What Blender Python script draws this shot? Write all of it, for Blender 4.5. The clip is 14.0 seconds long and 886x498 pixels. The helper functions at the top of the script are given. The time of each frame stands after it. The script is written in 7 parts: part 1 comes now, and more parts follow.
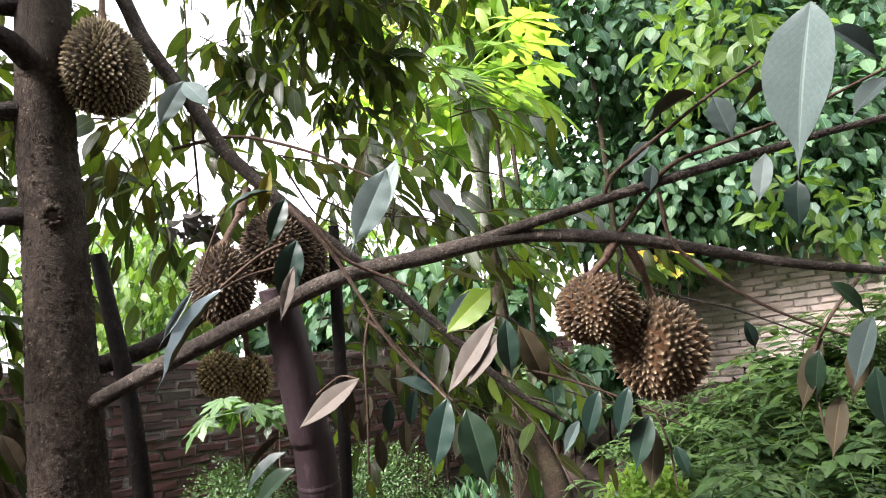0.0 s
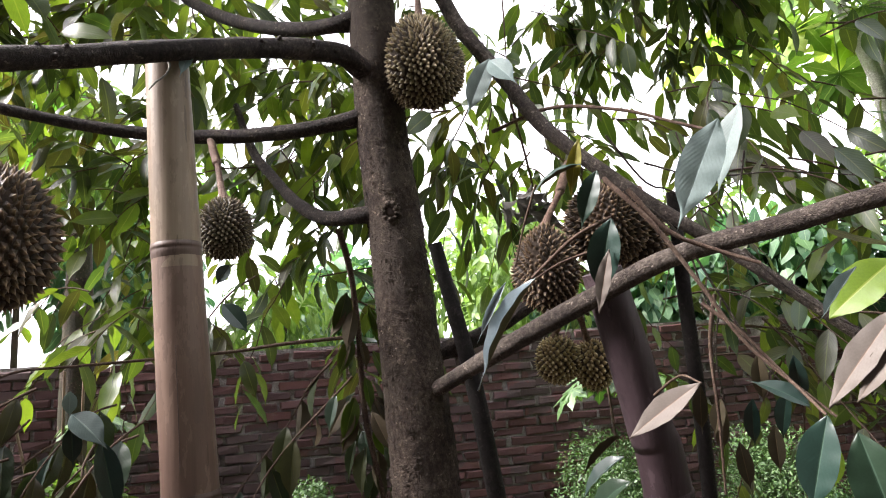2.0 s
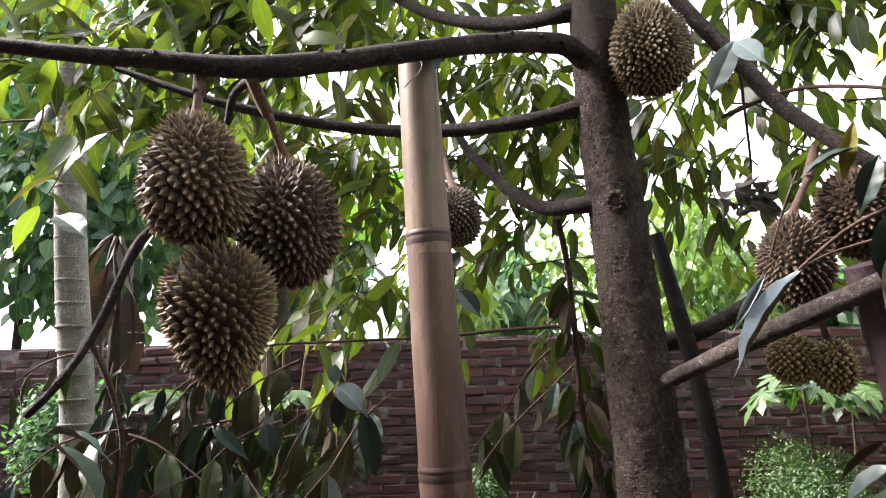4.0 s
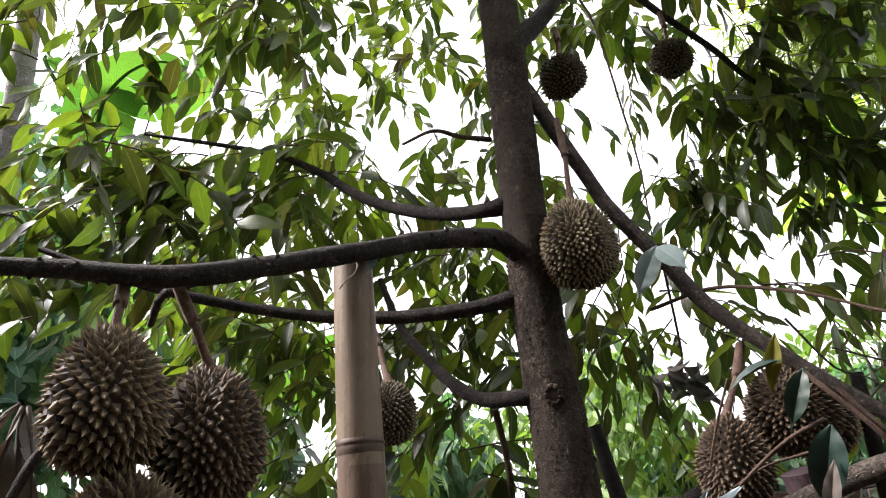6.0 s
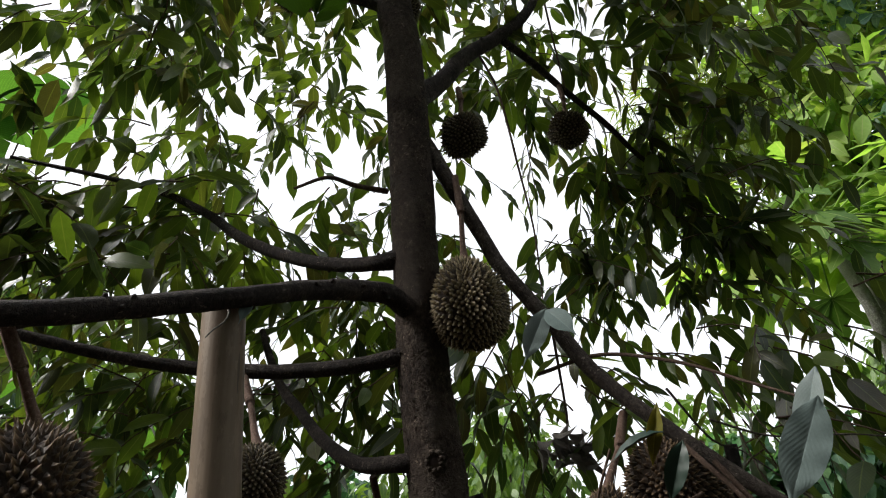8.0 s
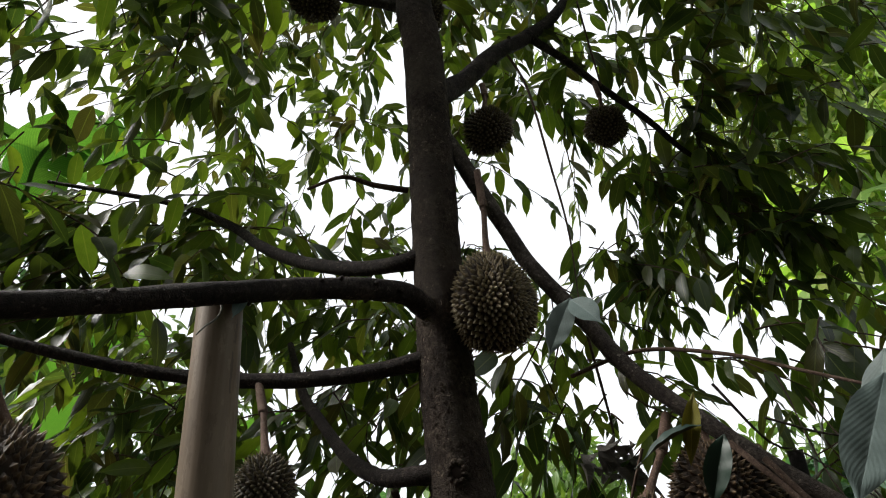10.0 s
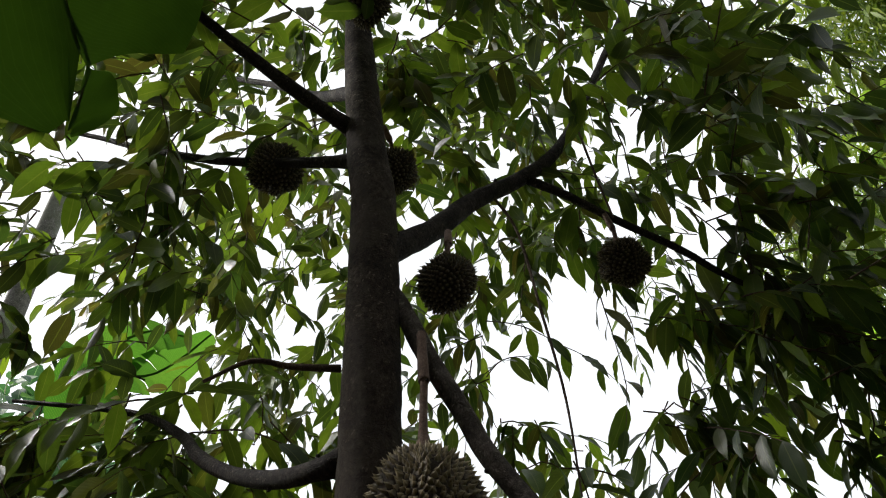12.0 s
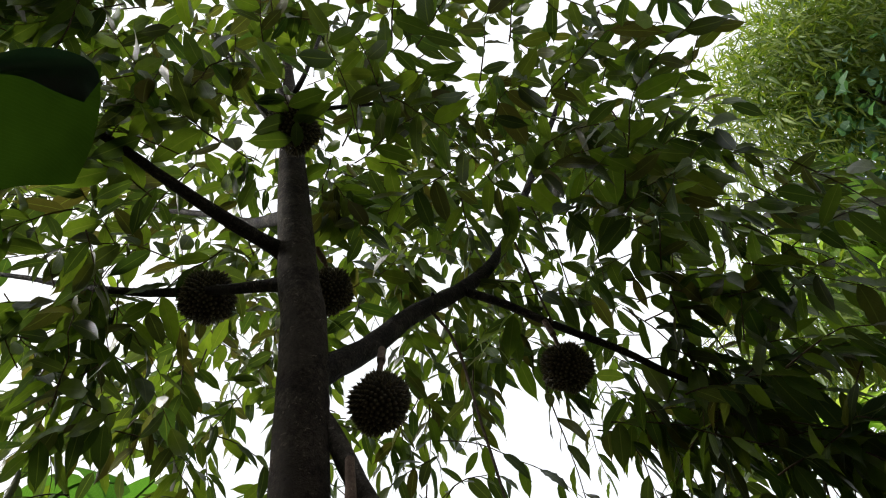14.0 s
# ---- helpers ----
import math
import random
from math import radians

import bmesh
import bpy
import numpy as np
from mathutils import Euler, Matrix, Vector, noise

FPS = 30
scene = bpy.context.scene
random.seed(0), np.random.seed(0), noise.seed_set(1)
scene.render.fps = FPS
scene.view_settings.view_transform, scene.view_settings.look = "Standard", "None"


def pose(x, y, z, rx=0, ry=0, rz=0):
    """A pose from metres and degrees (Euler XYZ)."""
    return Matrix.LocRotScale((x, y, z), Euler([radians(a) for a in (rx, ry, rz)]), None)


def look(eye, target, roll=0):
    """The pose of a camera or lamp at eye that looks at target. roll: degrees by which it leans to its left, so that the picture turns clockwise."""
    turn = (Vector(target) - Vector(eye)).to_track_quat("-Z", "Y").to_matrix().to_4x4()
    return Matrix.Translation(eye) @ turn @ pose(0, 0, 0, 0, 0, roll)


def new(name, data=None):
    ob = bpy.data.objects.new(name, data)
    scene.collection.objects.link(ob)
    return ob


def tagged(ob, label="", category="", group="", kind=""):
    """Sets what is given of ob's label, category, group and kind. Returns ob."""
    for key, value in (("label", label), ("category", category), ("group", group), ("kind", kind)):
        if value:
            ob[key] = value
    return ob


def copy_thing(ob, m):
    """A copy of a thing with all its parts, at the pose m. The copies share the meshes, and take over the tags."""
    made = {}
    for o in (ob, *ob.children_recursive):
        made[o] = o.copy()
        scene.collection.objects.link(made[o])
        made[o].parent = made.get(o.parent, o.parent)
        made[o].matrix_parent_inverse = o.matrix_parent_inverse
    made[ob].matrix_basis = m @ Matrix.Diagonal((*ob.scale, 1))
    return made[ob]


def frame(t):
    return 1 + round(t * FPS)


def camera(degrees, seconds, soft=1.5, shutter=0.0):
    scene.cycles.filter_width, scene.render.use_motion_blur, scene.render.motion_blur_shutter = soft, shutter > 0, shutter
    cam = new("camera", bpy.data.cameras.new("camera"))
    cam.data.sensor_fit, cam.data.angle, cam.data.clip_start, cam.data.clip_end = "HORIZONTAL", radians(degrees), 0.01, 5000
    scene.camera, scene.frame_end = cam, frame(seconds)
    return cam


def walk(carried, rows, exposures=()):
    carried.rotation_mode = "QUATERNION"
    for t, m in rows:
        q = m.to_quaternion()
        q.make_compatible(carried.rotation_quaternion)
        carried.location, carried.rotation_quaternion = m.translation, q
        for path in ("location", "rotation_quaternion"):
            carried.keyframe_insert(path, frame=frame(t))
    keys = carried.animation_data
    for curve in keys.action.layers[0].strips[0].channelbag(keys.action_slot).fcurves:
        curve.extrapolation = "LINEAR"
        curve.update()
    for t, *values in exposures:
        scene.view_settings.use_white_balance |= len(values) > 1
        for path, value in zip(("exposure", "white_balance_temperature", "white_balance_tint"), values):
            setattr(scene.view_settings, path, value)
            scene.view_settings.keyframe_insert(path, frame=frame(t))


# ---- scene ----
cam = camera(67.9, 14.0, soft=1.0)

PATH = [
    (0, (0.259, 0.37, 1.481), (-0.194, 2.285, 1.837), -5.9),
    (0.5, (0.249, 0.47, 1.5), (-0.391, 2.343, 1.785), -8.8),
    (1, (0.246, 0.519, 1.518), (-0.747, 2.217, 1.874), -13.2),
    (1.5, (0.251, 0.523, 1.517), (-0.781, 2.203, 1.855), -10.1),
    (2, (0.258, 0.523, 1.523), (-1.139, 1.911, 1.873), -4.5),
    (2.5, (0.22, 0.482, 1.521), (-1.345, 1.684, 1.846), -2.4),
    (3, (0.197, 0.445, 1.52), (-1.457, 1.521, 1.845), -1.3),
    (3.2, (0.188, 0.43, 1.515), (-1.489, 1.469, 1.843), -1.5),
    (5.3, (0.189, 0.398, 1.571), (-1.447, 1.442, 2.055), -1.4),
    (5.5, (0.193, 0.4, 1.584), (-1.417, 1.444, 2.148), -2.0),
    (6, (0.195, 0.41, 1.602), (-1.265, 1.533, 2.381), -3.2),
    (6.5, (0.183, 0.428, 1.605), (-1.172, 1.638, 2.442), -4.1),
    (7, (0.179, 0.433, 1.608), (-1.157, 1.657, 2.455), -3.9),
    (7.5, (0.168, 0.455, 1.613), (-1.129, 1.709, 2.477), -3.3),
    (8, (0.17, 0.458, 1.617), (-1.031, 1.767, 2.536), -3.9),
    (8.2, (0.173, 0.457, 1.617), (-0.998, 1.783, 2.55), -4.2),
    (10.3, (0.131, 0.657, 1.596), (-1.183, 1.736, 2.65), -2.9),
    (10.5, (0.087, 0.737, 1.653), (-1.204, 1.72, 2.822), -0.8),
    (11, (0.064, 0.821, 1.694), (-1.167, 1.749, 2.968), 1.8),
    (11.5, (0.085, 0.891, 1.725), (-1.188, 1.616, 3.086), -2.0),
    (12, (0.112, 0.969, 1.752), (-1.069, 1.713, 3.184), -4.3),
    (12.5, (0.113, 0.998, 1.753), (-0.983, 1.725, 3.26), -6.2),
    (13, (0.118, 1.011, 1.756), (-0.863, 1.688, 3.362), -9.0),
    (13.5, (0.125, 1.029, 1.759), (-0.799, 1.733, 3.388), -12.8),
    (14, (0.128, 1.032, 1.752), (-0.743, 1.762, 3.397), -14.2),
]
walk(cam, [(t, look(eye, goal, roll)) for t, eye, goal, roll in PATH],
     [(0, 2.6, 6390, 16), (3.2, 2.7, 6390, 19), (5.5, 2.75, 6390, 21), (6.0, 2.08, 6390, 17), (6.4, 1.15, 6390, 12), (8.2, 0.82, 6450, 10), (10.3, 0.75, 6500, 9), (12.5, 0.7, 6500, 9), (14, 0.75, 6500, 9)])

# ---- light: a bright overcast sky ----
world = bpy.data.worlds.new("overcast_sky")
scene.world = world
world.use_nodes = True
wn, wl = world.node_tree.nodes, world.node_tree.links
wn.clear()
w_out, w_bg = wn.new("ShaderNodeOutputWorld"), wn.new("ShaderNodeBackground")
w_sky, w_mix = wn.new("ShaderNodeTexSky"), wn.new("ShaderNodeMix")
w_sky.sky_type, w_sky.sun_disc = "NISHITA", False
w_sky.sun_elevation, w_sky.sun_rotation = radians(44), radians(222)
w_sky.dust_density, w_sky.ozone_density = 4.0, 0.6
w_mix.data_type, w_mix.blend_type = "RGBA", "MIX"
w_mix.inputs["Factor"].default_value = 0.8
w_mix.inputs["B"].default_value = (11.6, 11.8, 12.2, 1)      # cloud cover
wl.new(w_sky.outputs["Color"], w_mix.inputs["A"])
wl.new(w_mix.outputs["Result"], w_bg.inputs["Color"])
w_bg.inputs["Strength"].default_value = 0.07
wl.new(w_bg.outputs["Background"], w_out.inputs["Surface"])

sun_data = bpy.data.lights.new("sun", "SUN")
sun_data.energy, sun_data.angle, sun_data.color = 3.9, radians(24), (1.0, 0.965, 0.91)
sun = new("sun", sun_data)
sun.matrix_world = look((-5.5, -6.1, 7.9), (0, 0, 0))


# ---- materials ----
def base(name):
    m = bpy.data.materials.new(name)
    m.use_nodes = True
    n, l = m.node_tree.nodes, m.node_tree.links
    return m, n, l, n["Principled BSDF"], n["Material Output"]


def ramp(n, l, fac, stops):
    r = n.new("ShaderNodeValToRGB")
    els = r.color_ramp.elements
    els[0].position, els[0].color = stops[0][0], (*stops[0][1], 1)
    els[1].position, els[1].color = stops[-1][0], (*stops[-1][1], 1)
    for p, c in stops[1:-1]:
        e = els.new(p)
        e.color = (*c, 1)
    l.new(fac, r.inputs["Fac"])
    return r.outputs["Color"]


def noisy(n, l, scale, detail=4.0, rough=0.6, stretch=None, coord="Object"):
    tc = n.new("ShaderNodeTexCoord")
    mp = n.new("ShaderNodeMapping")
    if stretch:
        mp.inputs["Scale"].default_value = stretch
    l.new(tc.outputs[coord], mp.inputs["Vector"])
    t = n.new("ShaderNodeTexNoise")
    t.inputs["Scale"].default_value, t.inputs["Detail"].default_value, t.inputs["Roughness"].default_value = scale, detail, rough
    l.new(mp.outputs["Vector"], t.inputs["Vector"])
    return t.outputs["Fac"]


def mixc(n, l, fac, a, b, mode="MIX"):
    m = n.new("ShaderNodeMix")
    m.data_type, m.blend_type = "RGBA", mode
    for key, v in (("Factor", fac), ("A", a), ("B", b)):
        if isinstance(v, (int, float)):
            m.inputs[key].default_value = v
        elif isinstance(v, tuple):
            m.inputs[key].default_value = (*v, 1)
        else:
            l.new(v, m.inputs[key])
    return m.outputs["Result"]


def calc(n, l, op, a, b=0.0):
    m = n.new("ShaderNodeMath")
    m.operation = op
    for k, v in enumerate((a, b)):
        if isinstance(v, (int, float)):
            m.inputs[k].default_value = v
        else:
            l.new(v, m.inputs[k])
    return m.outputs[0]


def bump(n, l, bs, height, strength, dist):
    b = n.new("ShaderNodeBump")
    b.inputs["Strength"].default_value, b.inputs["Distance"].default_value = strength, dist
    l.new(height, b.inputs["Height"])
    l.new(b.outputs["Normal"], bs.inputs["Normal"])
    return b


def leaf_mat(name, colours, rib, rough=0.42, through_amount=0.35, through_gain=(1.6, 1.7, 0.5), veins=13.0, per="island", spec=0.5, vein_bump=0.3, vein_mix=0.2, rib_mix=0.7):
    """Leaf: colour by leaf, pale midrib, side veins, blotches, and light passing through the blade."""
    m, n, l, bs, out = base(name)
    if per == "island":
        rnd = n.new("ShaderNodeNewGeometry").outputs["Random Per Island"]
    else:
        rnd = n.new("ShaderNodeObjectInfo").outputs["Random"]
    k = len(colours)
    col = ramp(n, l, rnd, [(i / max(1, k - 1), c) for i, c in enumerate(colours)])
    blot = noisy(n, l, 45.0, 3.0)
    col = mixc(n, l, calc(n, l, "MULTIPLY", blot, 0.55), col, tuple(0.45 * c for c in colours[0]))
    uv = n.new("ShaderNodeUVMap")
    sp = n.new("ShaderNodeSeparateXYZ")
    l.new(uv.outputs["UV"], sp.inputs["Vector"])
    side = calc(n, l, "ABSOLUTE", calc(n, l, "SUBTRACT", sp.outputs["X"], 0.5))
    mid = calc(n, l, "LESS_THAN", side, 0.03)
    col = mixc(n, l, calc(n, l, "MULTIPLY", mid, rib_mix), col, rib)
    wave = calc(n, l, "SINE", calc(n, l, "MULTIPLY", calc(n, l, "SUBTRACT", sp.outputs["Y"], calc(n, l, "MULTIPLY", side, 0.55)), veins * 6.283))
    col = mixc(n, l, calc(n, l, "MULTIPLY", calc(n, l, "GREATER_THAN", wave, 0.9), vein_mix), col, rib)
    l.new(col, bs.inputs["Base Color"])
    bs.inputs["Specular IOR Level"].default_value = spec
    l.new(calc(n, l, "ADD", calc(n, l, "MULTIPLY", blot, 0.3), rough - 0.15), bs.inputs["Roughness"])
    h = calc(n, l, "ADD", calc(n, l, "MULTIPLY", wave, 0.5), calc(n, l, "MULTIPLY", blot, 0.6))
    bump(n, l, bs, h, vein_bump, 0.002)
    tr = n.new("ShaderNodeBsdfTranslucent")
    l.new(mixc(n, l, 1.0, col, through_gain, "MULTIPLY"), tr.inputs["Color"])
    ms = n.new("ShaderNodeMixShader")
    ms.inputs[0].default_value = through_amount
    l.new(bs.outputs[0], ms.inputs[1])
    l.new(tr.outputs[0], ms.inputs[2])
    l.new(ms.outputs[0], out.inputs["Surface"])
    return m


def bark_mat(name, dark, mid, light, scale=1.0, moss=None, strength=0.9, rough=0.9, crust=0.5):
    """Flaky bark: fissured grain, crusty plates and pale lichen specks."""
    m, n, l, bs, out = base(name)
    big = noisy(n, l, 9 * scale, 6, 0.7)
    fine = noisy(n, l, 95 * scale, 8, 0.75, (1, 1, 0.8))
    tc = n.new("ShaderNodeTexCoord")
    warp = n.new("ShaderNodeMix")
    warp.data_type, warp.blend_type = "RGBA", "LINEAR_LIGHT"
    warp.inputs["Factor"].default_value = 0.02
    nz = n.new("ShaderNodeTexNoise")
    nz.inputs["Scale"].default_value = 40 * scale
    l.new(tc.outputs["Object"], nz.inputs["Vector"])
    l.new(tc.outputs["Object"], warp.inputs["A"])
    l.new(nz.outputs["Color"], warp.inputs["B"])
    plates = n.new("ShaderNodeTexVoronoi")
    plates.feature = "DISTANCE_TO_EDGE"
    plates.inputs["Scale"].default_value = 130 * scale
    l.new(warp.outputs["Result"], plates.inputs["Vector"])
    edge = n.new("ShaderNodeMapRange")
    edge.inputs["From Max"].default_value = 0.25
    l.new(plates.outputs["Distance"], edge.inputs["Value"])
    spots = n.new("ShaderNodeTexVoronoi")
    spots.inputs["Scale"].default_value = 60 * scale
    l.new(warp.outputs["Result"], spots.inputs["Vector"])
    grain = calc(n, l, "ADD", calc(n, l, "MULTIPLY", big, 0.45), calc(n, l, "MULTIPLY", fine, 0.55))
    col = ramp(n, l, grain, [(0.40, dark), (0.5, mid), (0.62, light)])
    col = mixc(n, l, calc(n, l, "MULTIPLY", calc(n, l, "SUBTRACT", 1.0, edge.outputs["Result"]), crust), col, tuple(0.5 * c for c in dark))
    patch = noisy(n, l, 18 * scale, 4)
    lich = calc(n, l, "MULTIPLY", calc(n, l, "LESS_THAN", spots.outputs["Distance"], 0.2), calc(n, l, "GREATER_THAN", patch, 0.52))
    col = mixc(n, l, calc(n, l, "MULTIPLY", lich, 0.5), col, tuple(min(0.6, 2.0 * c) for c in light))
    if moss:
        col = mixc(n, l, calc(n, l, "MULTIPLY", calc(n, l, "GREATER_THAN", noisy(n, l, 5 * scale, 6), 0.53), 0.5), col, moss)
    l.new(col, bs.inputs["Base Color"])
    bs.inputs["Roughness"].default_value = rough
    bs.inputs["Specular IOR Level"].default_value = 0.25
    h = calc(n, l, "ADD", calc(n, l, "MULTIPLY", fine, 1.2), calc(n, l, "ADD", calc(n, l, "MULTIPLY", big, 0.8), calc(n, l, "MULTIPLY", edge.outputs["Result"], 0.35)))
    bump(n, l, bs, h, strength, 0.007 / scale)
    return m


M = {}
M["bark"] = bark_mat("durian_bark", (0.01376, 0.0086, 0.00688), (0.05332, 0.03698, 0.02752), (0.1419, 0.1101, 0.086), 1.2, (0.0645, 0.04988, 0.0387), 1.0, 0.9, 0.35)
M["branch"] = bark_mat("branch_bark", (0.010, 0.007, 0.006), (0.033, 0.024, 0.021), (0.105, 0.08, 0.068), 1.5, None, 1.0, 0.8, 0.4)
M["branch_red"] = bark_mat("reddish_branch_bark", (0.022, 0.016, 0.013), (0.072, 0.055, 0.045), (0.18, 0.15, 0.125), 1.4, None, 0.9, 0.75, 0.4)
M["twig"] = bark_mat("twig_bark", (0.05, 0.03, 0.022), (0.10, 0.064, 0.046), (0.18, 0.13, 0.10), 3.0, None, 0.5)
M["pale_bark"] = bark_mat("pale_palm_bark", (0.15, 0.15, 0.13), (0.29, 0.28, 0.25), (0.44, 0.43, 0.40), 0.8, (0.15, 0.17, 0.11), 0.5)
M["old_bark"] = bark_mat("old_bark", (0.015, 0.01, 0.006), (0.0425, 0.029, 0.0175), (0.08, 0.0575, 0.035), 0.8, (0.025, 0.03, 0.0125))
M["leaf"] = leaf_mat("durian_leaf", [(0.024, 0.042, 0.019), (0.055, 0.094, 0.024), (0.125, 0.20, 0.032), (0.085, 0.070, 0.032), (0.036, 0.060, 0.025), (0.17, 0.25, 0.038), (0.058, 0.078, 0.033), (0.045, 0.092, 0.032)], (0.16, 0.19, 0.075), 0.36, 0.44, (1.75, 1.8, 0.55), spec=0.55, vein_bump=0.12, vein_mix=0.1, rib_mix=0.45)
M["leaf_near"] = leaf_mat("near_leaf", [(0.022, 0.036, 0.015), (0.042, 0.070, 0.021), (0.066, 0.086, 0.026), (0.070, 0.050, 0.027)], (0.12, 0.13, 0.06), 0.36, 0.4, (1.7, 1.7, 0.55), per="object", spec=0.6, vein_bump=0.07, vein_mix=0.07, rib_mix=0.5)
M["leaf_top"] = leaf_mat("glossy_leaf_top", [(0.00816, 0.0272, 0.0204), (0.01632, 0.04216, 0.03128), (0.0204, 0.04216, 0.01632)], (0.051, 0.0935, 0.06375), 0.44, 0.1, veins=15.0, per="object", spec=0.5, vein_bump=0.03, vein_mix=0.03, rib_mix=0.5)
M["leaf_under"] = leaf_mat("bronze_leaf_underside", [(0.085, 0.066, 0.038), (0.065, 0.056, 0.034), (0.115, 0.085, 0.05)], (0.16, 0.12, 0.07), 0.55, 0.2, veins=15.0, per="object", spec=0.3, vein_bump=0.03, vein_mix=0.03)
M["leaf_pale"] = leaf_mat("pale_leaf_top", [(0.0509, 0.0778, 0.0718), (0.0748, 0.102, 0.0959)], (0.17, 0.22, 0.20), 0.62, 0.08, (1.3, 1.4, 1.0), veins=17.0, per="object", spec=0.3, vein_bump=0.03, vein_mix=0.07, rib_mix=0.4)
M["leaf_fresh"] = leaf_mat("fresh_olive_leaf", [(0.07, 0.12, 0.02), (0.11, 0.16, 0.025), (0.09, 0.10, 0.03)], (0.2, 0.24, 0.07), 0.4, 0.45, (1.6, 1.7, 0.5), 15.0, "object", vein_bump=0.07, vein_mix=0.07)
# Light through the blade is put into this bright yellow-green colour.
M["leaf_backlit"] = leaf_mat("backlit_yellow_green_leaf", [(0.22, 0.34, 0.03), (0.30, 0.40, 0.04)], (0.40, 0.45, 0.1), 0.45, 0.5, (1.5, 1.6, 0.4), 15.0, "object", vein_bump=0.06, vein_mix=0.05)
# Sky sheen on the upper side is put into this pale base colour.
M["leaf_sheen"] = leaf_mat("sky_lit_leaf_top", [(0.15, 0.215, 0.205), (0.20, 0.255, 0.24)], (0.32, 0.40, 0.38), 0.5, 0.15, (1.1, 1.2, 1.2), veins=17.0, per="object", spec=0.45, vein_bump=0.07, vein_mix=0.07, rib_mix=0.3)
M["leaf_dry"] = leaf_mat("dry_leaf", [(0.1485, 0.1247, 0.1069), (0.169, 0.1485, 0.1307)], (0.198, 0.1386, 0.1056), 0.65, 0.15, (1.1, 1.0, 0.9), 15.0, "object", 0.25, 0.03, 0.03)
# Brighter copy: reflected sky painted as a pale blue-grey leaf colour.
M["leaf_sheen_bright"] = leaf_mat("bright_sky_lit_leaf_top", [(0.304, 0.37, 0.396), (0.33, 0.396, 0.416)], (0.56, 0.64, 0.66), 0.35, 0.12, (1.1, 1.2, 1.2), veins=17.0, per="object", spec=0.75, vein_bump=0.03, vein_mix=0.07, rib_mix=0.3)
M["leaf_yellow"] = leaf_mat("yellowing_leaf", [(0.22, 0.20, 0.02), (0.30, 0.26, 0.03)], (0.36, 0.32, 0.09), 0.5, 0.35, (1.4, 1.3, 0.5), 15.0, "object")
M["vine"] = leaf_mat("vine_leaf", [(0.0306, 0.0782, 0.0456), (0.0553, 0.132, 0.0665), (0.0935, 0.187, 0.0808), (0.0467, 0.111, 0.0808), (0.128, 0.23, 0.095), (0.0765, 0.162, 0.114)], (0.16, 0.26, 0.14), 0.55, 0.42, (1.45, 1.7, 0.8), 5.0, spec=0.4, vein_bump=0.12, vein_mix=0.1)
M["fern"] = leaf_mat("fern_frond", [(0.0418, 0.09, 0.035), (0.0855, 0.165, 0.049), (0.152, 0.24, 0.07), (0.0665, 0.105, 0.042)], (0.12, 0.2, 0.08), 0.5, 0.3, (1.45, 1.6, 0.6), 5.0, vein_bump=0.1, vein_mix=0.08)
M["bright"] = leaf_mat("bright_leaf", [(0.09, 0.18, 0.0338), (0.135, 0.247, 0.0394), (0.169, 0.27, 0.045), (0.0842, 0.169, 0.0506)], (0.24, 0.32, 0.11), 0.5, 0.42, (1.35, 1.4, 0.8), 6.0, vein_bump=0.1, vein_mix=0.1)
M["petal"] = leaf_mat("yellow_petal", [(0.62, 0.46, 0.03), (0.70, 0.55, 0.06)], (0.7, 0.6, 0.2), 0.6, 0.3, (1.2, 1.2, 0.6), 4.0, vein_bump=0.05, vein_mix=0.05)
M["bamboo_leaf"] = leaf_mat("bamboo_leaf", [(0.05, 0.10, 0.02), (0.15, 0.24, 0.045), (0.26, 0.34, 0.06), (0.09, 0.17, 0.03), (0.36, 0.42, 0.08)], (0.3, 0.35, 0.1), 0.5, 0.42, (1.6, 1.6, 0.5), 4.0, vein_bump=0.05, vein_mix=0.05)
M["yellowgreen"] = leaf_mat("yellow_green_leaf", [(0.224, 0.378, 0.077), (0.28, 0.42, 0.084), (0.308, 0.35, 0.084)], (0.32, 0.36, 0.14), 0.5, 0.55, (1.45, 1.6, 0.75), 6.0, vein_bump=0.1, vein_mix=0.1)
M["shrub"] = leaf_mat("shrub_leaf", [(0.03, 0.07, 0.02), (0.06, 0.13, 0.035), (0.10, 0.18, 0.055), (0.04, 0.10, 0.035)], (0.2, 0.3, 0.1), 0.45, 0.25, (1.4, 1.6, 0.6), 3.0)
M["banana"] = leaf_mat("banana_leaf", [(0.04, 0.115, 0.022), (0.06, 0.15, 0.026), (0.09, 0.18, 0.035)], (0.2, 0.3, 0.08), 0.42, 0.48, (1.5, 1.7, 0.75), 55.0, vein_bump=0.3, vein_mix=0.22)
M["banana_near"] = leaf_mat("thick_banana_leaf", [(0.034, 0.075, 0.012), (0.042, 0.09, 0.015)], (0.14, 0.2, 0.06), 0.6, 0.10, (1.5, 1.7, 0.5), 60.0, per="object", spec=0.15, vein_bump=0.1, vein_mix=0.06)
M["dry_banana"] = leaf_mat("dried_banana_leaf", [(0.045, 0.030, 0.020), (0.075, 0.052, 0.036), (0.030, 0.024, 0.018)], (0.09, 0.065, 0.045), 0.75, 0.1, (1.2, 1.0, 0.8), 30.0)
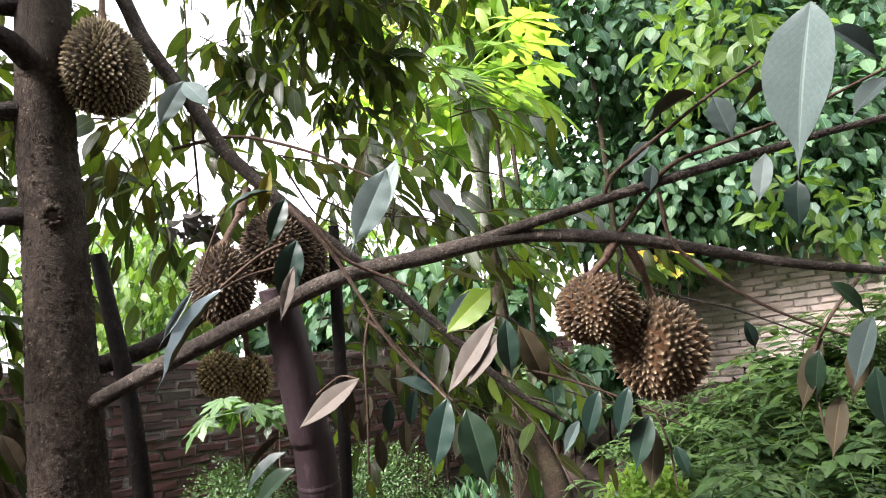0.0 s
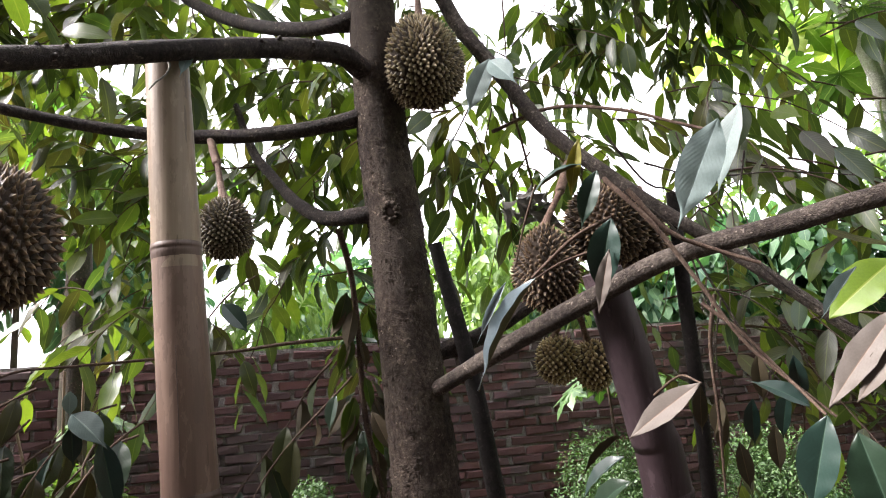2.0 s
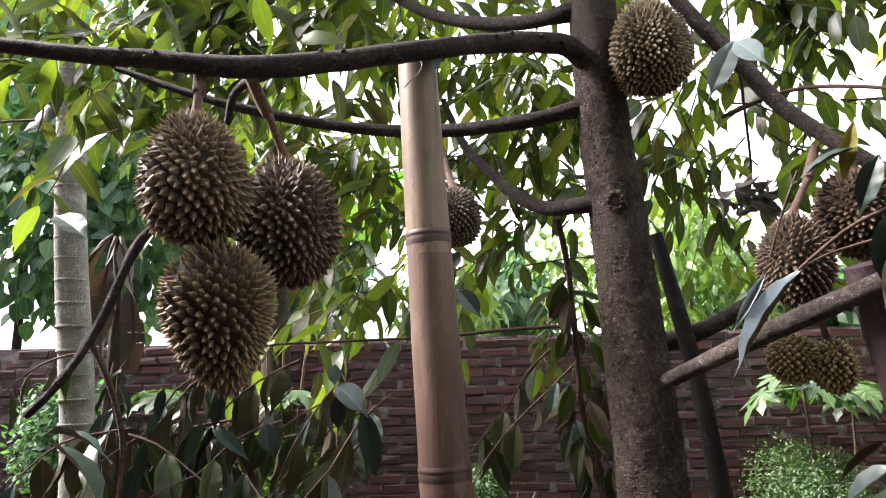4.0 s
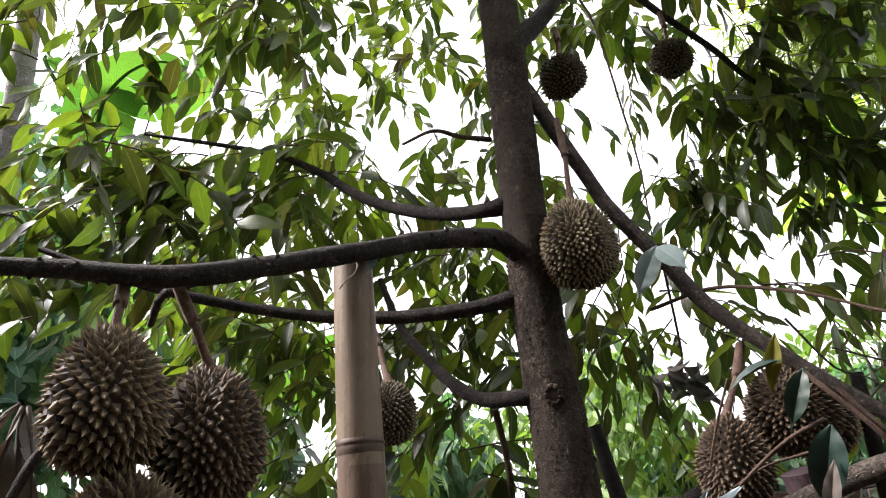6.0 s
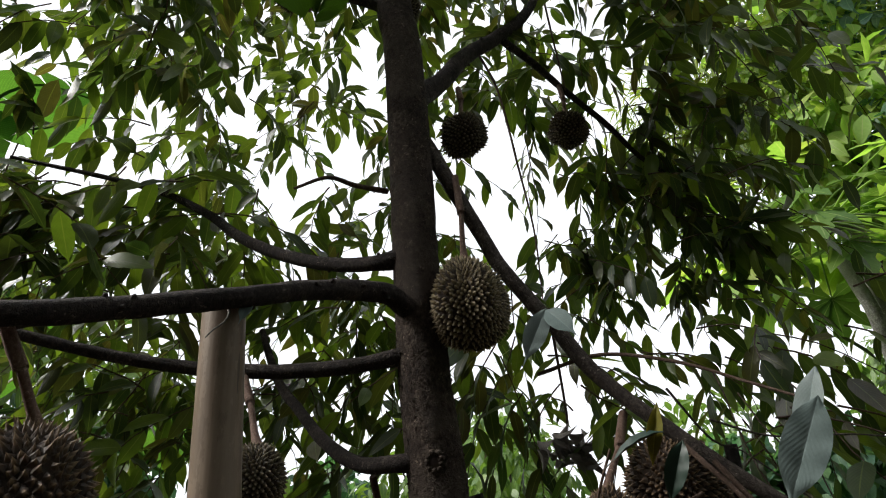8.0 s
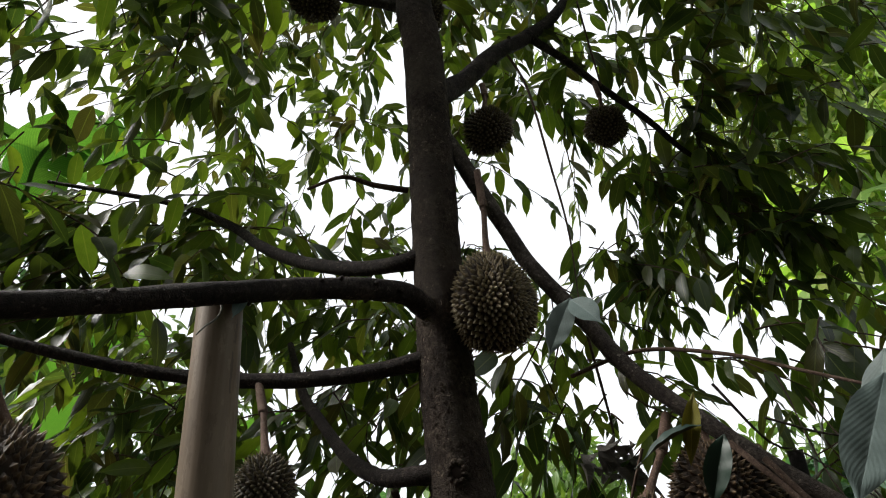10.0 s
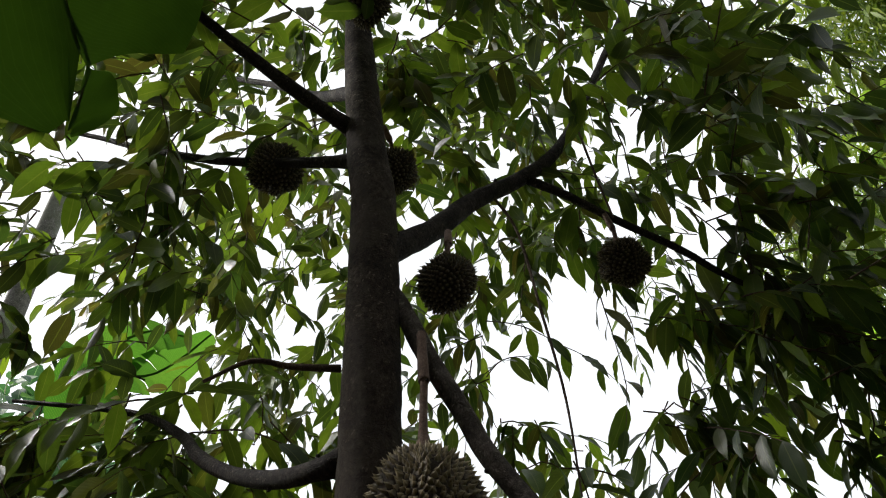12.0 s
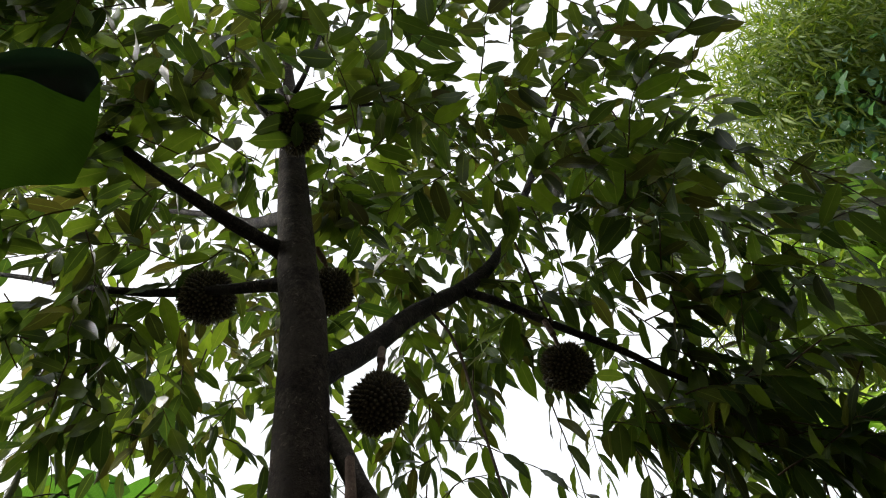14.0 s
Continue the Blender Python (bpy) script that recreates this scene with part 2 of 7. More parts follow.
M["dead"] = leaf_mat("dead_leaf", [(0.15, 0.135, 0.12), (0.24, 0.22, 0.20), (0.19, 0.17, 0.15)], (0.26, 0.24, 0.21), 0.8, 0.1, (1, 1, 1), 9.0, vein_bump=0.4)
M["wood_dark"] = bark_mat("weathered_dark_pole", (0.006, 0.004, 0.004), (0.013, 0.010, 0.0095), (0.030, 0.024, 0.023), 1.2, None, 0.4, 0.7)
M["stem"] = bark_mat("fruit_stalk", (0.10, 0.058, 0.042), (0.19, 0.118, 0.088), (0.29, 0.20, 0.155), 2.5, None, 0.5, 0.7)


def spine_mat(name, valley, flank, tip):
    """Spiny rind: crease shade painted dark between spines, paler flanks, worn tips, stained patches."""
    m, n, l, bs, out = base(name)
    uv = n.new("ShaderNodeUVMap")
    sp = n.new("ShaderNodeSeparateXYZ")
    l.new(uv.outputs["UV"], sp.inputs["Vector"])
    rnd = n.new("ShaderNodeNewGeometry").outputs["Random Per Island"]
    fine = noisy(n, l, 26.0, 4, 0.7)
    f = calc(n, l, "ADD", calc(n, l, "MULTIPLY", sp.outputs["Y"], 0.82), calc(n, l, "ADD", calc(n, l, "MULTIPLY", rnd, 0.14), calc(n, l, "MULTIPLY", fine, 0.16)))
    col = ramp(n, l, f, [(0.16, valley), (0.42, flank), (0.78, tip), (0.98, tip), (1.1, tuple(0.4 * c for c in tip))])
    big = noisy(n, l, 1.8, 4)
    stain = n.new("ShaderNodeMapRange")
    stain.inputs["From Min"].default_value, stain.inputs["From Max"].default_value = 0.48, 0.66
    l.new(big, stain.inputs["Value"])
    col = mixc(n, l, calc(n, l, "MULTIPLY", stain.outputs["Result"], 0.55), col, flank)
    l.new(col, bs.inputs["Base Color"])
    bs.inputs["Roughness"].default_value = 0.55
    bs.inputs["Specular IOR Level"].default_value = 0.35
    bump(n, l, bs, fine, 0.3, 0.02)
    return m


M["spine"] = spine_mat("durian_spines", (0.018, 0.011, 0.006), (0.098, 0.063, 0.030), (0.37, 0.275, 0.155))
M["spine_green"] = spine_mat("green_durian_spines", (0.026, 0.015, 0.008), (0.14, 0.105, 0.05), (0.46, 0.38, 0.235))
M["spine_olive"] = spine_mat("olive_durian_spines", (0.06, 0.034, 0.012), (0.24, 0.175, 0.065), (0.58, 0.50, 0.30))
# Copy for the high fruit, undersides' shade put into darker spine colours.
M["spine_shade_high"] = spine_mat("shaded_durian_spines", (0.016, 0.012, 0.007), (0.07, 0.054, 0.028), (0.27, 0.22, 0.135))
M["spine_brown"] = spine_mat("brown_durian_spines", (0.022, 0.011, 0.006), (0.09, 0.055, 0.028), (0.36, 0.275, 0.17))
# Copy for clustered fruit, the shadow they hang in painted as dark brown.
M["spine_shade"] = spine_mat("shade_tinted_durian_spines", (0.012, 0.007, 0.004), (0.062, 0.036, 0.018), (0.29, 0.20, 0.115))
M["husk_brown"] = bark_mat("brown_durian_husk", (0.045, 0.02, 0.009), (0.10, 0.048, 0.02), (0.16, 0.085, 0.038), 1.0, None, 0.4)
M["husk"] = bark_mat("durian_husk", (0.012, 0.007, 0.004), (0.024, 0.014, 0.008), (0.045, 0.028, 0.014), 1.0, None, 0.4)


def bamboo_mat(name, a, b, c, streak=0.5):
    m, n, l, bs, out = base(name)
    fib = noisy(n, l, 120, 4, 0.6, (1, 1, 0.03))
    big = noisy(n, l, 5, 5, 0.6, (1, 1, 0.6))
    col = ramp(n, l, calc(n, l, "ADD", calc(n, l, "MULTIPLY", big, 0.75), calc(n, l, "MULTIPLY", fib, 0.25)), [(0.3, a), (0.5, b), (0.68, c)])
    blotch = noisy(n, l, 22, 6, 0.7, (1, 1, 0.3))
    col = mixc(n, l, calc(n, l, "MULTIPLY", calc(n, l, "GREATER_THAN", blotch, 0.54), 0.35), col, tuple(0.6 * v for v in b))
    col = mixc(n, l, calc(n, l, "MULTIPLY", calc(n, l, "LESS_THAN", blotch, 0.42), 0.3), col, tuple(min(0.6, 1.3 * v) for v in c))
    spk = calc(n, l, "GREATER_THAN", noisy(n, l, 60, 5, 0.7, (1, 1, 0.12)), 0.63)
    col = mixc(n, l, calc(n, l, "MULTIPLY", spk, streak), col, tuple(0.45 * v for v in a))
    l.new(col, bs.inputs["Base Color"])
    bs.inputs["Roughness"].default_value = 0.5
    bs.inputs["Specular IOR Level"].default_value = 0.35
    bump(n, l, bs, fib, 0.25, 0.002)
    return m


M["bamboo"] = bamboo_mat("dry_bamboo", (0.092, 0.06072, 0.03956), (0.1518, 0.1086, 0.07176), (0.2162, 0.1638, 0.115), 0.45)
M["bamboo_low"] = bamboo_mat("brown_bamboo", (0.064, 0.0368, 0.0272), (0.108, 0.0672, 0.048), (0.16, 0.108, 0.08), 0.4)
M["bamboo_node"] = bamboo_mat("bamboo_node", (0.035, 0.02, 0.015), (0.06, 0.037, 0.028), (0.10, 0.066, 0.05))
M["post"] = bamboo_mat("dark_bamboo_post", (0.021, 0.0125, 0.0145), (0.044, 0.028, 0.032), (0.09, 0.065, 0.07), 0.55)
M["crack"] = bamboo_mat("bamboo_crack", (0.035, 0.022, 0.018), (0.05, 0.03, 0.024), (0.07, 0.045, 0.035))


def brick_mat(name, cols, algae):
    m, n, l, bs, out = base(name)
    rnd = n.new("ShaderNodeObjectInfo").outputs["Random"]
    isl = n.new("ShaderNodeNewGeometry").outputs["Random Per Island"]
    f = n.new("ShaderNodeMath")
    f.operation = "FRACT"
    l.new(calc(n, l, "ADD", rnd, isl), f.inputs[0])
    k = len(cols)
    col = ramp(n, l, f.outputs[0], [(i / (k - 1), c) for i, c in enumerate(cols)])
    g = noisy(n, l, 38, 6, 0.7)
    col = mixc(n, l, calc(n, l, "MULTIPLY", g, 0.7), col, tuple(0.5 * c for c in cols[0]))
    tc = n.new("ShaderNodeTexCoord")
    geo = n.new("ShaderNodeNewGeometry")
    t = n.new("ShaderNodeTexNoise")
    t.inputs["Scale"].default_value, t.inputs["Detail"].default_value = 1.6, 6
    l.new(geo.outputs["Position"], t.inputs["Vector"])
    col = mixc(n, l, calc(n, l, "MULTIPLY", calc(n, l, "GREATER_THAN", t.outputs["Fac"], 0.55), 0.6), col, algae)
    s = n.new("ShaderNodeTexNoise")
    s.inputs["Scale"].default_value, s.inputs["Detail"].default_value, s.inputs["Roughness"].default_value = 11.0, 7, 0.7
    l.new(geo.outputs["Position"], s.inputs["Vector"])
    col = mixc(n, l, calc(n, l, "MULTIPLY", calc(n, l, "GREATER_THAN", s.outputs["Fac"], 0.62), 0.2), col, (0.2, 0.165, 0.157))
    col = mixc(n, l, calc(n, l, "MULTIPLY", calc(n, l, "LESS_THAN", s.outputs["Fac"], 0.40), 0.35), col, tuple(0.4 * v for v in cols[0]))
    l.new(col, bs.inputs["Base Color"])
    bs.inputs["Roughness"].default_value = 0.92
    bump(n, l, bs, calc(n, l, "ADD", g, s.outputs["Fac"]), 0.8, 0.008)
    return m


M["brick"] = brick_mat("old_brick", [(0.080, 0.036, 0.037), (0.108, 0.045, 0.043), (0.084, 0.045, 0.048), (0.14, 0.054, 0.050), (0.062, 0.039, 0.042)], (0.054, 0.043, 0.043))
M["brick_pale"] = brick_mat("pale_brick", [(0.568, 0.447, 0.404), (0.619, 0.499, 0.456), (0.55, 0.464, 0.421), (0.636, 0.482, 0.43)], (0.50, 0.44, 0.40))


def earth_mat(name, cols, scale, strength=0.8, dist=0.03):
    m, n, l, bs, out = base(name)
    a, b = noisy(n, l, scale, 8, 0.65), noisy(n, l, scale * 9, 6, 0.7)
    col = ramp(n, l, calc(n, l, "ADD", calc(n, l, "MULTIPLY", a, 0.6), calc(n, l, "MULTIPLY", b, 0.4)), cols)
    l.new(col, bs.inputs["Base Color"])
    bs.inputs["Roughness"].default_value = 0.95
    bump(n, l, bs, calc(n, l, "ADD", a, b), strength, dist)
    return m


M["mortar"] = earth_mat("lime_mortar", [(0.34, (0.09, 0.075, 0.072)), (0.46, (0.19, 0.165, 0.16)), (0.6, (0.36, 0.33, 0.325))], 9, 1.0, 0.02)
M["mortar_pale"] = earth_mat("pale_lime_mortar", [(0.34, (0.16, 0.14, 0.13)), (0.48, (0.42, 0.36, 0.33)), (0.62, (0.54, 0.47, 0.43))], 14, 1.0, 0.02)
M["render"] = earth_mat("grey_wall_render", [(0.3, (0.06, 0.055, 0.05)), (0.5, (0.12, 0.11, 0.10)), (0.7, (0.17, 0.16, 0.145))], 3, 0.4, 0.01)
M["soil"] = earth_mat("soil", [(0.3, (0.0132, 0.0072, 0.0054)), (0.5, (0.033, 0.0192, 0.0144)), (0.62, (0.027, 0.03, 0.0132)), (0.75, (0.051, 0.033, 0.0252))], 1.3)
M["litter"] = leaf_mat("leaf_litter", [(0.0385, 0.0198, 0.011), (0.066, 0.0363, 0.022), (0.088, 0.0605, 0.04125), (0.04675, 0.03025, 0.0231)], (0.0825, 0.055, 0.033), 0.7, 0.1, (1, 1, 1), 8.0)


# ---- mesh builders ----
class Build:
    """Collects vertices, faces, UVs and material slots of one mesh."""

    def __init__(self):
        self.v, self.f, self.uv, self.mi, self.n = [], [], [], [], 0

    def add(self, verts, faces, uvs, slot=0):
        verts, faces = np.asarray(verts, float), np.asarray(faces, int)
        self.v.append(verts)
        self.f.append((faces + self.n).tolist())
        self.uv.append(np.asarray(uvs, float)[faces.ravel()])
        self.mi.append(np.full(len(faces), slot))
        self.n += len(verts)

    def mesh(self, name, mats, smooth=True):
        me = bpy.data.meshes.new(name)
        faces = [q for some in self.f for q in some]
        me.from_pydata(np.concatenate(self.v).tolist(), [], faces)
        lay = me.uv_layers.new(name="UVMap")
        lay.data.foreach_set("uv", np.concatenate(self.uv).astype(np.float32).ravel())
        me.polygons.foreach_set("material_index", np.concatenate(self.mi).astype(np.int32))
        me.polygons.foreach_set("use_smooth", np.full(len(faces), smooth))
        for m in mats:
            me.materials.append(m)
        me.update()
        return me


def part(name, mesh, parent=None, label="", m=None):
    ob = new(name, mesh)
    if parent is not None:
        ob.parent = parent
    if m is not None:
        ob.matrix_basis = m
    if label:
        tagged(ob, label)
    return ob


def thing(name, label, category, group="", place=(0, 0, 0), kind=""):
    ob = new(name)
    ob.location = place
    ob.empty_display_size = 0.1
    return tagged(ob, label, category, group, kind)


def unit(v):
    v = np.asarray(v, float)
    return v / np.maximum(np.linalg.norm(v, axis=-1, keepdims=True), 1e-9)


def spline(points, step=0.04):
    """Catmull-Rom through (x, y, z, radius) rows."""
    p = np.asarray(points, float)
    p = np.vstack([2 * p[0] - p[1], p, 2 * p[-1] - p[-2]])
    out = []
    for i in range(1, len(p) - 2):
        k = max(2, int(np.linalg.norm(p[i + 1, :3] - p[i, :3]) / step))
        t = np.linspace(0, 1, k, endpoint=False)[:, None]
        a, b, c, d = p[i - 1 : i + 3]
        out.append(0.5 * (2 * b + (c - a) * t + (2 * a - 5 * b + 4 * c - d) * t**2 + (3 * b - a - 3 * c + d) * t**3))
    out.append(p[-2:-1])
    return np.concatenate(out)


def tube(bd, points, sides=8, step=0.04, rough=0.0, slot=0, seed=0, cap=True):
    """A limb through (x, y, z, radius) rows, its skin uneven by rough."""
    p = spline(points, step)
    ways = unit(np.gradient(p[:, :3], axis=0))
    ref = np.array([0.31, 0.17, 0.93]) if abs(ways[0, 2]) < 0.9 else np.array([0.9, 0.3, 0.1])
    a = unit(np.cross(ways, ref))
    b = np.cross(ways, a)
    ang = np.linspace(0, 2 * np.pi, sides, endpoint=False)
    ring = np.cos(ang)[None, :, None] * a[:, None] + np.sin(ang)[None, :, None] * b[:, None]
    rad = np.abs(p[:, 3])[:, None] * np.ones(sides)
    if rough:
        rs = np.random.RandomState(seed + 7)
        k = rs.normal(0, 1, rad.shape)
        k = (k + np.roll(k, 1, 1) + np.roll(k, -1, 1)) / 3
        k[1:-1] = (k[:-2] + k[1:-1] + k[2:]) / 3
        rad = rad * (1 + rough * k)
    v = (p[:, None, :3] + ring * rad[:, :, None]).reshape(-1, 3)
    i, j = np.meshgrid(np.arange(len(p) - 1), np.arange(sides), indexing="ij")
    q = np.stack([i * sides + j, i * sides + (j + 1) % sides, (i + 1) * sides + (j + 1) % sides, (i + 1) * sides + j], -1).reshape(-1, 4)
    far = np.concatenate([[0], np.cumsum(np.linalg.norm(np.diff(p[:, :3], axis=0), axis=1))])
    uv = np.stack([np.tile(ang / 6.283, len(p)), np.repeat(far, sides)], -1)
    bd.add(v, q, uv, slot)
    if cap:
        for row, flip in ((0, True), (len(p) - 1, False)):
            c = np.vstack([v[row * sides : (row + 1) * sides], p[row, :3]])
            idx = np.arange(sides)
            tri = np.stack([idx, (idx + 1) % sides, np.full(sides, sides)], -1)
            bd.add(c, tri[:, ::-1] if flip else tri, np.tile([[0.5, far[row]]], (sides + 1, 1)), slot)
    return p


# Blade outlines as half widths at even steps along the midrib.
OVAL = (0.03, 0.60, 0.92, 1.0, 0.97, 0.80, 0.40, 0.0)
DRIP = (0.04, 0.44, 0.76, 0.93, 1.0, 1.0, 0.94, 0.80, 0.52, 0.16, 0.05, 0.0)
BLADE = (0.04, 0.60, 0.90, 1.0, 1.0, 0.96, 0.84, 0.56, 0.14, 0.0)
LANCE = (0.03, 0.55, 0.9, 1.0, 0.8, 0.42, 0.0)
SMALL = (0.05, 0.95, 0.8, 0.0)
HEART = (0.35, 1.0, 0.75, 0.0)


def leaves(bd, root, way, face, length, width, outline=OVAL, fold=0.22, curl=0.25, slot=0, seed=0):
    """Adds many leaf blades: arrays of root, way along the midrib, face normal, length and full width."""
    root, way = np.asarray(root, float), unit(way)
    n, k = len(root), len(outline)
    side = unit(np.cross(way, face))
    up = np.cross(side, way)
    length, width = np.broadcast_to(length, n)[:, None], np.broadcast_to(width, n)[:, None]
    rs = np.random.RandomState(seed + 3)
    cu = (curl * (0.4 + rs.rand(n)))[:, None]
    fo = (fold * rs.uniform(0.3, 1.6, n))[:, None]
    rows, uvs = [], []
    for i, h in enumerate(outline):
        s = i / (k - 1)
        mid = root + way * length * s - up * length * cu * s * s
        w = width * 0.5 * h
        wob = rs.uniform(-0.12, 0.12, (n, 1)) * w
        rows += [mid - side * w + up * (w * fo + wob), mid, mid + side * w + up * (w * fo - wob)]
        uvs += [(0, s), (0.5, s), (1, s)]
    v = np.stack(rows, 1).reshape(-1, 3)
    q = []
    for i in range(k - 1):
        a = 3 * i
        q += [(a, a + 1, a + 4, a + 3), (a + 1, a + 2, a + 5, a + 4)]
    q = (np.asarray(q)[None] + (np.arange(n) * 3 * k)[:, None, None]).reshape(-1, 4)
    bd.add(v, q, np.tile(uvs, (n, 1)), slot)


def spray(rs, start, way, length, n, droop, leaf_len, hang=0.9):
    """A drooping twig and the roots, ways and faces of its alternate leaves."""
    s = np.linspace(0, 1, 6)[:, None]
    way = unit(way)
    pts = start + way * length * s + np.array([0, 0, -1.0]) * droop * length * s**2 + rs.normal(0, 0.012, (6, 3)) * s
    k = np.linspace(0.12, 1.0, n)
    at = np.stack([np.interp(k, s[:, 0], pts[:, c]) for c in range(3)], -1)
    tang = unit(np.stack([np.interp(k, s[:, 0], np.gradient(pts, axis=0)[:, c]) for c in range(3)], -1))
    out = unit(np.cross(tang, (0, 0, 1.0))) * np.where(np.arange(n) % 2, 1, -1)[:, None]
    out[-1] *= 0.15
    lw = 0.55 * tang + 0.75 * out + rs.normal(0, 0.28, (n, 3)) + np.array([0, 0, -hang]) * rs.uniform(0.3, 1.3, (n, 1))
    face = np.array([0, 0, 1.0]) + 0.5 * out + rs.normal(0, 0.45, (n, 3))
    ln = leaf_len * rs.uniform(0.7, 1.2, n)
    return np.hstack([pts, np.linspace(1, 0.45, 6)[:, None]]), at, lw, face, ln


OPENINGS = []                            # gaps in the crown: (from, to, radius there, radius here)


def in_opening(p):
    for a, b, ra, rb in OPENINGS:
        a, b = np.array(a), np.array(b)
        s = np.dot(p - a, b - a) / np.dot(b - a, b - a)
        if 0 <= s <= 1.3 and np.linalg.norm(p - a - s * (b - a)) < ra + (rb - ra) * s:
            return True
    return False


def foliage(clusters, seed, leaf_len=0.125, ratio=0.36, droop=0.5, hang=0.9, twig=0.0025, per=(6, 10), span=(0.22, 0.45), centre=None, outline=OVAL, singles=False, keep=0.72, gaps=True):
    """Sprays of leaves scattered through balls (centre, radius, count): twigs and blades as two meshes' data."""
    rs = np.random.RandomState(seed)
    tw, lf = Build(), Build()
    got = []
    for c, r, count in clusters:
        c = np.asarray(c, float)
        for _ in range(count):
            d = unit(rs.normal(0, 1, 3))
            start = c + d * r * rs.rand() ** 0.5
            if rs.rand() > keep or gaps and in_opening(start - np.array([0, 0, 0.1])):
                continue
            way = np.array([*rs.normal(0, 1, 2), rs.normal(0.1, 0.4)])
            if centre is not None:
                away = start - np.asarray(centre)
                away[2] *= 0.3
                way = way + 1.1 * unit(away)
            pts, at, lw, fc, ln = spray(rs, start, way, rs.uniform(*span), rs.randint(*per), droop * rs.uniform(0.5, 1.4), leaf_len, hang)
            if gaps and rs.rand() < 0.5 and in_opening(pts[4, :3]):
                continue
            pts[:, 3] *= twig
            tube(tw, pts, 4, 0.08, cap=False)
            got.append((at, lw, fc, ln))
    at, lw, fc, ln = (np.concatenate(x) for x in zip(*got))
    if singles:
        return tw, list(zip(at, lw, fc, ln))
    leaves(lf, at, lw, fc, ln, ln * ratio * rs.uniform(0.85, 1.15, len(ln)), outline, seed=seed)
    return tw, lf


# ---- ground and walls ----
def ground_height(x, y):
    """Uneven soil that rises towards the far corner of the garden."""
    a = np.clip(0.545 * x + 0.839 * y, -20, 7.2)
    n = np.clip(-0.839 * x + 0.545 * y, -1.5, 6.0)
    return 0.32 * np.maximum(0, a - 2.4) * (1.2 - 0.14 * n) + 0.05 * np.sin(0.9 * x + 0.4) * np.cos(0.7 * y) + 0.03 * np.sin(2.3 * x - 1.7 * y)


def build_ground():
    bd = Build()
    near = np.linspace(-14, 14, 113)
    a = np.concatenate([[-900, -300, -100, -40, -22], near, [22, 40, 100, 300, 900]])
    x, y = np.meshgrid(a, a + 4, indexing="ij")
    rs = np.random.RandomState(5)
    z = ground_height(x, y) * np.clip(2.2 - np.hypot(x, y) / 12, 0, 1) + rs.normal(0, 0.008, x.shape)
    n = len(a)
    i, j = np.meshgrid(np.arange(n - 1), np.arange(n - 1), indexing="ij")
    q = np.stack([i * n + j, (i + 1) * n + j, (i + 1) * n + j + 1, i * n + j + 1], -1).reshape(-1, 4)
    bd.add(np.stack([x, y, z], -1).reshape(-1, 3), q, np.stack([x, y], -1).reshape(-1, 2))
    ob = new("ground", bd.mesh("ground", [M["soil"]]))
    return tagged(ob, "dark garden soil with weeds and fallen leaves", "ground", kind="structure")


build_ground()

TURN = radians(57)                       # the garden wall faces back along this heading
N1 = np.array([-math.sin(TURN), math.cos(TURN), 0])      # away from the camera
A1 = np.array([math.cos(TURN), math.sin(TURN), 0])       # along the back wall, to the side wall
D1, D2 = 4.45, 6.6
COURSE, BRICK = 0.0605, 0.215


def wall_frame(origin, along):
    """A pose with x along the wall, y into it, z up."""
    inward = np.array([-along[1], along[0], 0])
    return Matrix(((along[0], inward[0], 0, origin[0]), (along[1], inward[1], 0, origin[1]), (0, 0, 1, 0), (0, 0, 0, 1)))


def brick_mesh(k, mat, rs, length, height, depth):
    """One hand-made brick, its corners worn unevenly, front at y = 0."""
    bd = Build()
    lx, lz = length / 2, height / 2
    b = 0.006
    v = []
    for y, s in ((0.0, b), (b, 0.0), (depth, 0.0)):
        for sx, sz in ((-1, -1), (1, -1), (1, 1), (-1, 1)):
            v.append((sx * (lx - s) + rs.normal(0, 0.005), y + (rs.normal(0, 0.003) if y < depth else 0), sz * (lz - s) + rs.normal(0, 0.003)))
    f = [(0, 1, 2, 3)]
    for r in (0, 4):
        f += [(r, r + 4, r + 5, r + 1), (r + 1, r + 5, r + 6, r + 2), (r + 2, r + 6, r + 7, r + 3), (r + 3, r + 7, r + 4, r)]
    bd.add(v, f, [(p[0], p[2]) for p in v])
    return bd.mesh("brick", [mat], False)


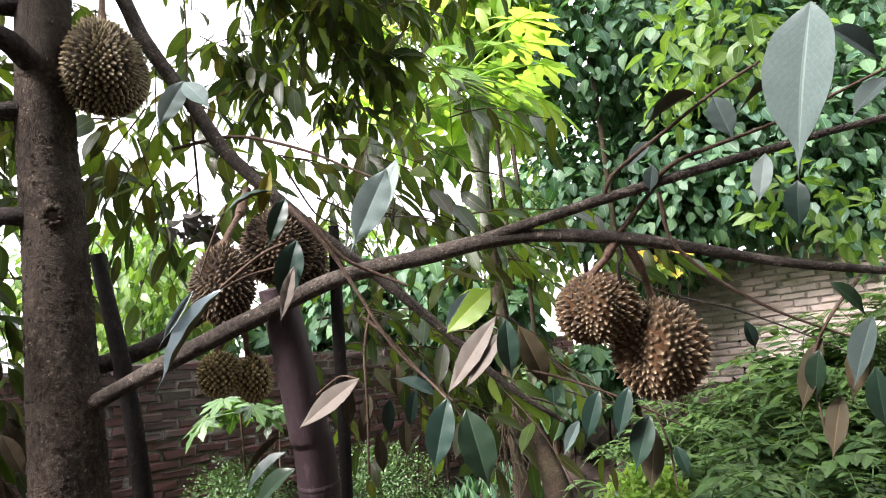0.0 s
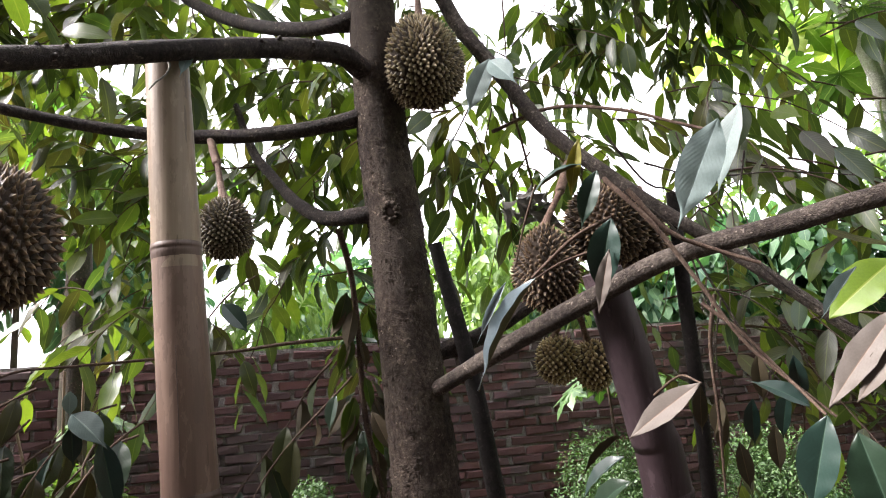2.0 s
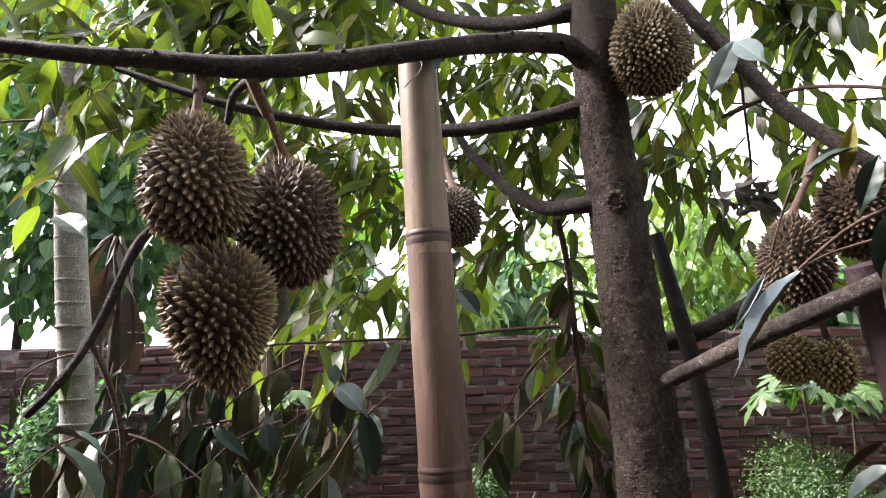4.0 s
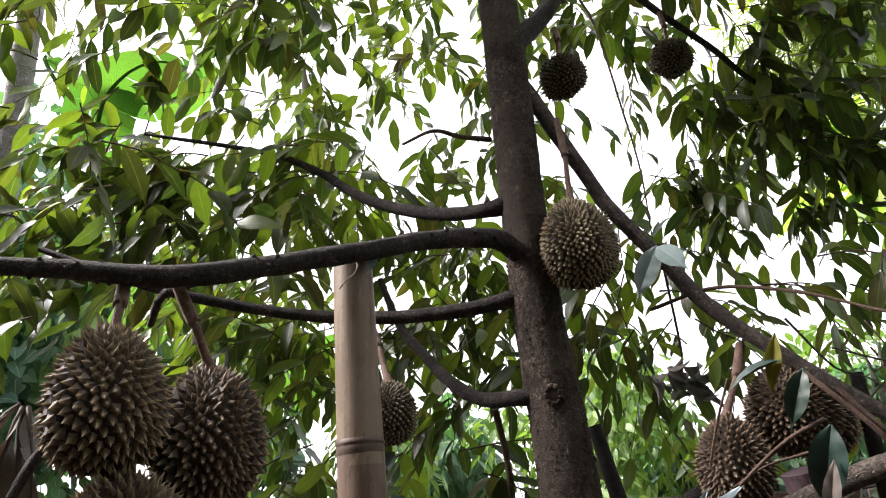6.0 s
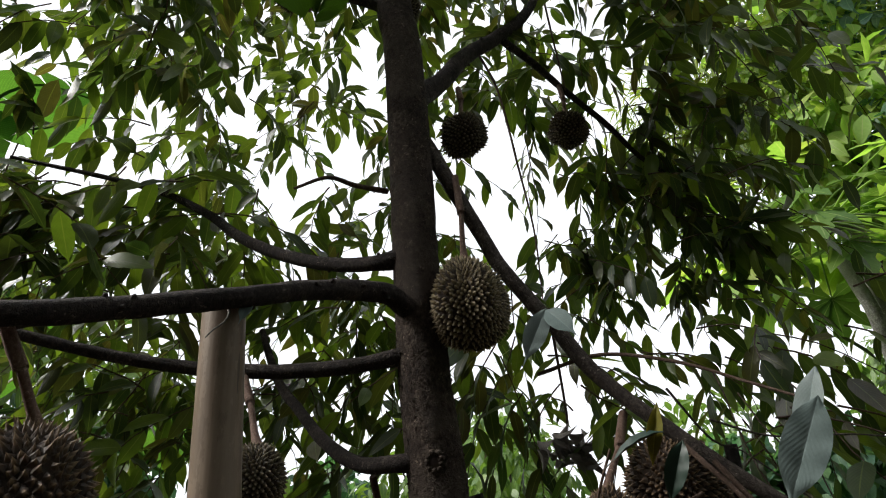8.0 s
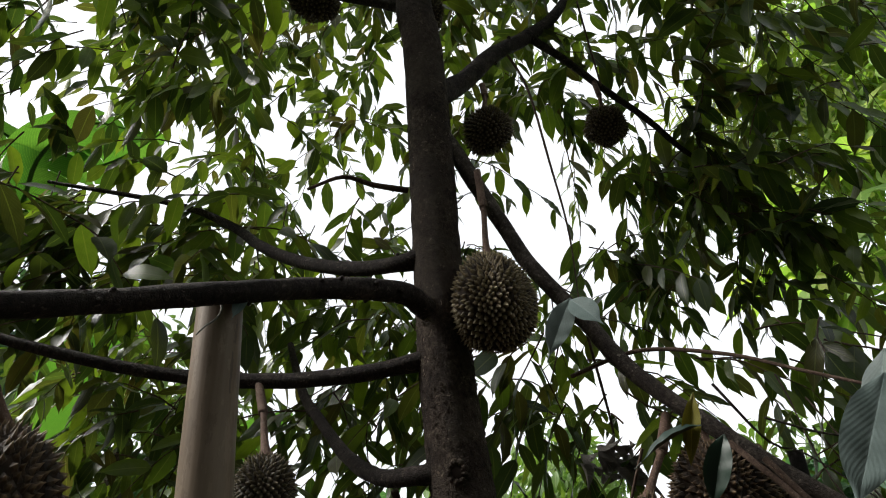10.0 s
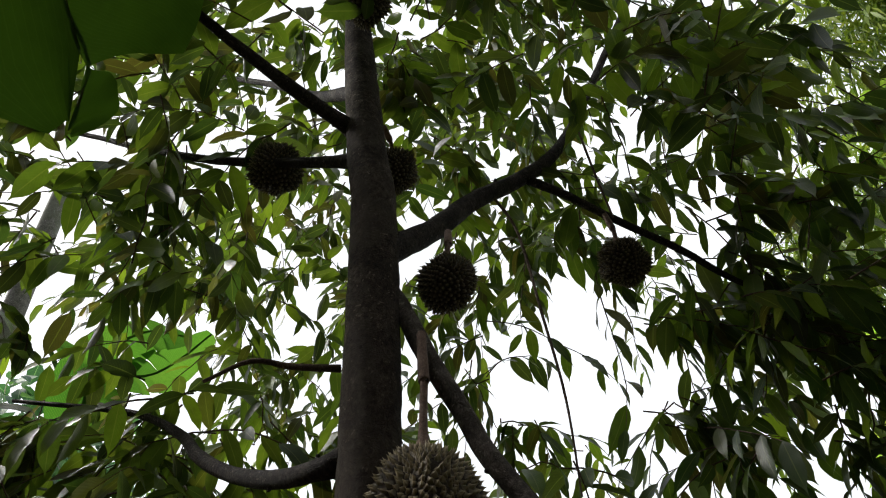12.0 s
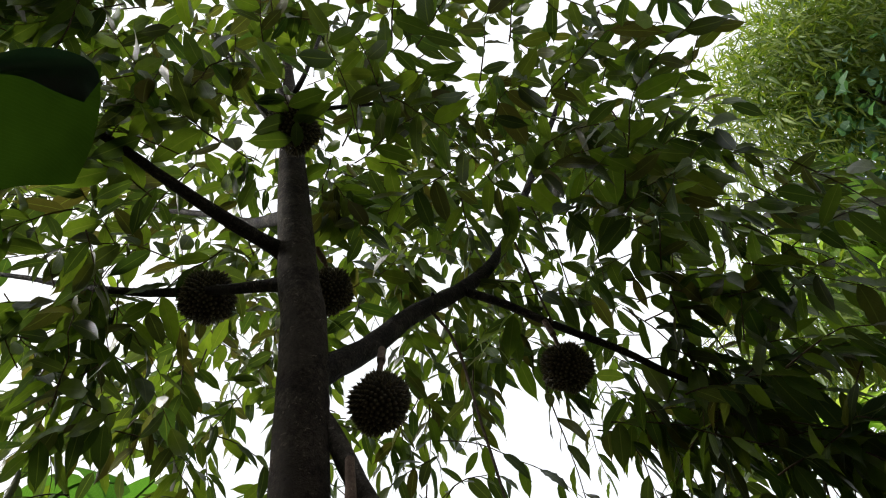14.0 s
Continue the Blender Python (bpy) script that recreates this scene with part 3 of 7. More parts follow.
def build_wall(name, origin, along, length, height, mat, near, label, seed, top_wear=0.0):
    """A brick wall with raked joints; near: stretch along it (from, to, lowest, highest) whose bricks are pieces of their own."""
    rs = np.random.RandomState(seed)
    m = wall_frame(origin, along)
    core = Build()
    y0, y1 = 0.016, 0.20
    nx, nz = int(length / 0.04), int(height / 0.017)
    gx, gz = np.meshgrid(np.linspace(0, length, nx), np.linspace(-0.15, height - 0.01, nz), indexing="ij")
    gy = y0 + np.clip(rs.normal(0, 0.0035, gx.shape), -0.008, 0.01)
    i, j = np.meshgrid(np.arange(nx - 1), np.arange(nz - 1), indexing="ij")
    q = np.stack([i * nz + j, (i + 1) * nz + j, (i + 1) * nz + j + 1, i * nz + j + 1], -1).reshape(-1, 4)
    core.add(np.stack([gx, gy, gz], -1).reshape(-1, 3), q, np.stack([gx, gz], -1).reshape(-1, 2))
    h = height - 0.01
    v = [(0, y0, -0.15), (length, y0, -0.15), (length, y0, h), (0, y0, h), (0, y1, -0.15), (length, y1, -0.15), (length, y1, h), (0, y1, h)]
    core.add(v, [(4, 7, 6, 5), (3, 2, 6, 7), (0, 3, 7, 4), (1, 5, 6, 2)], [(p[0], p[2]) for p in v])
    wall = new(name, core.mesh(name, [M["mortar" if near else "mortar_pale"]]))
    wall.matrix_world = m
    tagged(wall, label, "brick wall", kind="structure")
    kinds = [brick_mesh(k, mat, rs, BRICK - 0.014 - 0.02 * rs.rand() ** 2, COURSE - 0.010 - 0.005 * rs.rand(), 0.10) for k in range(24)]
    rest = Build()
    courses = int(height / COURSE)
    for c in range(courses):
        z = (c + 0.5) * COURSE
        x = -BRICK * (0.5 if c % 2 else 0.0)
        while x < length:
            xc = x + BRICK / 2 + rs.normal(0, 0.004)
            x += BRICK
            if xc < 0.1 or xc > length - 0.1 or (c >= courses - 2 and rs.rand() < top_wear):
                continue
            place = Matrix.Translation((xc + rs.normal(0, 0.006), rs.normal(0, 0.006), z + 0.007 * math.sin(1.3 * xc + 0.2 * c) + rs.normal(0, 0.002))) @ Matrix.Rotation(rs.normal(0, 0.010), 4, "Y") @ Matrix.Rotation(rs.normal(0, 0.02), 4, "Z")
            me = kinds[rs.randint(24)]
            if near and near[0] < xc < near[1] and near[2] < z < near[3]:
                ob = new("brick", me)
                ob.parent = wall
                ob.matrix_basis = place
            else:
                pm = np.array(place)
                vv = np.array([q.co[:] for q in me.vertices]) @ pm[:3, :3].T + pm[:3, 3]
                rest.add(vv, [tuple(f.vertices) for f in me.polygons], vv[:, [0, 2]])
    if rest.n:
        ob = part("bricks", rest.mesh("bricks", [mat], False), wall)
        tagged(ob, "weathered bricks of the same wall", kind="stuff")
    return wall


def build_plain_wall(name, label, middle, turn, half, height):
    """Adds an unseen rendered wall by the path that closes the garden, blocking light."""
    bd = Build()
    v = [(x, y, z) for x in half for y in (-0.2, 0.0) for z in (-0.1, height)]
    bd.add(v, [(0, 1, 3, 2), (4, 6, 7, 5), (0, 4, 5, 1), (2, 3, 7, 6), (1, 5, 7, 3), (0, 2, 6, 4)], [(p[0], p[2]) for p in v])
    ob = new(name, bd.mesh(name, [M["render"]], False))
    ob.matrix_world = Matrix.Translation(middle) @ Matrix.Rotation(radians(turn), 4, "Z")
    return tagged(ob, label, "wall", kind="structure")


# Out of view: these keep sky light from reaching the tree from behind and right.
build_plain_wall("light_block_wall_rear", "unseen plain grey wall added behind the path to block light", (1.5, -2.0, 0), 30, (-15.0, 6.0), 7.0)
build_plain_wall("light_block_wall_right", "unseen plain grey wall added beside the garden to block light", (5.0, 2.6, 0), 90, (-2.4, 3.4), 6.5)
W1_START = N1 * D1 - A1 * 4.6
CORNER = N1 * D1 + A1 * D2


# ---- the durian tree ----
tree = thing("durian_tree", "young durian tree with rough grey trunk and drooping leaves", "tree", place=(-0.69, 1.36, 0))


def at_tree(ob):
    ob.parent = tree
    ob.matrix_parent_inverse = Matrix.Translation(tree.location).inverted()
    return ob


def limb(name, points, sides=10, rough=0.08, mat="branch", seed=0, label="", knobs=0):
    bd = Build()
    p = tube(bd, points, sides, 0.015, rough, seed=seed)
    rs = np.random.RandomState(seed + 50)
    for _ in range(knobs):                                      # small spurs and leaf scars
        k = rs.randint(2, len(p) - 1)
        d = unit(rs.normal(0, 1, 3))
        r = p[k, 3]
        tube(bd, [(*(p[k, :3] + d * r * 0.5), r * 0.3), (*(p[k, :3] + d * r * 1.1), r * 0.26), (*(p[k, :3] + d * r * 1.35), r * 0.1)], 6, 0.01)
    ob = at_tree(new(name, bd.mesh(name, [M[mat]])))
    if label:
        tagged(ob, label)
    return ob


def pt(p, r):
    return (*p, r)


TRUNK = [(-0.665, 1.385, -0.08, 0.095), (-0.675, 1.375, 0.6, 0.074), (-0.682, 1.366, 1.295, 0.063), (-0.686, 1.361, 1.445, 0.060), (-0.694, 1.353, 1.655, 0.0555),
         (-0.701, 1.347, 1.83, 0.053), (-0.709, 1.338, 1.99, 0.050), (-0.714, 1.334, 2.26, 0.0485), (-0.715, 1.333, 2.48, 0.0485), (-0.72, 1.328, 2.83, 0.0475),
         (-0.733, 1.314, 3.0, 0.0465), (-0.764, 1.282, 3.58, 0.041), (-0.789, 1.256, 4.15, 0.028), (-0.84, 1.2, 5.0, 0.014)]


def build_trunk():
    bd = Build()
    tube(bd, TRUNK, 48, 0.012, 0.035, seed=3)
    rs = np.random.RandomState(8)
    # an old pruning scar with a raised, cracked rim
    c = np.array((-0.6645, 1.3085, 1.816))
    out = unit(np.array([0.715, -0.70, 0.0]))
    side = np.array([0.70, 0.715, 0.0])
    for k in range(9):
        a = k / 9 * 6.283
        b = a + 0.75
        q0 = c + 0.017 * (math.cos(a) * side * 0.8 + math.sin(a) * np.array([0, 0, 1.0]))
        q1 = c + 0.017 * (math.cos(b) * side * 0.8 + math.sin(b) * np.array([0, 0, 1.0]))
        tube(bd, [(*q0, 0.004), (*((q0 + q1) / 2 + out * 0.004), 0.0055 + rs.rand() * 0.003), (*q1, 0.004)], 6, 0.01)
    # loose flakes of bark, crowded on the lower half
    line = spline(TRUNK, 0.02)
    for _ in range(3600):
        z = 1.05 + 1.1 * rs.rand() ** 1.9
        k = int(np.argmin(np.abs(line[:, 2] - z)))
        a = rs.rand() * 6.283
        o = np.array([math.cos(a), math.sin(a), 0.0])
        t = np.array([-o[1], o[0], 0.0])
        mid = np.array([line[k, 0], line[k, 1], z]) + o * line[k, 3] * 0.985
        w, h = rs.uniform(0.0015, 0.0045), rs.uniform(0.0015, 0.005)
        ring = [mid + w * math.cos(q) * rs.uniform(0.7, 1.3) * t + h * math.sin(q) * rs.uniform(0.7, 1.3) * np.array([0, 0, 1.0]) for q in np.arange(6) * 1.047]
        lift = o * rs.uniform(0.0008, 0.0030)
        top = [p + (mid - p) * 0.3 + lift * rs.uniform(0.6, 1.3) for p in ring]
        idx = np.arange(6)
        bd.add(ring + top + [mid + lift], np.stack([idx, (idx + 1) % 6, (idx + 1) % 6 + 6, idx + 6], -1), np.full((13, 2), 0.5))
        bd.add(top + [mid + lift], np.stack([idx, (idx + 1) % 6, np.full(6, 6)], -1), np.full((7, 2), 0.5))
    ob = at_tree(new("trunk", bd.mesh("trunk", [M["bark"]])))
    tagged(ob, "upright grey-brown trunk with flaking bark and a knot")
    bs = Build()
    tube(bs, [(*(c + out * -0.006), 0.015), (*(c + out * 0.004), 0.013), (*(c + out * 0.0055), 0.003)], 11, 0.01, 0.3)
    hole = part("knot", bs.mesh("knot", [M["crack"]]), ob, "dark hollow knot")
    return ob


build_trunk()

limb("branch", [pt((-0.705, 1.341, 2.100), 0.0246), pt((-0.704, 1.286, 2.116), 0.0221), pt((-0.695, 1.224, 2.127), 0.0205), pt((-0.685, 1.048, 2.080), 0.0180),
                pt((-0.636, 0.898, 2.011), 0.0156), pt((-0.644, 0.732, 1.954), 0.0156), pt((-0.631, 0.603, 1.912), 0.0148), pt((-0.669, 0.492, 1.914), 0.0123),
                pt((-0.698, 0.405, 1.915), 0.0107), pt((-0.781, 0.263, 1.940), 0.0082)], 12, seed=1, label="dark horizontal branch resting on the bamboo prop", knobs=44, rough=0.13)
limb("branch", [pt((-0.719, 1.327, 2.036), 0.022), pt((-0.748, 1.284, 2.020), 0.017), pt((-0.832, 1.212, 2.011), 0.015), pt((-0.976, 1.108, 2.023), 0.0145),
                pt((-1.110, 0.971, 2.052), 0.013), pt((-1.211, 0.825, 2.091), 0.012), pt((-1.294, 0.697, 2.134), 0.010), pt((-1.446, 0.514, 2.234), 0.007)], seed=2, knobs=6)
limb("branch", [pt((-0.715, 1.331, 1.827), 0.022), pt((-0.739, 1.293, 1.824), 0.0165), pt((-0.820, 1.268, 1.834), 0.015), pt((-0.921, 1.265, 1.890), 0.013),
                pt((-1.047, 1.278, 1.990), 0.012), pt((-1.148, 1.290, 2.079), 0.011), pt((-1.285, 1.321, 2.249), 0.008)], seed=3, knobs=4)
limb("branch", [pt((-0.735, 1.311, 2.243), 0.024), pt((-0.770, 1.276, 2.235), 0.017), pt((-0.887, 1.242, 2.266), 0.0155), pt((-1.037, 1.203, 2.340), 0.015),
                pt((-1.161, 1.162, 2.426), 0.014), pt((-1.277, 1.129, 2.530), 0.012), pt((-1.439, 1.021, 2.648), 0.008), pt((-1.746, 0.751, 2.789), 0.005)], seed=4, knobs=8)
limb("branch", [pt((-0.726, 1.364, 2.589), 0.0246), pt((-0.693, 1.383, 2.522), 0.0197), pt((-0.644, 1.404, 2.391), 0.0172), pt((-0.608, 1.441, 2.274), 0.0160), pt((-0.580, 1.456, 2.200), 0.0156),
                pt((-0.494, 1.486, 2.054), 0.0148), pt((-0.425, 1.499, 1.941), 0.0139), pt((-0.321, 1.549, 1.821), 0.0123), pt((-0.246, 1.596, 1.741), 0.0119), pt((-0.155, 1.660, 1.649), 0.0111),
                pt((-0.062, 1.727, 1.543), 0.0098), pt((0.036, 1.784, 1.430), 0.0074), pt((0.139, 1.847, 1.342), 0.0049)], 12, mat="branch_red", seed=5, label="long limb slanting down from the trunk", knobs=14)
limb("branch", [pt((-0.703, 1.397, 1.473), 0.021), pt((-0.625, 1.361, 1.485), 0.0145), pt((-0.483, 1.374, 1.541), 0.0158), pt((-0.325, 1.390, 1.599), 0.0158), pt((-0.172, 1.407, 1.650), 0.0148),
                pt((-0.025, 1.427, 1.669), 0.0145), pt((0.072, 1.437, 1.681), 0.0138), pt((0.164, 1.459, 1.683), 0.0115), pt((0.300, 1.484, 1.663), 0.011),
                pt((0.430, 1.511, 1.628), 0.0095), pt((0.556, 1.527, 1.591), 0.008), pt((0.720, 1.551, 1.557), 0.006)], 12, mat="branch_red", seed=6, label="grey-brown branch with a cut collar, forking outwards", knobs=14)
limb("branch", [pt((0.062, 1.435, 1.682), 0.010), pt((0.178, 1.447, 1.707), 0.0095), pt((0.283, 1.448, 1.725), 0.009), pt((0.433, 1.448, 1.749), 0.0078),
                pt((0.527, 1.447, 1.761), 0.007), pt((0.608, 1.443, 1.772), 0.006), pt((0.755, 1.444, 1.787), 0.005)], seed=7, mat="branch_red", knobs=10)
limb("branch", [pt((-0.709, 1.338, 2.673), 0.036), pt((-0.718, 1.386, 2.718), 0.029), pt((-0.733, 1.485, 2.834), 0.026), pt((-0.746, 1.614, 3.015), 0.024), pt((-0.751, 1.809, 3.233), 0.022),
                pt((-0.710, 1.938, 3.407), 0.018), pt((-0.635, 2.071, 3.713), 0.014), pt((-0.316, 2.454, 4.749), 0.010), pt((-0.047, 2.728, 5.445), 0.006)], 12, seed=8, label="thick rising arm of the tree", knobs=10)
limb("branch", [pt((-0.750, 1.796, 3.217), 0.014), pt((-0.700, 1.890, 3.138), 0.0125), pt((-0.658, 1.990, 3.052), 0.011), pt((-0.610, 2.153, 2.962), 0.010),
                pt((-0.586, 2.321, 2.889), 0.008), pt((-0.528, 2.523, 2.831), 0.005)], seed=9, knobs=8)
limb("branch", [pt((-0.759, 1.287, 2.995), 0.022), pt((-0.789, 1.257, 3.010), 0.015), pt((-0.906, 1.165, 3.091), 0.013), pt((-1.101, 1.009, 3.243), 0.012),
                pt((-1.341, 0.807, 3.472), 0.010), pt((-1.563, 0.608, 3.701), 0.008), pt((-1.946, 0.217, 4.052), 0.005)], seed=10, knobs=8)
limb("branch", [pt((-0.759, 1.286, 3.118), 0.024), pt((-0.744, 1.231, 3.117), 0.019), pt((-0.719, 1.128, 3.116), 0.017), pt((-0.704, 0.986, 3.165), 0.014),
                pt((-0.706, 0.798, 3.276), 0.011), pt((-0.767, 0.564, 3.461), 0.007)], seed=11, knobs=6)
limb("branch", [pt((-0.767, 1.278, 3.299), 0.020), pt((-0.986, 1.226, 3.568), 0.016), pt((-1.331, 1.131, 4.093), 0.013), pt((-1.886, 0.850, 4.824), 0.008)], seed=12)
limb("branch", [pt((-0.791, 1.254, 4.113), 0.018), pt((-0.818, 1.184, 4.402), 0.014), pt((-0.856, 1.102, 4.857), 0.012), pt((-0.935, 0.964, 6.046), 0.008)], seed=13)
limb("branch", [pt((-0.782, 1.263, 3.803), 0.018), pt((-0.795, 1.165, 3.998), 0.013), pt((-0.815, 1.058, 4.291), 0.011), pt((-0.881, 0.905, 4.811), 0.007)], seed=14)
limb("branch", [pt((-0.794, 1.251, 4.172), 0.014), pt((-0.702, 1.274, 4.276), 0.009), pt((-0.627, 1.307, 4.713), 0.007), pt((-0.570, 1.337, 5.569), 0.005)], seed=15)
limb("branch", [pt((-0.776, 1.269, 4.041), 0.012), pt((-0.705, 1.413, 4.086), 0.008), pt((-0.615, 1.605, 4.132), 0.007), pt((-0.502, 1.835, 4.113), 0.004)], seed=16)


def twig(points, r0, r1, mat="twig", seed=0):
    k = len(points)
    return limb("twig", [pt(p, r0 + (r1 - r0) * i / (k - 1)) for i, p in enumerate(points)], 6, 0.06, mat, seed, knobs=3)


twig([(0.281, 1.448, 1.723), (0.297, 1.435, 1.757), (0.391, 1.425, 1.815), (0.464, 1.414, 1.857), (0.537, 1.404, 1.890)], 0.0042, 0.002)
twig([(0.354, 1.442, 1.736), (0.401, 1.437, 1.765), (0.487, 1.433, 1.785), (0.567, 1.418, 1.801), (0.715, 1.402, 1.848)], 0.004, 0.002)
twig([(0.296, 1.482, 1.670), (0.332, 1.463, 1.705), (0.363, 1.455, 1.734)], 0.005, 0.003)
twig([(0.360, 1.396, 1.711), (0.377, 1.416, 1.624), (0.489, 1.460, 1.527), (0.653, 1.514, 1.446)], 0.0035, 0.0018)
twig([(-0.220, 1.331, 1.768), (-0.160, 1.339, 1.690), (-0.115, 1.356, 1.603), (-0.071, 1.371, 1.518), (0.009, 1.385, 1.431)], 0.0042, 0.002)
twig([(0.128, 1.386, 1.467), (0.183, 1.403, 1.447), (0.262, 1.428, 1.410), (0.347, 1.458, 1.359)], 0.0026, 0.0014)
twig([(-0.640, 0.651, 1.922), (-0.712, 0.620, 1.915), (-0.779, 0.623, 1.890)], 0.008, 0.005, "branch")
twig([(-0.871, 0.600, 1.789), (-0.912, 0.530, 1.728), (-0.922, 0.477, 1.592), (-0.896, 0.432, 1.513), (-0.931, 0.396, 1.468)], 0.009, 0.006, "branch")
twig([(-0.931, 0.468, 1.572), (-0.917, 0.496, 1.511), (-0.923, 0.519, 1.429), (-0.922, 0.519, 1.336)], 0.005, 0.004)
twig([(-0.849, 1.338, 1.597), (-0.948, 1.237, 1.593), (-1.034, 1.149, 1.585), (-1.181, 0.927, 1.579), (-1.218, 0.818, 1.573), (-1.223, 0.742, 1.535)], 0.0048, 0.0018)
twig([(-0.818, 1.298, 1.814), (-0.845, 1.342, 1.729), (-0.854, 1.361, 1.600), (-0.851, 1.364, 1.439), (-0.834, 1.382, 1.294), (-0.825, 1.391, 1.219)], 0.007, 0.0055)
twig([(-0.746, 1.671, 3.069), (-0.707, 1.698, 2.902), (-0.657, 1.677, 2.593), (-0.628, 1.664, 2.386), (-0.618, 1.645, 2.195)], 0.0045, 0.0015)
twig([(-0.673, 2.004, 3.479), (-0.658, 1.990, 3.263), (-0.641, 1.979, 3.029)], 0.004, 0.003)
twig([(-0.554, 1.496, 1.978), (-0.413, 1.497, 1.979), (-0.274, 1.496, 1.928), (-0.170, 1.488, 1.868), (-0.083, 1.477, 1.817)], 0.004, 0.002)
twig([(-0.753, 1.293, 2.412), (-0.762, 1.212, 2.397), (-0.780, 1.151, 2.401), (-0.811, 1.090, 2.363)], 0.007, 0.003)

twig([(-0.666, 0.872, 2.016), (-0.652, 0.884, 2.002), (-0.648, 0.888, 1.988), (-0.651, 0.884, 1.974), (-0.658, 0.872, 1.962), (-0.664, 0.864, 1.950)], 0.0026, 0.0011, "pale_bark")
twig([(-0.197, 1.297, 1.702), (-0.228, 1.262, 1.682), (-0.264, 1.248, 1.656), (-0.292, 1.235, 1.631)], 0.0032, 0.0022)
twig([(-0.229, 1.316, 1.668), (-0.287, 1.295, 1.654), (-0.322, 1.270, 1.631)], 0.0022, 0.0014)
twig([(-0.302, 1.280, 1.773), (-0.335, 1.283, 1.715), (-0.361, 1.287, 1.660)], 0.002, 0.0014)
twig([(-0.128, 1.427, 1.592), (-0.144, 1.426, 1.525), (-0.150, 1.433, 1.423), (-0.163, 1.449, 1.321)], 0.0034, 0.002)
twig([(-0.228, 1.408, 1.459), (-0.179, 1.394, 1.485), (-0.118, 1.326, 1.478)], 0.0022, 0.0014)
twig([(-0.130, 1.388, 1.579), (-0.084, 1.386, 1.537), (-0.055, 1.389, 1.498), (0.008, 1.353, 1.437)], 0.003, 0.0018)
twig([(-0.187, 1.333, 1.744), (-0.147, 1.355, 1.679), (-0.106, 1.380, 1.650), (-0.051, 1.399, 1.621)], 0.004, 0.0026)
twig([(0.291, 1.484, 1.656), (0.295, 1.479, 1.631), (0.286, 1.469, 1.617), (0.288, 1.475, 1.585)], 0.0038, 0.003, "branch")
twig([(0.309, 1.444, 1.384), (0.322, 1.457, 1.331), (0.325, 1.471, 1.263)], 0.002, 0.0014)
twig([(0.654, 1.547, 1.554), (0.586, 1.488, 1.500), (0.551, 1.492, 1.435), (0.553, 1.512, 1.333)], 0.003, 0.0018)

twig([(-0.288, 1.533, 1.783), (-0.245, 1.589, 1.717), (-0.209, 1.641, 1.601), (-0.176, 1.679, 1.494), (-0.122, 1.715, 1.407)], 0.0028, 0.0014, "branch_red")
twig([(-0.227, 1.577, 1.701), (-0.227, 1.61, 1.624), (-0.227, 1.638, 1.557), (-0.253, 1.651, 1.457)], 0.0022, 0.0011, "branch_red")
twig([(-0.149, 1.611, 1.672), (-0.108, 1.652, 1.607), (-0.053, 1.692, 1.55), (-0.017, 1.721, 1.521)], 0.0026, 0.0013, "branch_red")
twig([(-0.195, 1.604, 1.597), (-0.223, 1.62, 1.511), (-0.229, 1.637, 1.411), (-0.251, 1.644, 1.335)], 0.0020, 0.0010, "branch_red")
twig([(-0.208, 1.597, 1.616), (-0.164, 1.636, 1.595), (-0.126, 1.673, 1.546), (-0.11, 1.7, 1.487)], 0.0018, 0.0009, "branch_red")
twig([(-0.259, 1.531, 1.835), (-0.19, 1.591, 1.802), (-0.089, 1.648, 1.792), (0.006, 1.696, 1.768)], 0.0020, 0.0010, "branch_red")
twig([(-0.115, 1.588, 1.825), (-0.144, 1.619, 1.753), (-0.143, 1.653, 1.687)], 0.0018, 0.0009, "branch_red")
twig([(-0.302, 1.493, 1.89), (-0.273, 1.556, 1.808), (-0.243, 1.596, 1.788), (-0.175, 1.661, 1.705)], 0.0022, 0.0011, "branch_red")
twig([(0.087, 1.555, 1.562), (0.137, 1.584, 1.496), (0.206, 1.607, 1.418), (0.279, 1.625, 1.37)], 0.0022, 0.0011, "branch_red")
twig([(0.299, 1.562, 1.617), (0.365, 1.582, 1.57), (0.463, 1.592, 1.534), (0.569, 1.591, 1.478), (0.658, 1.585, 1.423)], 0.0024, 0.0012, "branch_red")
twig([(0.169, 1.565, 1.423), (0.242, 1.587, 1.391), (0.321, 1.606, 1.397)], 0.0016, 0.0008, "branch_red")


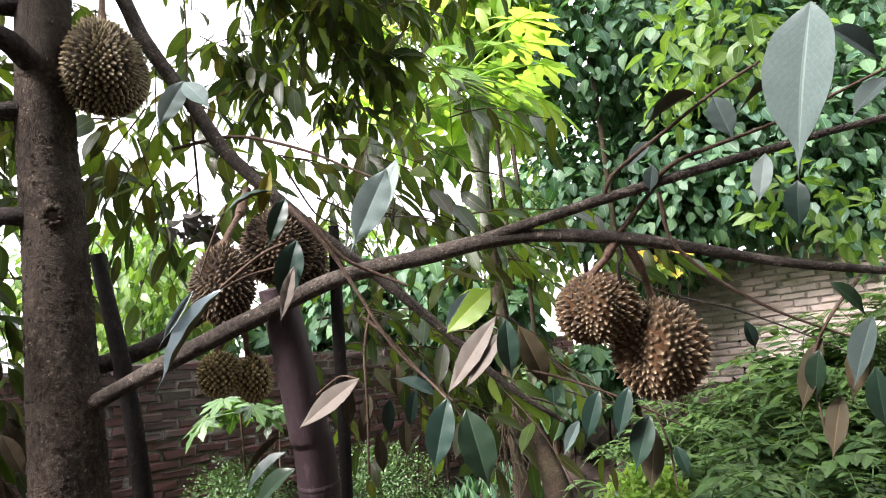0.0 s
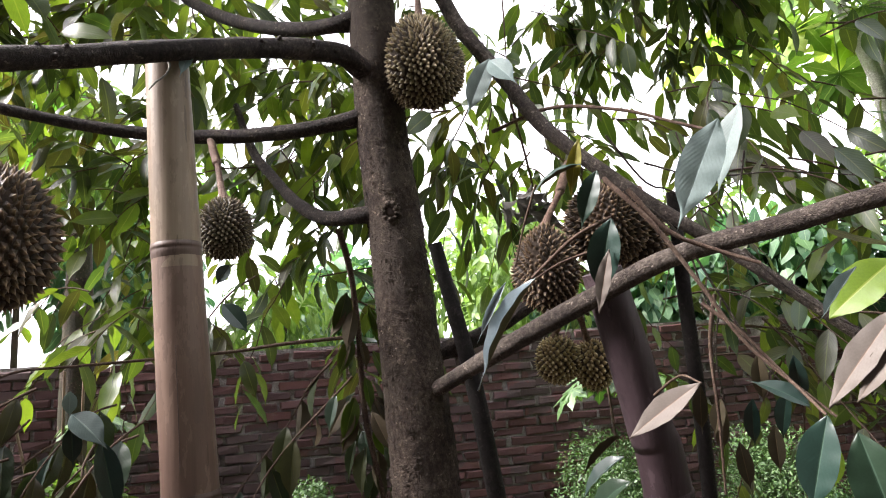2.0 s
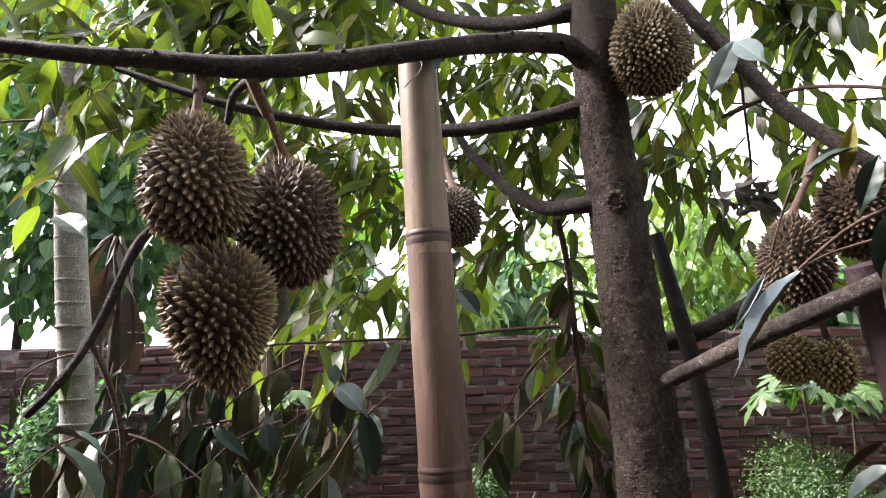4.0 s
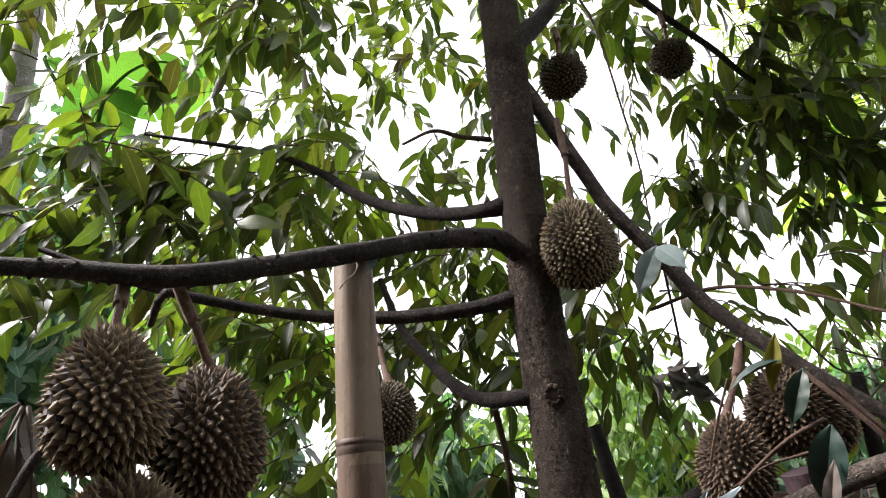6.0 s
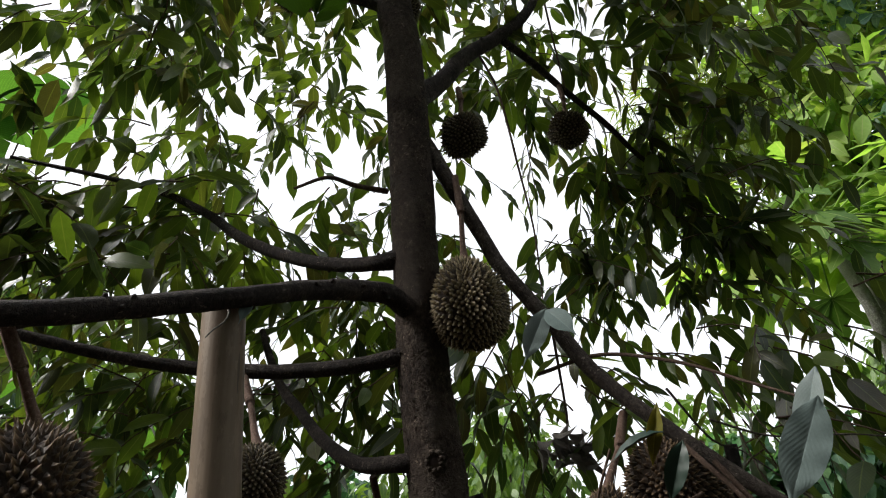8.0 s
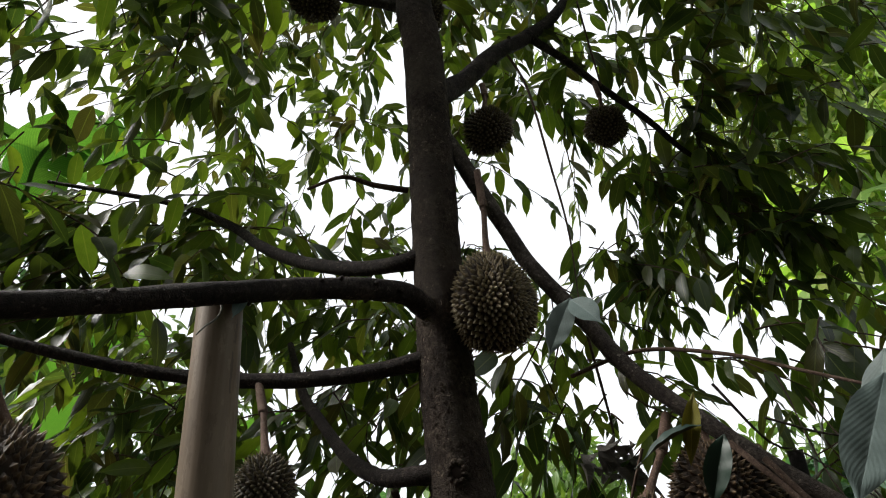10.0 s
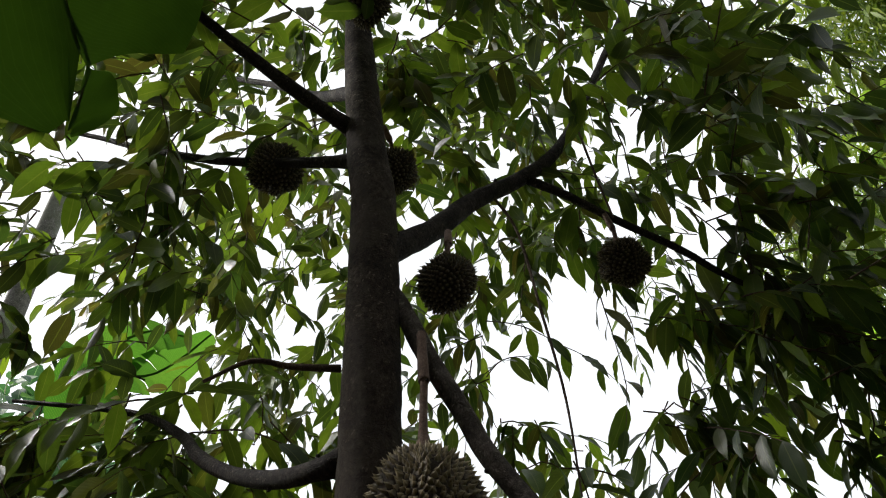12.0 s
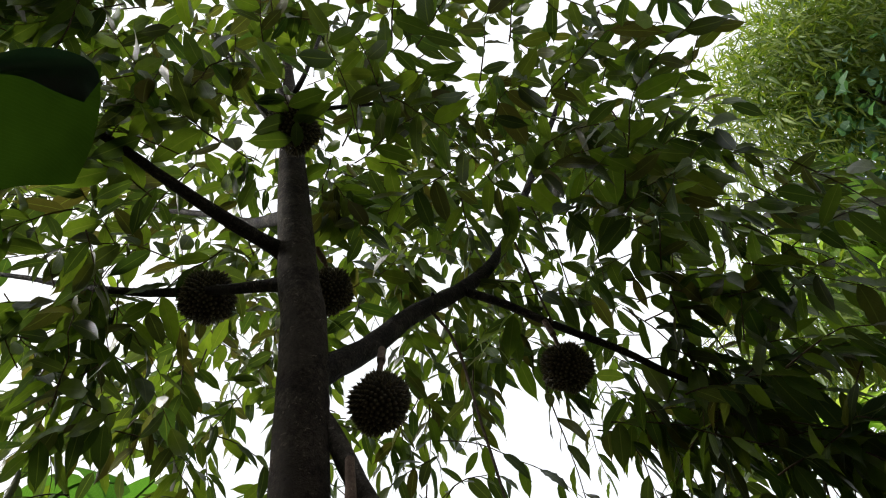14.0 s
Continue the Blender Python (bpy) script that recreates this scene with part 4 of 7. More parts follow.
# ---- durian fruit ----
def fruit_meshes(seed, lobes=0.07, spikes=330, spike=0.10, lean=0.0, squash=0.0, taper_top=0.0, girth=0.72):
    """Husk and spines of a durian of unit half-width, stalk end up, height 2.2; spines as five-sided curved cones."""
    rs = np.random.RandomState(seed)
    ph = rs.rand() * 6.283

    def skin(d):
        d = np.asarray(d, float)
        th = np.arctan2(d[..., 1], d[..., 0])
        r = 1 + lobes * np.cos(5 * th + ph) * (1 - d[..., 2] ** 2) + 0.05 * np.cos(2 * th + 1.3 + ph) - squash * (d[..., 2] < 0) * d[..., 2] ** 2
        taper = 1 - taper_top * d[..., 2]
        p = d * r[..., None]
        p[..., 0] *= taper
        p[..., 1] *= taper
        p[..., 2] *= 1.12
        p[..., 0] += lean * p[..., 2] ** 2
        return p

    husk = Build()
    nu, nv = 32, 18
    th, la = np.meshgrid(np.linspace(0, 6.2832, nu, endpoint=False), np.linspace(-1.5, 1.5, nv), indexing="ij")
    d = np.stack([np.cos(th) * np.cos(la), np.sin(th) * np.cos(la), np.sin(la)], -1)
    i, j = np.meshgrid(np.arange(nu), np.arange(nv - 1), indexing="ij")
    k = (i + 1) % nu
    q = np.stack([i * nv + j, k * nv + j, k * nv + j + 1, i * nv + j + 1], -1).reshape(-1, 4)
    husk.add(skin(d).reshape(-1, 3) * 0.97, q, np.zeros((nu * nv, 2)))
    caps = [np.arange(nu) * nv, np.arange(nu) * nv + nv - 1]
    verts = skin(d).reshape(-1, 3) * 0.97
    for idx, flip in ((caps[0], True), (caps[1], False)):
        c = np.vstack([verts[idx], verts[idx].mean(0)])
        a = np.arange(nu)
        t = np.stack([a, (a + 1) % nu, np.full(nu, nu)], -1)
        husk.add(c, t[:, ::-1] if flip else t, np.zeros((nu + 1, 2)))
    sp = Build()
    g = np.arange(spikes) + 0.5
    z = 1 - 2 * g / spikes
    az = g * 2.39996 + rs.normal(0, 0.035, spikes)
    z = np.clip(z + rs.normal(0, 0.006, spikes), -0.995, 0.985)
    dirs = np.stack([np.cos(az) * np.sqrt(1 - z * z), np.sin(az) * np.sqrt(1 - z * z), z], -1)
    foot = skin(dirs) * 0.955
    nrm = unit(dirs * np.array([1, 1, 0.85]))
    a = unit(np.cross(nrm, (0.2, 0.1, 1.0)))
    b = np.cross(nrm, a)
    gap = math.sqrt(4 * math.pi / spikes)
    rad = gap * girth * rs.uniform(0.93, 1.1, spikes)
    hgt = spike * rs.uniform(0.78, 1.2, spikes) * (1 - 0.3 * np.clip(-z, 0, 1) ** 3)
    bend = unit(rs.normal(0, 0.4, (spikes, 3)) + np.array([0, 0, -0.2])) * 0.09
    sides = 5
    spin = rs.rand(spikes) * 6.283
    ang = spin[:, None] + np.arange(sides) * 6.2832 / sides + rs.uniform(-0.22, 0.22, (spikes, sides))
    ring = np.cos(ang)[..., None] * a[:, None] + np.sin(ang)[..., None] * b[:, None]
    rows = [foot[:, None] + ring * rad[:, None, None] - (nrm * (0.15 * hgt)[:, None])[:, None],
            foot[:, None] + ring * (0.42 * rad)[:, None, None] + (nrm * (0.27 * hgt)[:, None])[:, None],
            foot[:, None] + ring * (0.135 * rad)[:, None, None] + ((nrm + 0.5 * bend) * (0.66 * hgt)[:, None])[:, None],
            (foot + (nrm + bend) * hgt[:, None])[:, None]]
    v = np.concatenate(rows, 1)
    per = v.shape[1]
    f = []
    for r in (0, sides):
        for k in range(sides):
            f.append((r + k, r + (k + 1) % sides, r + sides + (k + 1) % sides, r + sides + k))
    t = [(2 * sides + k, 2 * sides + (k + 1) % sides, 3 * sides) for k in range(sides)]
    uv = np.array([(0.5, 0.0)] * sides + [(0.5, 0.30)] * sides + [(0.5, 0.70)] * sides + [(0.5, 1.0)])
    off = (np.arange(spikes) * per)[:, None, None]
    vv, uu = v.reshape(-1, 3), np.tile(uv, (spikes, 1))
    sp.v.append(vv)
    for some in (f, t):
        ff = (np.asarray(some)[None] + off).reshape(-1, len(some[0]))
        sp.f.append((ff + sp.n).tolist())
        sp.uv.append(uu[ff.ravel()])
        sp.mi.append(np.zeros(len(ff)))
    sp.n += len(vv)
    return husk, sp


HUSKS = {}


def husk_data(kind):
    if kind not in HUSKS:
        seed, n, ln, sq, mat, lob, lean, taper, girth = {
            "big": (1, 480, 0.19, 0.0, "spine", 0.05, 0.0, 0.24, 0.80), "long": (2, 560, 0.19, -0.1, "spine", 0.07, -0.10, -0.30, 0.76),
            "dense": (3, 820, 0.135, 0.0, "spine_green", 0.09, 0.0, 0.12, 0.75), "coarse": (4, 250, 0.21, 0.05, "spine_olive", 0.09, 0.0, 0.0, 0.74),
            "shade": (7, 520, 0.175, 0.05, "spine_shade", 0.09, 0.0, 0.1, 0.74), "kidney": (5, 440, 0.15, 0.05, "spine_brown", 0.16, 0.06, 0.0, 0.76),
            "high": (6, 460, 0.185, 0.0, "spine_shade_high", 0.07, 0.0, 0.08, 0.74)}[kind]
        h, s = fruit_meshes(seed, lob, n, ln, lean, sq, taper, girth)
        HUSKS[kind] = (h.mesh("husk", [M["husk_brown" if mat == "spine_brown" else "husk"]]), s.mesh("spiny_coat", [M[mat]], False))
    return HUSKS[kind]


def durian(kind, centre, width, tall, hang, label, turn=0.0, tilt=(0, 0), stalk=0.0065, group="hanging durians"):
    """A fruit with its stalk, hung from the point hang on a branch."""
    c = np.array(centre)
    ob = thing("durian", label, "durian fruit", group, tuple(c))
    hm, sm = husk_data(kind)
    m = Euler((radians(tilt[0]), radians(tilt[1]), radians(turn))).to_matrix().to_4x4() @ Matrix.Diagonal((width / 2, width / 2, tall / 2.24, 1))
    part("husk", hm, ob, "", m)
    s = part("spiny_coat", sm, ob, "", m)
    tagged(s, kind="stuff")
    top = np.array((m @ Vector((0, 0, 1.0)))[:])
    end = np.array(hang) - c
    bd = Build()
    mid = top * 0.45 + end * 0.55 + np.array([0.006, 0.0, 0.0])
    tube(bd, [(*top, stalk * 1.6), (*(top * 0.8 + end * 0.2), stalk), (*mid, stalk * 0.95), (*(top * 0.5 + end * 0.5 + (mid - (top + end) / 2) * 0.9), stalk * 1.35),
              (*end, stalk * 1.2)], 8, 0.008, 0.06, seed=int(width * 1e4))
    part("stalk", bd.mesh("stalk", [M["stem"]]), ob, "brown woody stalk")
    return ob


durian("dense", (-0.606, 1.366, 2.112), 0.144, 0.192, (-0.626, 1.380, 2.424), "large olive-tan durian hanging against the trunk", 20)
durian("big", (-0.638, 0.555, 1.757), 0.120, 0.168, (-0.659, 0.560, 1.904), "large tan durian with long sharp spines, in a cluster of three", 40, (0, -3))
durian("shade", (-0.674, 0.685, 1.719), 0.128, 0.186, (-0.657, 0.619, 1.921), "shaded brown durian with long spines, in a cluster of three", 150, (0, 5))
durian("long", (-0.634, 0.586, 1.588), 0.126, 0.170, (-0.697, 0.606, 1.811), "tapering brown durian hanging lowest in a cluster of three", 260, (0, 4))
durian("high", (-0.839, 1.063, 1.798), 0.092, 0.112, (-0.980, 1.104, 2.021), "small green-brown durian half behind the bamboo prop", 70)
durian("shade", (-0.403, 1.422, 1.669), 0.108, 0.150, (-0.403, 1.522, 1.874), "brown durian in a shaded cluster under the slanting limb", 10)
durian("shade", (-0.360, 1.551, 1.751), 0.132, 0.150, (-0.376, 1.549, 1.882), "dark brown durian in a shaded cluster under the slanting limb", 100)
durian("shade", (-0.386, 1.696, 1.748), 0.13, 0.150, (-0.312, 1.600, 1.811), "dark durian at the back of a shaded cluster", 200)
durian("coarse", (-0.557, 1.636, 1.516), 0.086, 0.098, (-0.509, 1.628, 1.636), "small brown durian, one of a low pair", 20, (0, -6))
durian("coarse", (-0.507, 1.687, 1.500), 0.078, 0.104, (-0.506, 1.631, 1.636), "small rust-brown durian, one of a low pair", 190, (0, 6))
durian("kidney", (0.243, 1.502, 1.552), 0.122, 0.122, (0.289, 1.482, 1.662), "round brown durian with coarse tan spines, one of a pair", 80, (0, -12))
durian("kidney", (0.335, 1.559, 1.475), 0.142, 0.172, (0.304, 1.486, 1.661), "large brown durian with pale spine tips, one of a pair", 215, (0, -6))
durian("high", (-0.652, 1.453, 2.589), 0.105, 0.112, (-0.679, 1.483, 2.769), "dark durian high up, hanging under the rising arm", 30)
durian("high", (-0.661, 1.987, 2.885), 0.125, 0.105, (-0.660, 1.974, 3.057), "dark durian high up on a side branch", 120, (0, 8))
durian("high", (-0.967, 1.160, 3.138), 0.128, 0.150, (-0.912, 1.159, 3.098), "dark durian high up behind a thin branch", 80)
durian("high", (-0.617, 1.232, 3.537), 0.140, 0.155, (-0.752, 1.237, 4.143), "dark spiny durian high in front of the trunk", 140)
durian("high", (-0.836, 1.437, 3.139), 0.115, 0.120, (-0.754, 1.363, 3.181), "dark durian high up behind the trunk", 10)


# ---- props ----
def pole(name, label, points, mat, nodes, node_mat, sides=24, category="pole", rough=0.015, low_mat=None):
    ob = thing(name, label, category, place=tuple(points[0][:3]))
    inv = Matrix.Translation(ob.location).inverted()
    rows = spline(points, 0.03)
    tops = sorted(nodes) + [99.0]
    low = -99.0
    for k, z in enumerate(tops):                                # one length of culm between each two nodes
        seg = rows[(rows[:, 2] >= low - 0.03) & (rows[:, 2] <= z + 0.005)]
        low = z
        if len(seg) > 1:
            bd = Build()
            tube(bd, seg, sides, 0.05, rough, seed=len(points) + k)
            part("culm", bd.mesh("culm", [M[mat if k == len(tops) - 1 else low_mat or mat]]), ob).matrix_parent_inverse = inv
    p = spline(points, 0.02)
    for z in nodes:
        k = int(np.argmin(np.abs(p[:, 2] - z)))
        c, w = p[k], unit(p[min(k + 1, len(p) - 1), :3] - p[k - 1, :3])
        b2 = Build()
        r = c[3]
        tube(b2, [(*(c[:3] - w * 0.012), r * 1.005), (*(c[:3] - w * 0.004), r * 1.035), (*(c[:3] + w * 0.001), r * 1.02), (*(c[:3] + w * 0.004), r * 1.05), (*(c[:3] + w * 0.010), r * 1.005)], sides, 0.004)
        part("node", b2.mesh("node", [M[node_mat]]), ob, "darker raised ring").matrix_parent_inverse = inv
    return ob


BAMBOO = [pt((-0.671, 0.948, 0.872), 0.040), pt((-0.667, 0.923, 1.348), 0.0385), pt((-0.678, 0.909, 1.717), 0.0345), pt((-0.684, 0.899, 2.010), 0.0312)]
bamboo = pole("bamboo_prop", "upright dry tan bamboo pole propping a branch", BAMBOO, "bamboo", (1.717, 1.375), "bamboo_node", low_mat="bamboo_low")


def crack():
    bd = Build()
    tube(bd, [pt((-0.640, 0.891, 1.579), 0.0004), pt((-0.637, 0.893, 1.484), 0.0007), pt((-0.640, 0.896, 1.400), 0.0005)], 5, 0.05)
    ob = part("crack", bd.mesh("crack", [M["crack"]]), bamboo, "thin dark split")
    ob.matrix_parent_inverse = Matrix.Translation(bamboo.location).inverted()


crack()
DARK = [pt((-0.318, 1.666, 0.629), 0.044), pt((-0.291, 1.528, 1.295), 0.038), pt((-0.291, 1.498, 1.399), 0.0362), pt((-0.294, 1.464, 1.521), 0.0345), pt((-0.302, 1.428, 1.652), 0.032)]
pole("dark_post", "dark purplish-brown bamboo post propping a branch", DARK, "post", (1.293,), "post")
pole("thin_pole", "thin dark weathered pole leaning behind the trunk", [pt((-0.638, 1.582, 0.835), 0.022), pt((-0.661, 1.529, 1.279), 0.0185), pt((-0.681, 1.509, 1.503), 0.0175), pt((-0.705, 1.457, 1.774), 0.014)], "wood_dark", (), "post", 12)
pole("thin_pole", "thin dark weathered pole behind the forked branch", [pt((-0.421, 1.900, 0.813), 0.016), pt((-0.361, 1.820, 1.318), 0.0145), pt((-0.334, 1.770, 1.623), 0.014), pt((-0.314, 1.737, 1.825), 0.012)], "wood_dark", (), "post", 12)
limb("branch", [pt((-0.746, 1.472, 1.549), 0.02), pt((-0.681, 1.552, 1.581), 0.018), pt((-0.630, 1.633, 1.630), 0.016), pt((-0.592, 1.743, 1.695), 0.012)], seed=21, mat="branch")


# ---- single leaves near the camera ----
EYE = np.array([0.2, 0.5, 1.52])


def leaf_mesh(upper, under, seed, outline=DRIP, fold=0.25, curl=0.2, ratio=0.36):
    """A leaf of unit length along x, two skins creased along the midrib, upper skin up."""
    bd = Build()
    k = 25
    s = np.linspace(0, 1, k)
    h = np.interp(s, np.linspace(0, 1, len(outline)), outline)
    rs = np.random.RandomState(seed)
    wave = rs.uniform(0.004, 0.010)
    for half in (-1, 1):
        cols = (half, 0.66 * half, 0.33 * half, 0.0) if half < 0 else (0.0, 0.33, 0.66, 1.0)
        rows = []
        for i in range(k):
            for c in cols:
                y = 0.5 * ratio * h[i] * c
                ripple = wave * math.sin(26 * s[i] + 3.0 * abs(c) + half) * abs(c)
                rows.append((s[i], y, abs(y) * fold * 2 - curl * s[i] ** 2 + ripple - 0.012 * abs(c) ** 2 + rs.normal(0, 0.001)))
        up = np.array(rows)
        n = len(cols)
        i, j = np.meshgrid(np.arange(k - 1), np.arange(n - 1), indexing="ij")
        q = np.stack([i * n + j, (i + 1) * n + j, (i + 1) * n + j + 1, i * n + j + 1], -1).reshape(-1, 4)
        uv = np.array([((c + 1) / 2, a) for a in s for c in cols])
        bd.add(up, q, uv, 0)
        bd.add(up - np.array([0, 0, 0.006]), q[:, ::-1], uv, 1)
    return bd.mesh("leaf", [M[upper], M[under]])


LEAF_KINDS = {
    "green": [leaf_mesh("leaf_top", "leaf_under", k, curl=0.10 + 0.08 * k) for k in range(4)],
    "pale": [leaf_mesh("leaf_pale", "leaf_under", 10 + k, fold=0.3, curl=0.05 + 0.06 * k, ratio=0.38) for k in range(3)],
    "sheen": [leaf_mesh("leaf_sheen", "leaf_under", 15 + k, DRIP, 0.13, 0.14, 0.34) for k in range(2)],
    "sheen_bright": [leaf_mesh("leaf_sheen_bright", "leaf_under", 17, DRIP, 0.35, 0.12, 0.32)],
    "dry": [leaf_mesh("leaf_dry", "leaf_dry", 20 + k, LANCE, 0.18, 0.1, 0.3) for k in range(2)],
    "yellow": [leaf_mesh("leaf_yellow", "leaf_yellow", 30, LANCE, 0.3, 0.1, 0.26)],
    "lime": [leaf_mesh("leaf_backlit", "leaf_backlit", 35, OVAL, 0.2, 0.1)],
    "bronze": [leaf_mesh("leaf_under", "leaf_under", 40 + k, DRIP, 0.2, 0.12) for k in range(2)],
}
LEAF_COUNT = [0]


def one_leaf(kind, root, tip, toward=0.8, wide=1.0, lean=(0, 0, 0.5)):
    """A leaf from root to tip; toward: how much its upper side faces the path."""
    a, b = np.array(root), np.array(tip)
    ln = float(np.linalg.norm(b - a))
    x = unit(b - a)
    nrm = toward * unit(EYE - a) + np.array(lean)
    y = unit(np.cross(nrm, x))
    z = np.cross(x, y)
    ks = LEAF_KINDS[kind]
    LEAF_COUNT[0] += 1
    me = ks[LEAF_COUNT[0] % len(ks)]
    ob = new("leaf", me)
    m = Matrix.Identity(4)
    for r in range(3):
        m[r][0], m[r][1], m[r][2], m[r][3] = x[r] * ln, y[r] * ln * wide, z[r] * ln, a[r]
    ob.parent = tree
    ob.matrix_parent_inverse = Matrix.Translation(tree.location).inverted()
    ob.matrix_basis = m
    if kind == "dry":
        tagged(ob, "dry pinkish-brown leaf")
    elif kind == "yellow":
        tagged(ob, "yellowing leaf")
    # The two sheen kinds are pale from sky light painted into their colour.
    elif kind in ("pale", "sheen", "sheen_bright"):
        tagged(ob, "pale shiny grey-green leaf")
    return ob


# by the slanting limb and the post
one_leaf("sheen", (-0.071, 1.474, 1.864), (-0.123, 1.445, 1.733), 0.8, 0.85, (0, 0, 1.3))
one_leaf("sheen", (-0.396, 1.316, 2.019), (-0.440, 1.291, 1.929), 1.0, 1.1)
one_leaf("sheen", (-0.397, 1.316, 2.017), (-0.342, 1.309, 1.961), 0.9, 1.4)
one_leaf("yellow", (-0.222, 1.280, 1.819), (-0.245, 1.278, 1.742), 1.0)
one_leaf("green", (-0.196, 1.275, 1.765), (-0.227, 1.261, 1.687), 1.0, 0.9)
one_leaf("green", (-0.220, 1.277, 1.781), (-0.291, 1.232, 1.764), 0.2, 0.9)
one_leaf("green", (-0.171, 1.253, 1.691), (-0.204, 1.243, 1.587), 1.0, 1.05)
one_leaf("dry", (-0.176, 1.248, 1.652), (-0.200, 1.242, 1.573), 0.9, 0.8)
one_leaf("sheen_bright", (-0.291, 1.240, 1.633), (-0.404, 1.203, 1.494), 0.8, 0.46, (0, 0, 1.3))
one_leaf("sheen_bright", (-0.331, 1.226, 1.632), (-0.383, 1.208, 1.550), 0.7, 0.36, (0.3, 0, 0.6))
one_leaf("dry", (-0.110, 1.307, 1.480), (-0.195, 1.266, 1.421), 1.0, 1.0)
one_leaf("dry", (0.096, 1.363, 1.551), (0.010, 1.341, 1.446), 1.0, 0.85)
one_leaf("dry", (0.105, 1.359, 1.529), (0.040, 1.342, 1.452), 1.0, 0.9)
one_leaf("green", (0.114, 1.337, 1.544), (0.110, 1.343, 1.449), 1.0, 0.95)
one_leaf("bronze", (0.127, 1.374, 1.533), (0.164, 1.402, 1.425), 0.9, 0.9)
one_leaf("green", (0.015, 1.333, 1.438), (-0.020, 1.325, 1.326), 1.0, 1.0)
one_leaf("green", (0.039, 1.343, 1.419), (0.065, 1.340, 1.295), 1.0, 1.15)
one_leaf("green", (-0.024, 1.407, 1.441), (-0.079, 1.386, 1.487), 0.4, 1.0)
one_leaf("lime", (0.044, 1.650, 1.626), (-0.046, 1.611, 1.553), 0.9, 1.5)
one_leaf("bronze", (-0.142, 1.430, 1.450), (-0.163, 1.435, 1.396), 0.9, 1.0)
one_leaf("pale", (0.042, 1.445, 1.604), (-0.013, 1.444, 1.540), 0.5, 0.5)
one_leaf("green", (-0.291, 1.409, 1.372), (-0.375, 1.378, 1.319), 0.3, 0.8)
one_leaf("green", (-0.232, 1.322, 1.355), (-0.324, 1.309, 1.305), 0.6, 0.9)
one_leaf("bronze", (-0.202, 1.577, 1.425), (-0.229, 1.585, 1.345), 0.5, 0.8)
one_leaf("green", (-0.161, 1.584, 1.437), (-0.178, 1.596, 1.355), 0.5, 0.8)
one_leaf("bronze", (-0.140, 1.597, 1.397), (-0.148, 1.610, 1.315), 0.5, 0.8)
one_leaf("bronze", (-0.193, 1.589, 1.371), (-0.192, 1.605, 1.288), 0.5, 0.8)
one_leaf("green", (-0.112, 1.594, 1.448), (-0.138, 1.603, 1.367), 0.5, 0.8)
one_leaf("bronze", (-0.231, 1.563, 1.460), (-0.248, 1.575, 1.379), 0.5, 0.8)
one_leaf("bronze", (-0.141, 1.577, 1.504), (-0.148, 1.590, 1.422), 0.5, 0.8)
one_leaf("green", (-0.094, 1.589, 1.499), (-0.093, 1.604, 1.416), 0.5, 0.8)
# on the outer forks
one_leaf("pale", (0.449, 0.911, 1.736), (0.407, 0.905, 1.603), 1.0, 0.98)
one_leaf("pale", (0.460, 1.395, 1.844), (0.478, 1.392, 1.768), 0.9, 1.3)
one_leaf("green", (0.438, 1.407, 1.860), (0.329, 1.368, 1.821), -0.3, 0.9)
one_leaf("green", (0.579, 1.419, 1.863), (0.475, 1.399, 1.840), -0.3, 0.8)
one_leaf("pale", (0.363, 1.432, 1.803), (0.318, 1.428, 1.763), 0.8, 1.1)
one_leaf("pale", (0.361, 1.428, 1.763), (0.350, 1.434, 1.717), 0.8, 1.3)
one_leaf("sheen", (0.525, 1.427, 1.752), (0.497, 1.414, 1.674), 0.8, 1.1)
one_leaf("green", (0.560, 1.424, 1.702), (0.543, 1.412, 1.629), 0.9, 1.3)
one_leaf("pale", (0.608, 1.318, 1.884), (0.680, 1.344, 1.834), 0.6, 1.0)
one_leaf("pale", (0.677, 1.348, 1.811), (0.614, 1.341, 1.768), 0.5, 1.2)
one_leaf("green", (0.460, 1.458, 1.505), (0.474, 1.470, 1.456), 0.5, 1.0)
one_leaf("green", (0.593, 1.481, 1.550), (0.649, 1.483, 1.497), 0.6, 0.9)
one_leaf("pale", (0.640, 1.482, 1.493), (0.585, 1.467, 1.392), 0.8, 0.8)
one_leaf("bronze", (0.568, 1.490, 1.468), (0.514, 1.499, 1.354), 0.6, 0.7)
one_leaf("bronze", (0.641, 1.506, 1.477), (0.591, 1.515, 1.363), 0.7, 0.8)
one_leaf("green", (0.556, 1.469, 1.452), (0.532, 1.478, 1.375), 0.8, 1.0)
one_leaf("bronze", (0.585, 1.510, 1.381), (0.548, 1.498, 1.286), 0.8, 0.9)
one_leaf("green", (0.622, 1.459, 1.421), (0.623, 1.479, 1.315), 0.8, 0.9)
one_leaf("green", (0.231, 1.418, 1.426), (0.195, 1.403, 1.348), 0.9, 0.9)
one_leaf("pale", (0.195, 1.418, 1.383), (0.165, 1.399, 1.334), 0.8, 0.8)
one_leaf("green", (0.275, 1.428, 1.426), (0.245, 1.415, 1.347), 0.9, 0.9)
one_leaf("green", (0.300, 1.443, 1.381), (0.262, 1.428, 1.299), 0.9, 1.1)
one_leaf("green", (0.331, 1.459, 1.331), (0.346, 1.451, 1.282), 0.9, 1.1)
one_leaf("bronze", (0.306, 1.470, 1.356), (0.282, 1.461, 1.259), 0.9, 1.0)
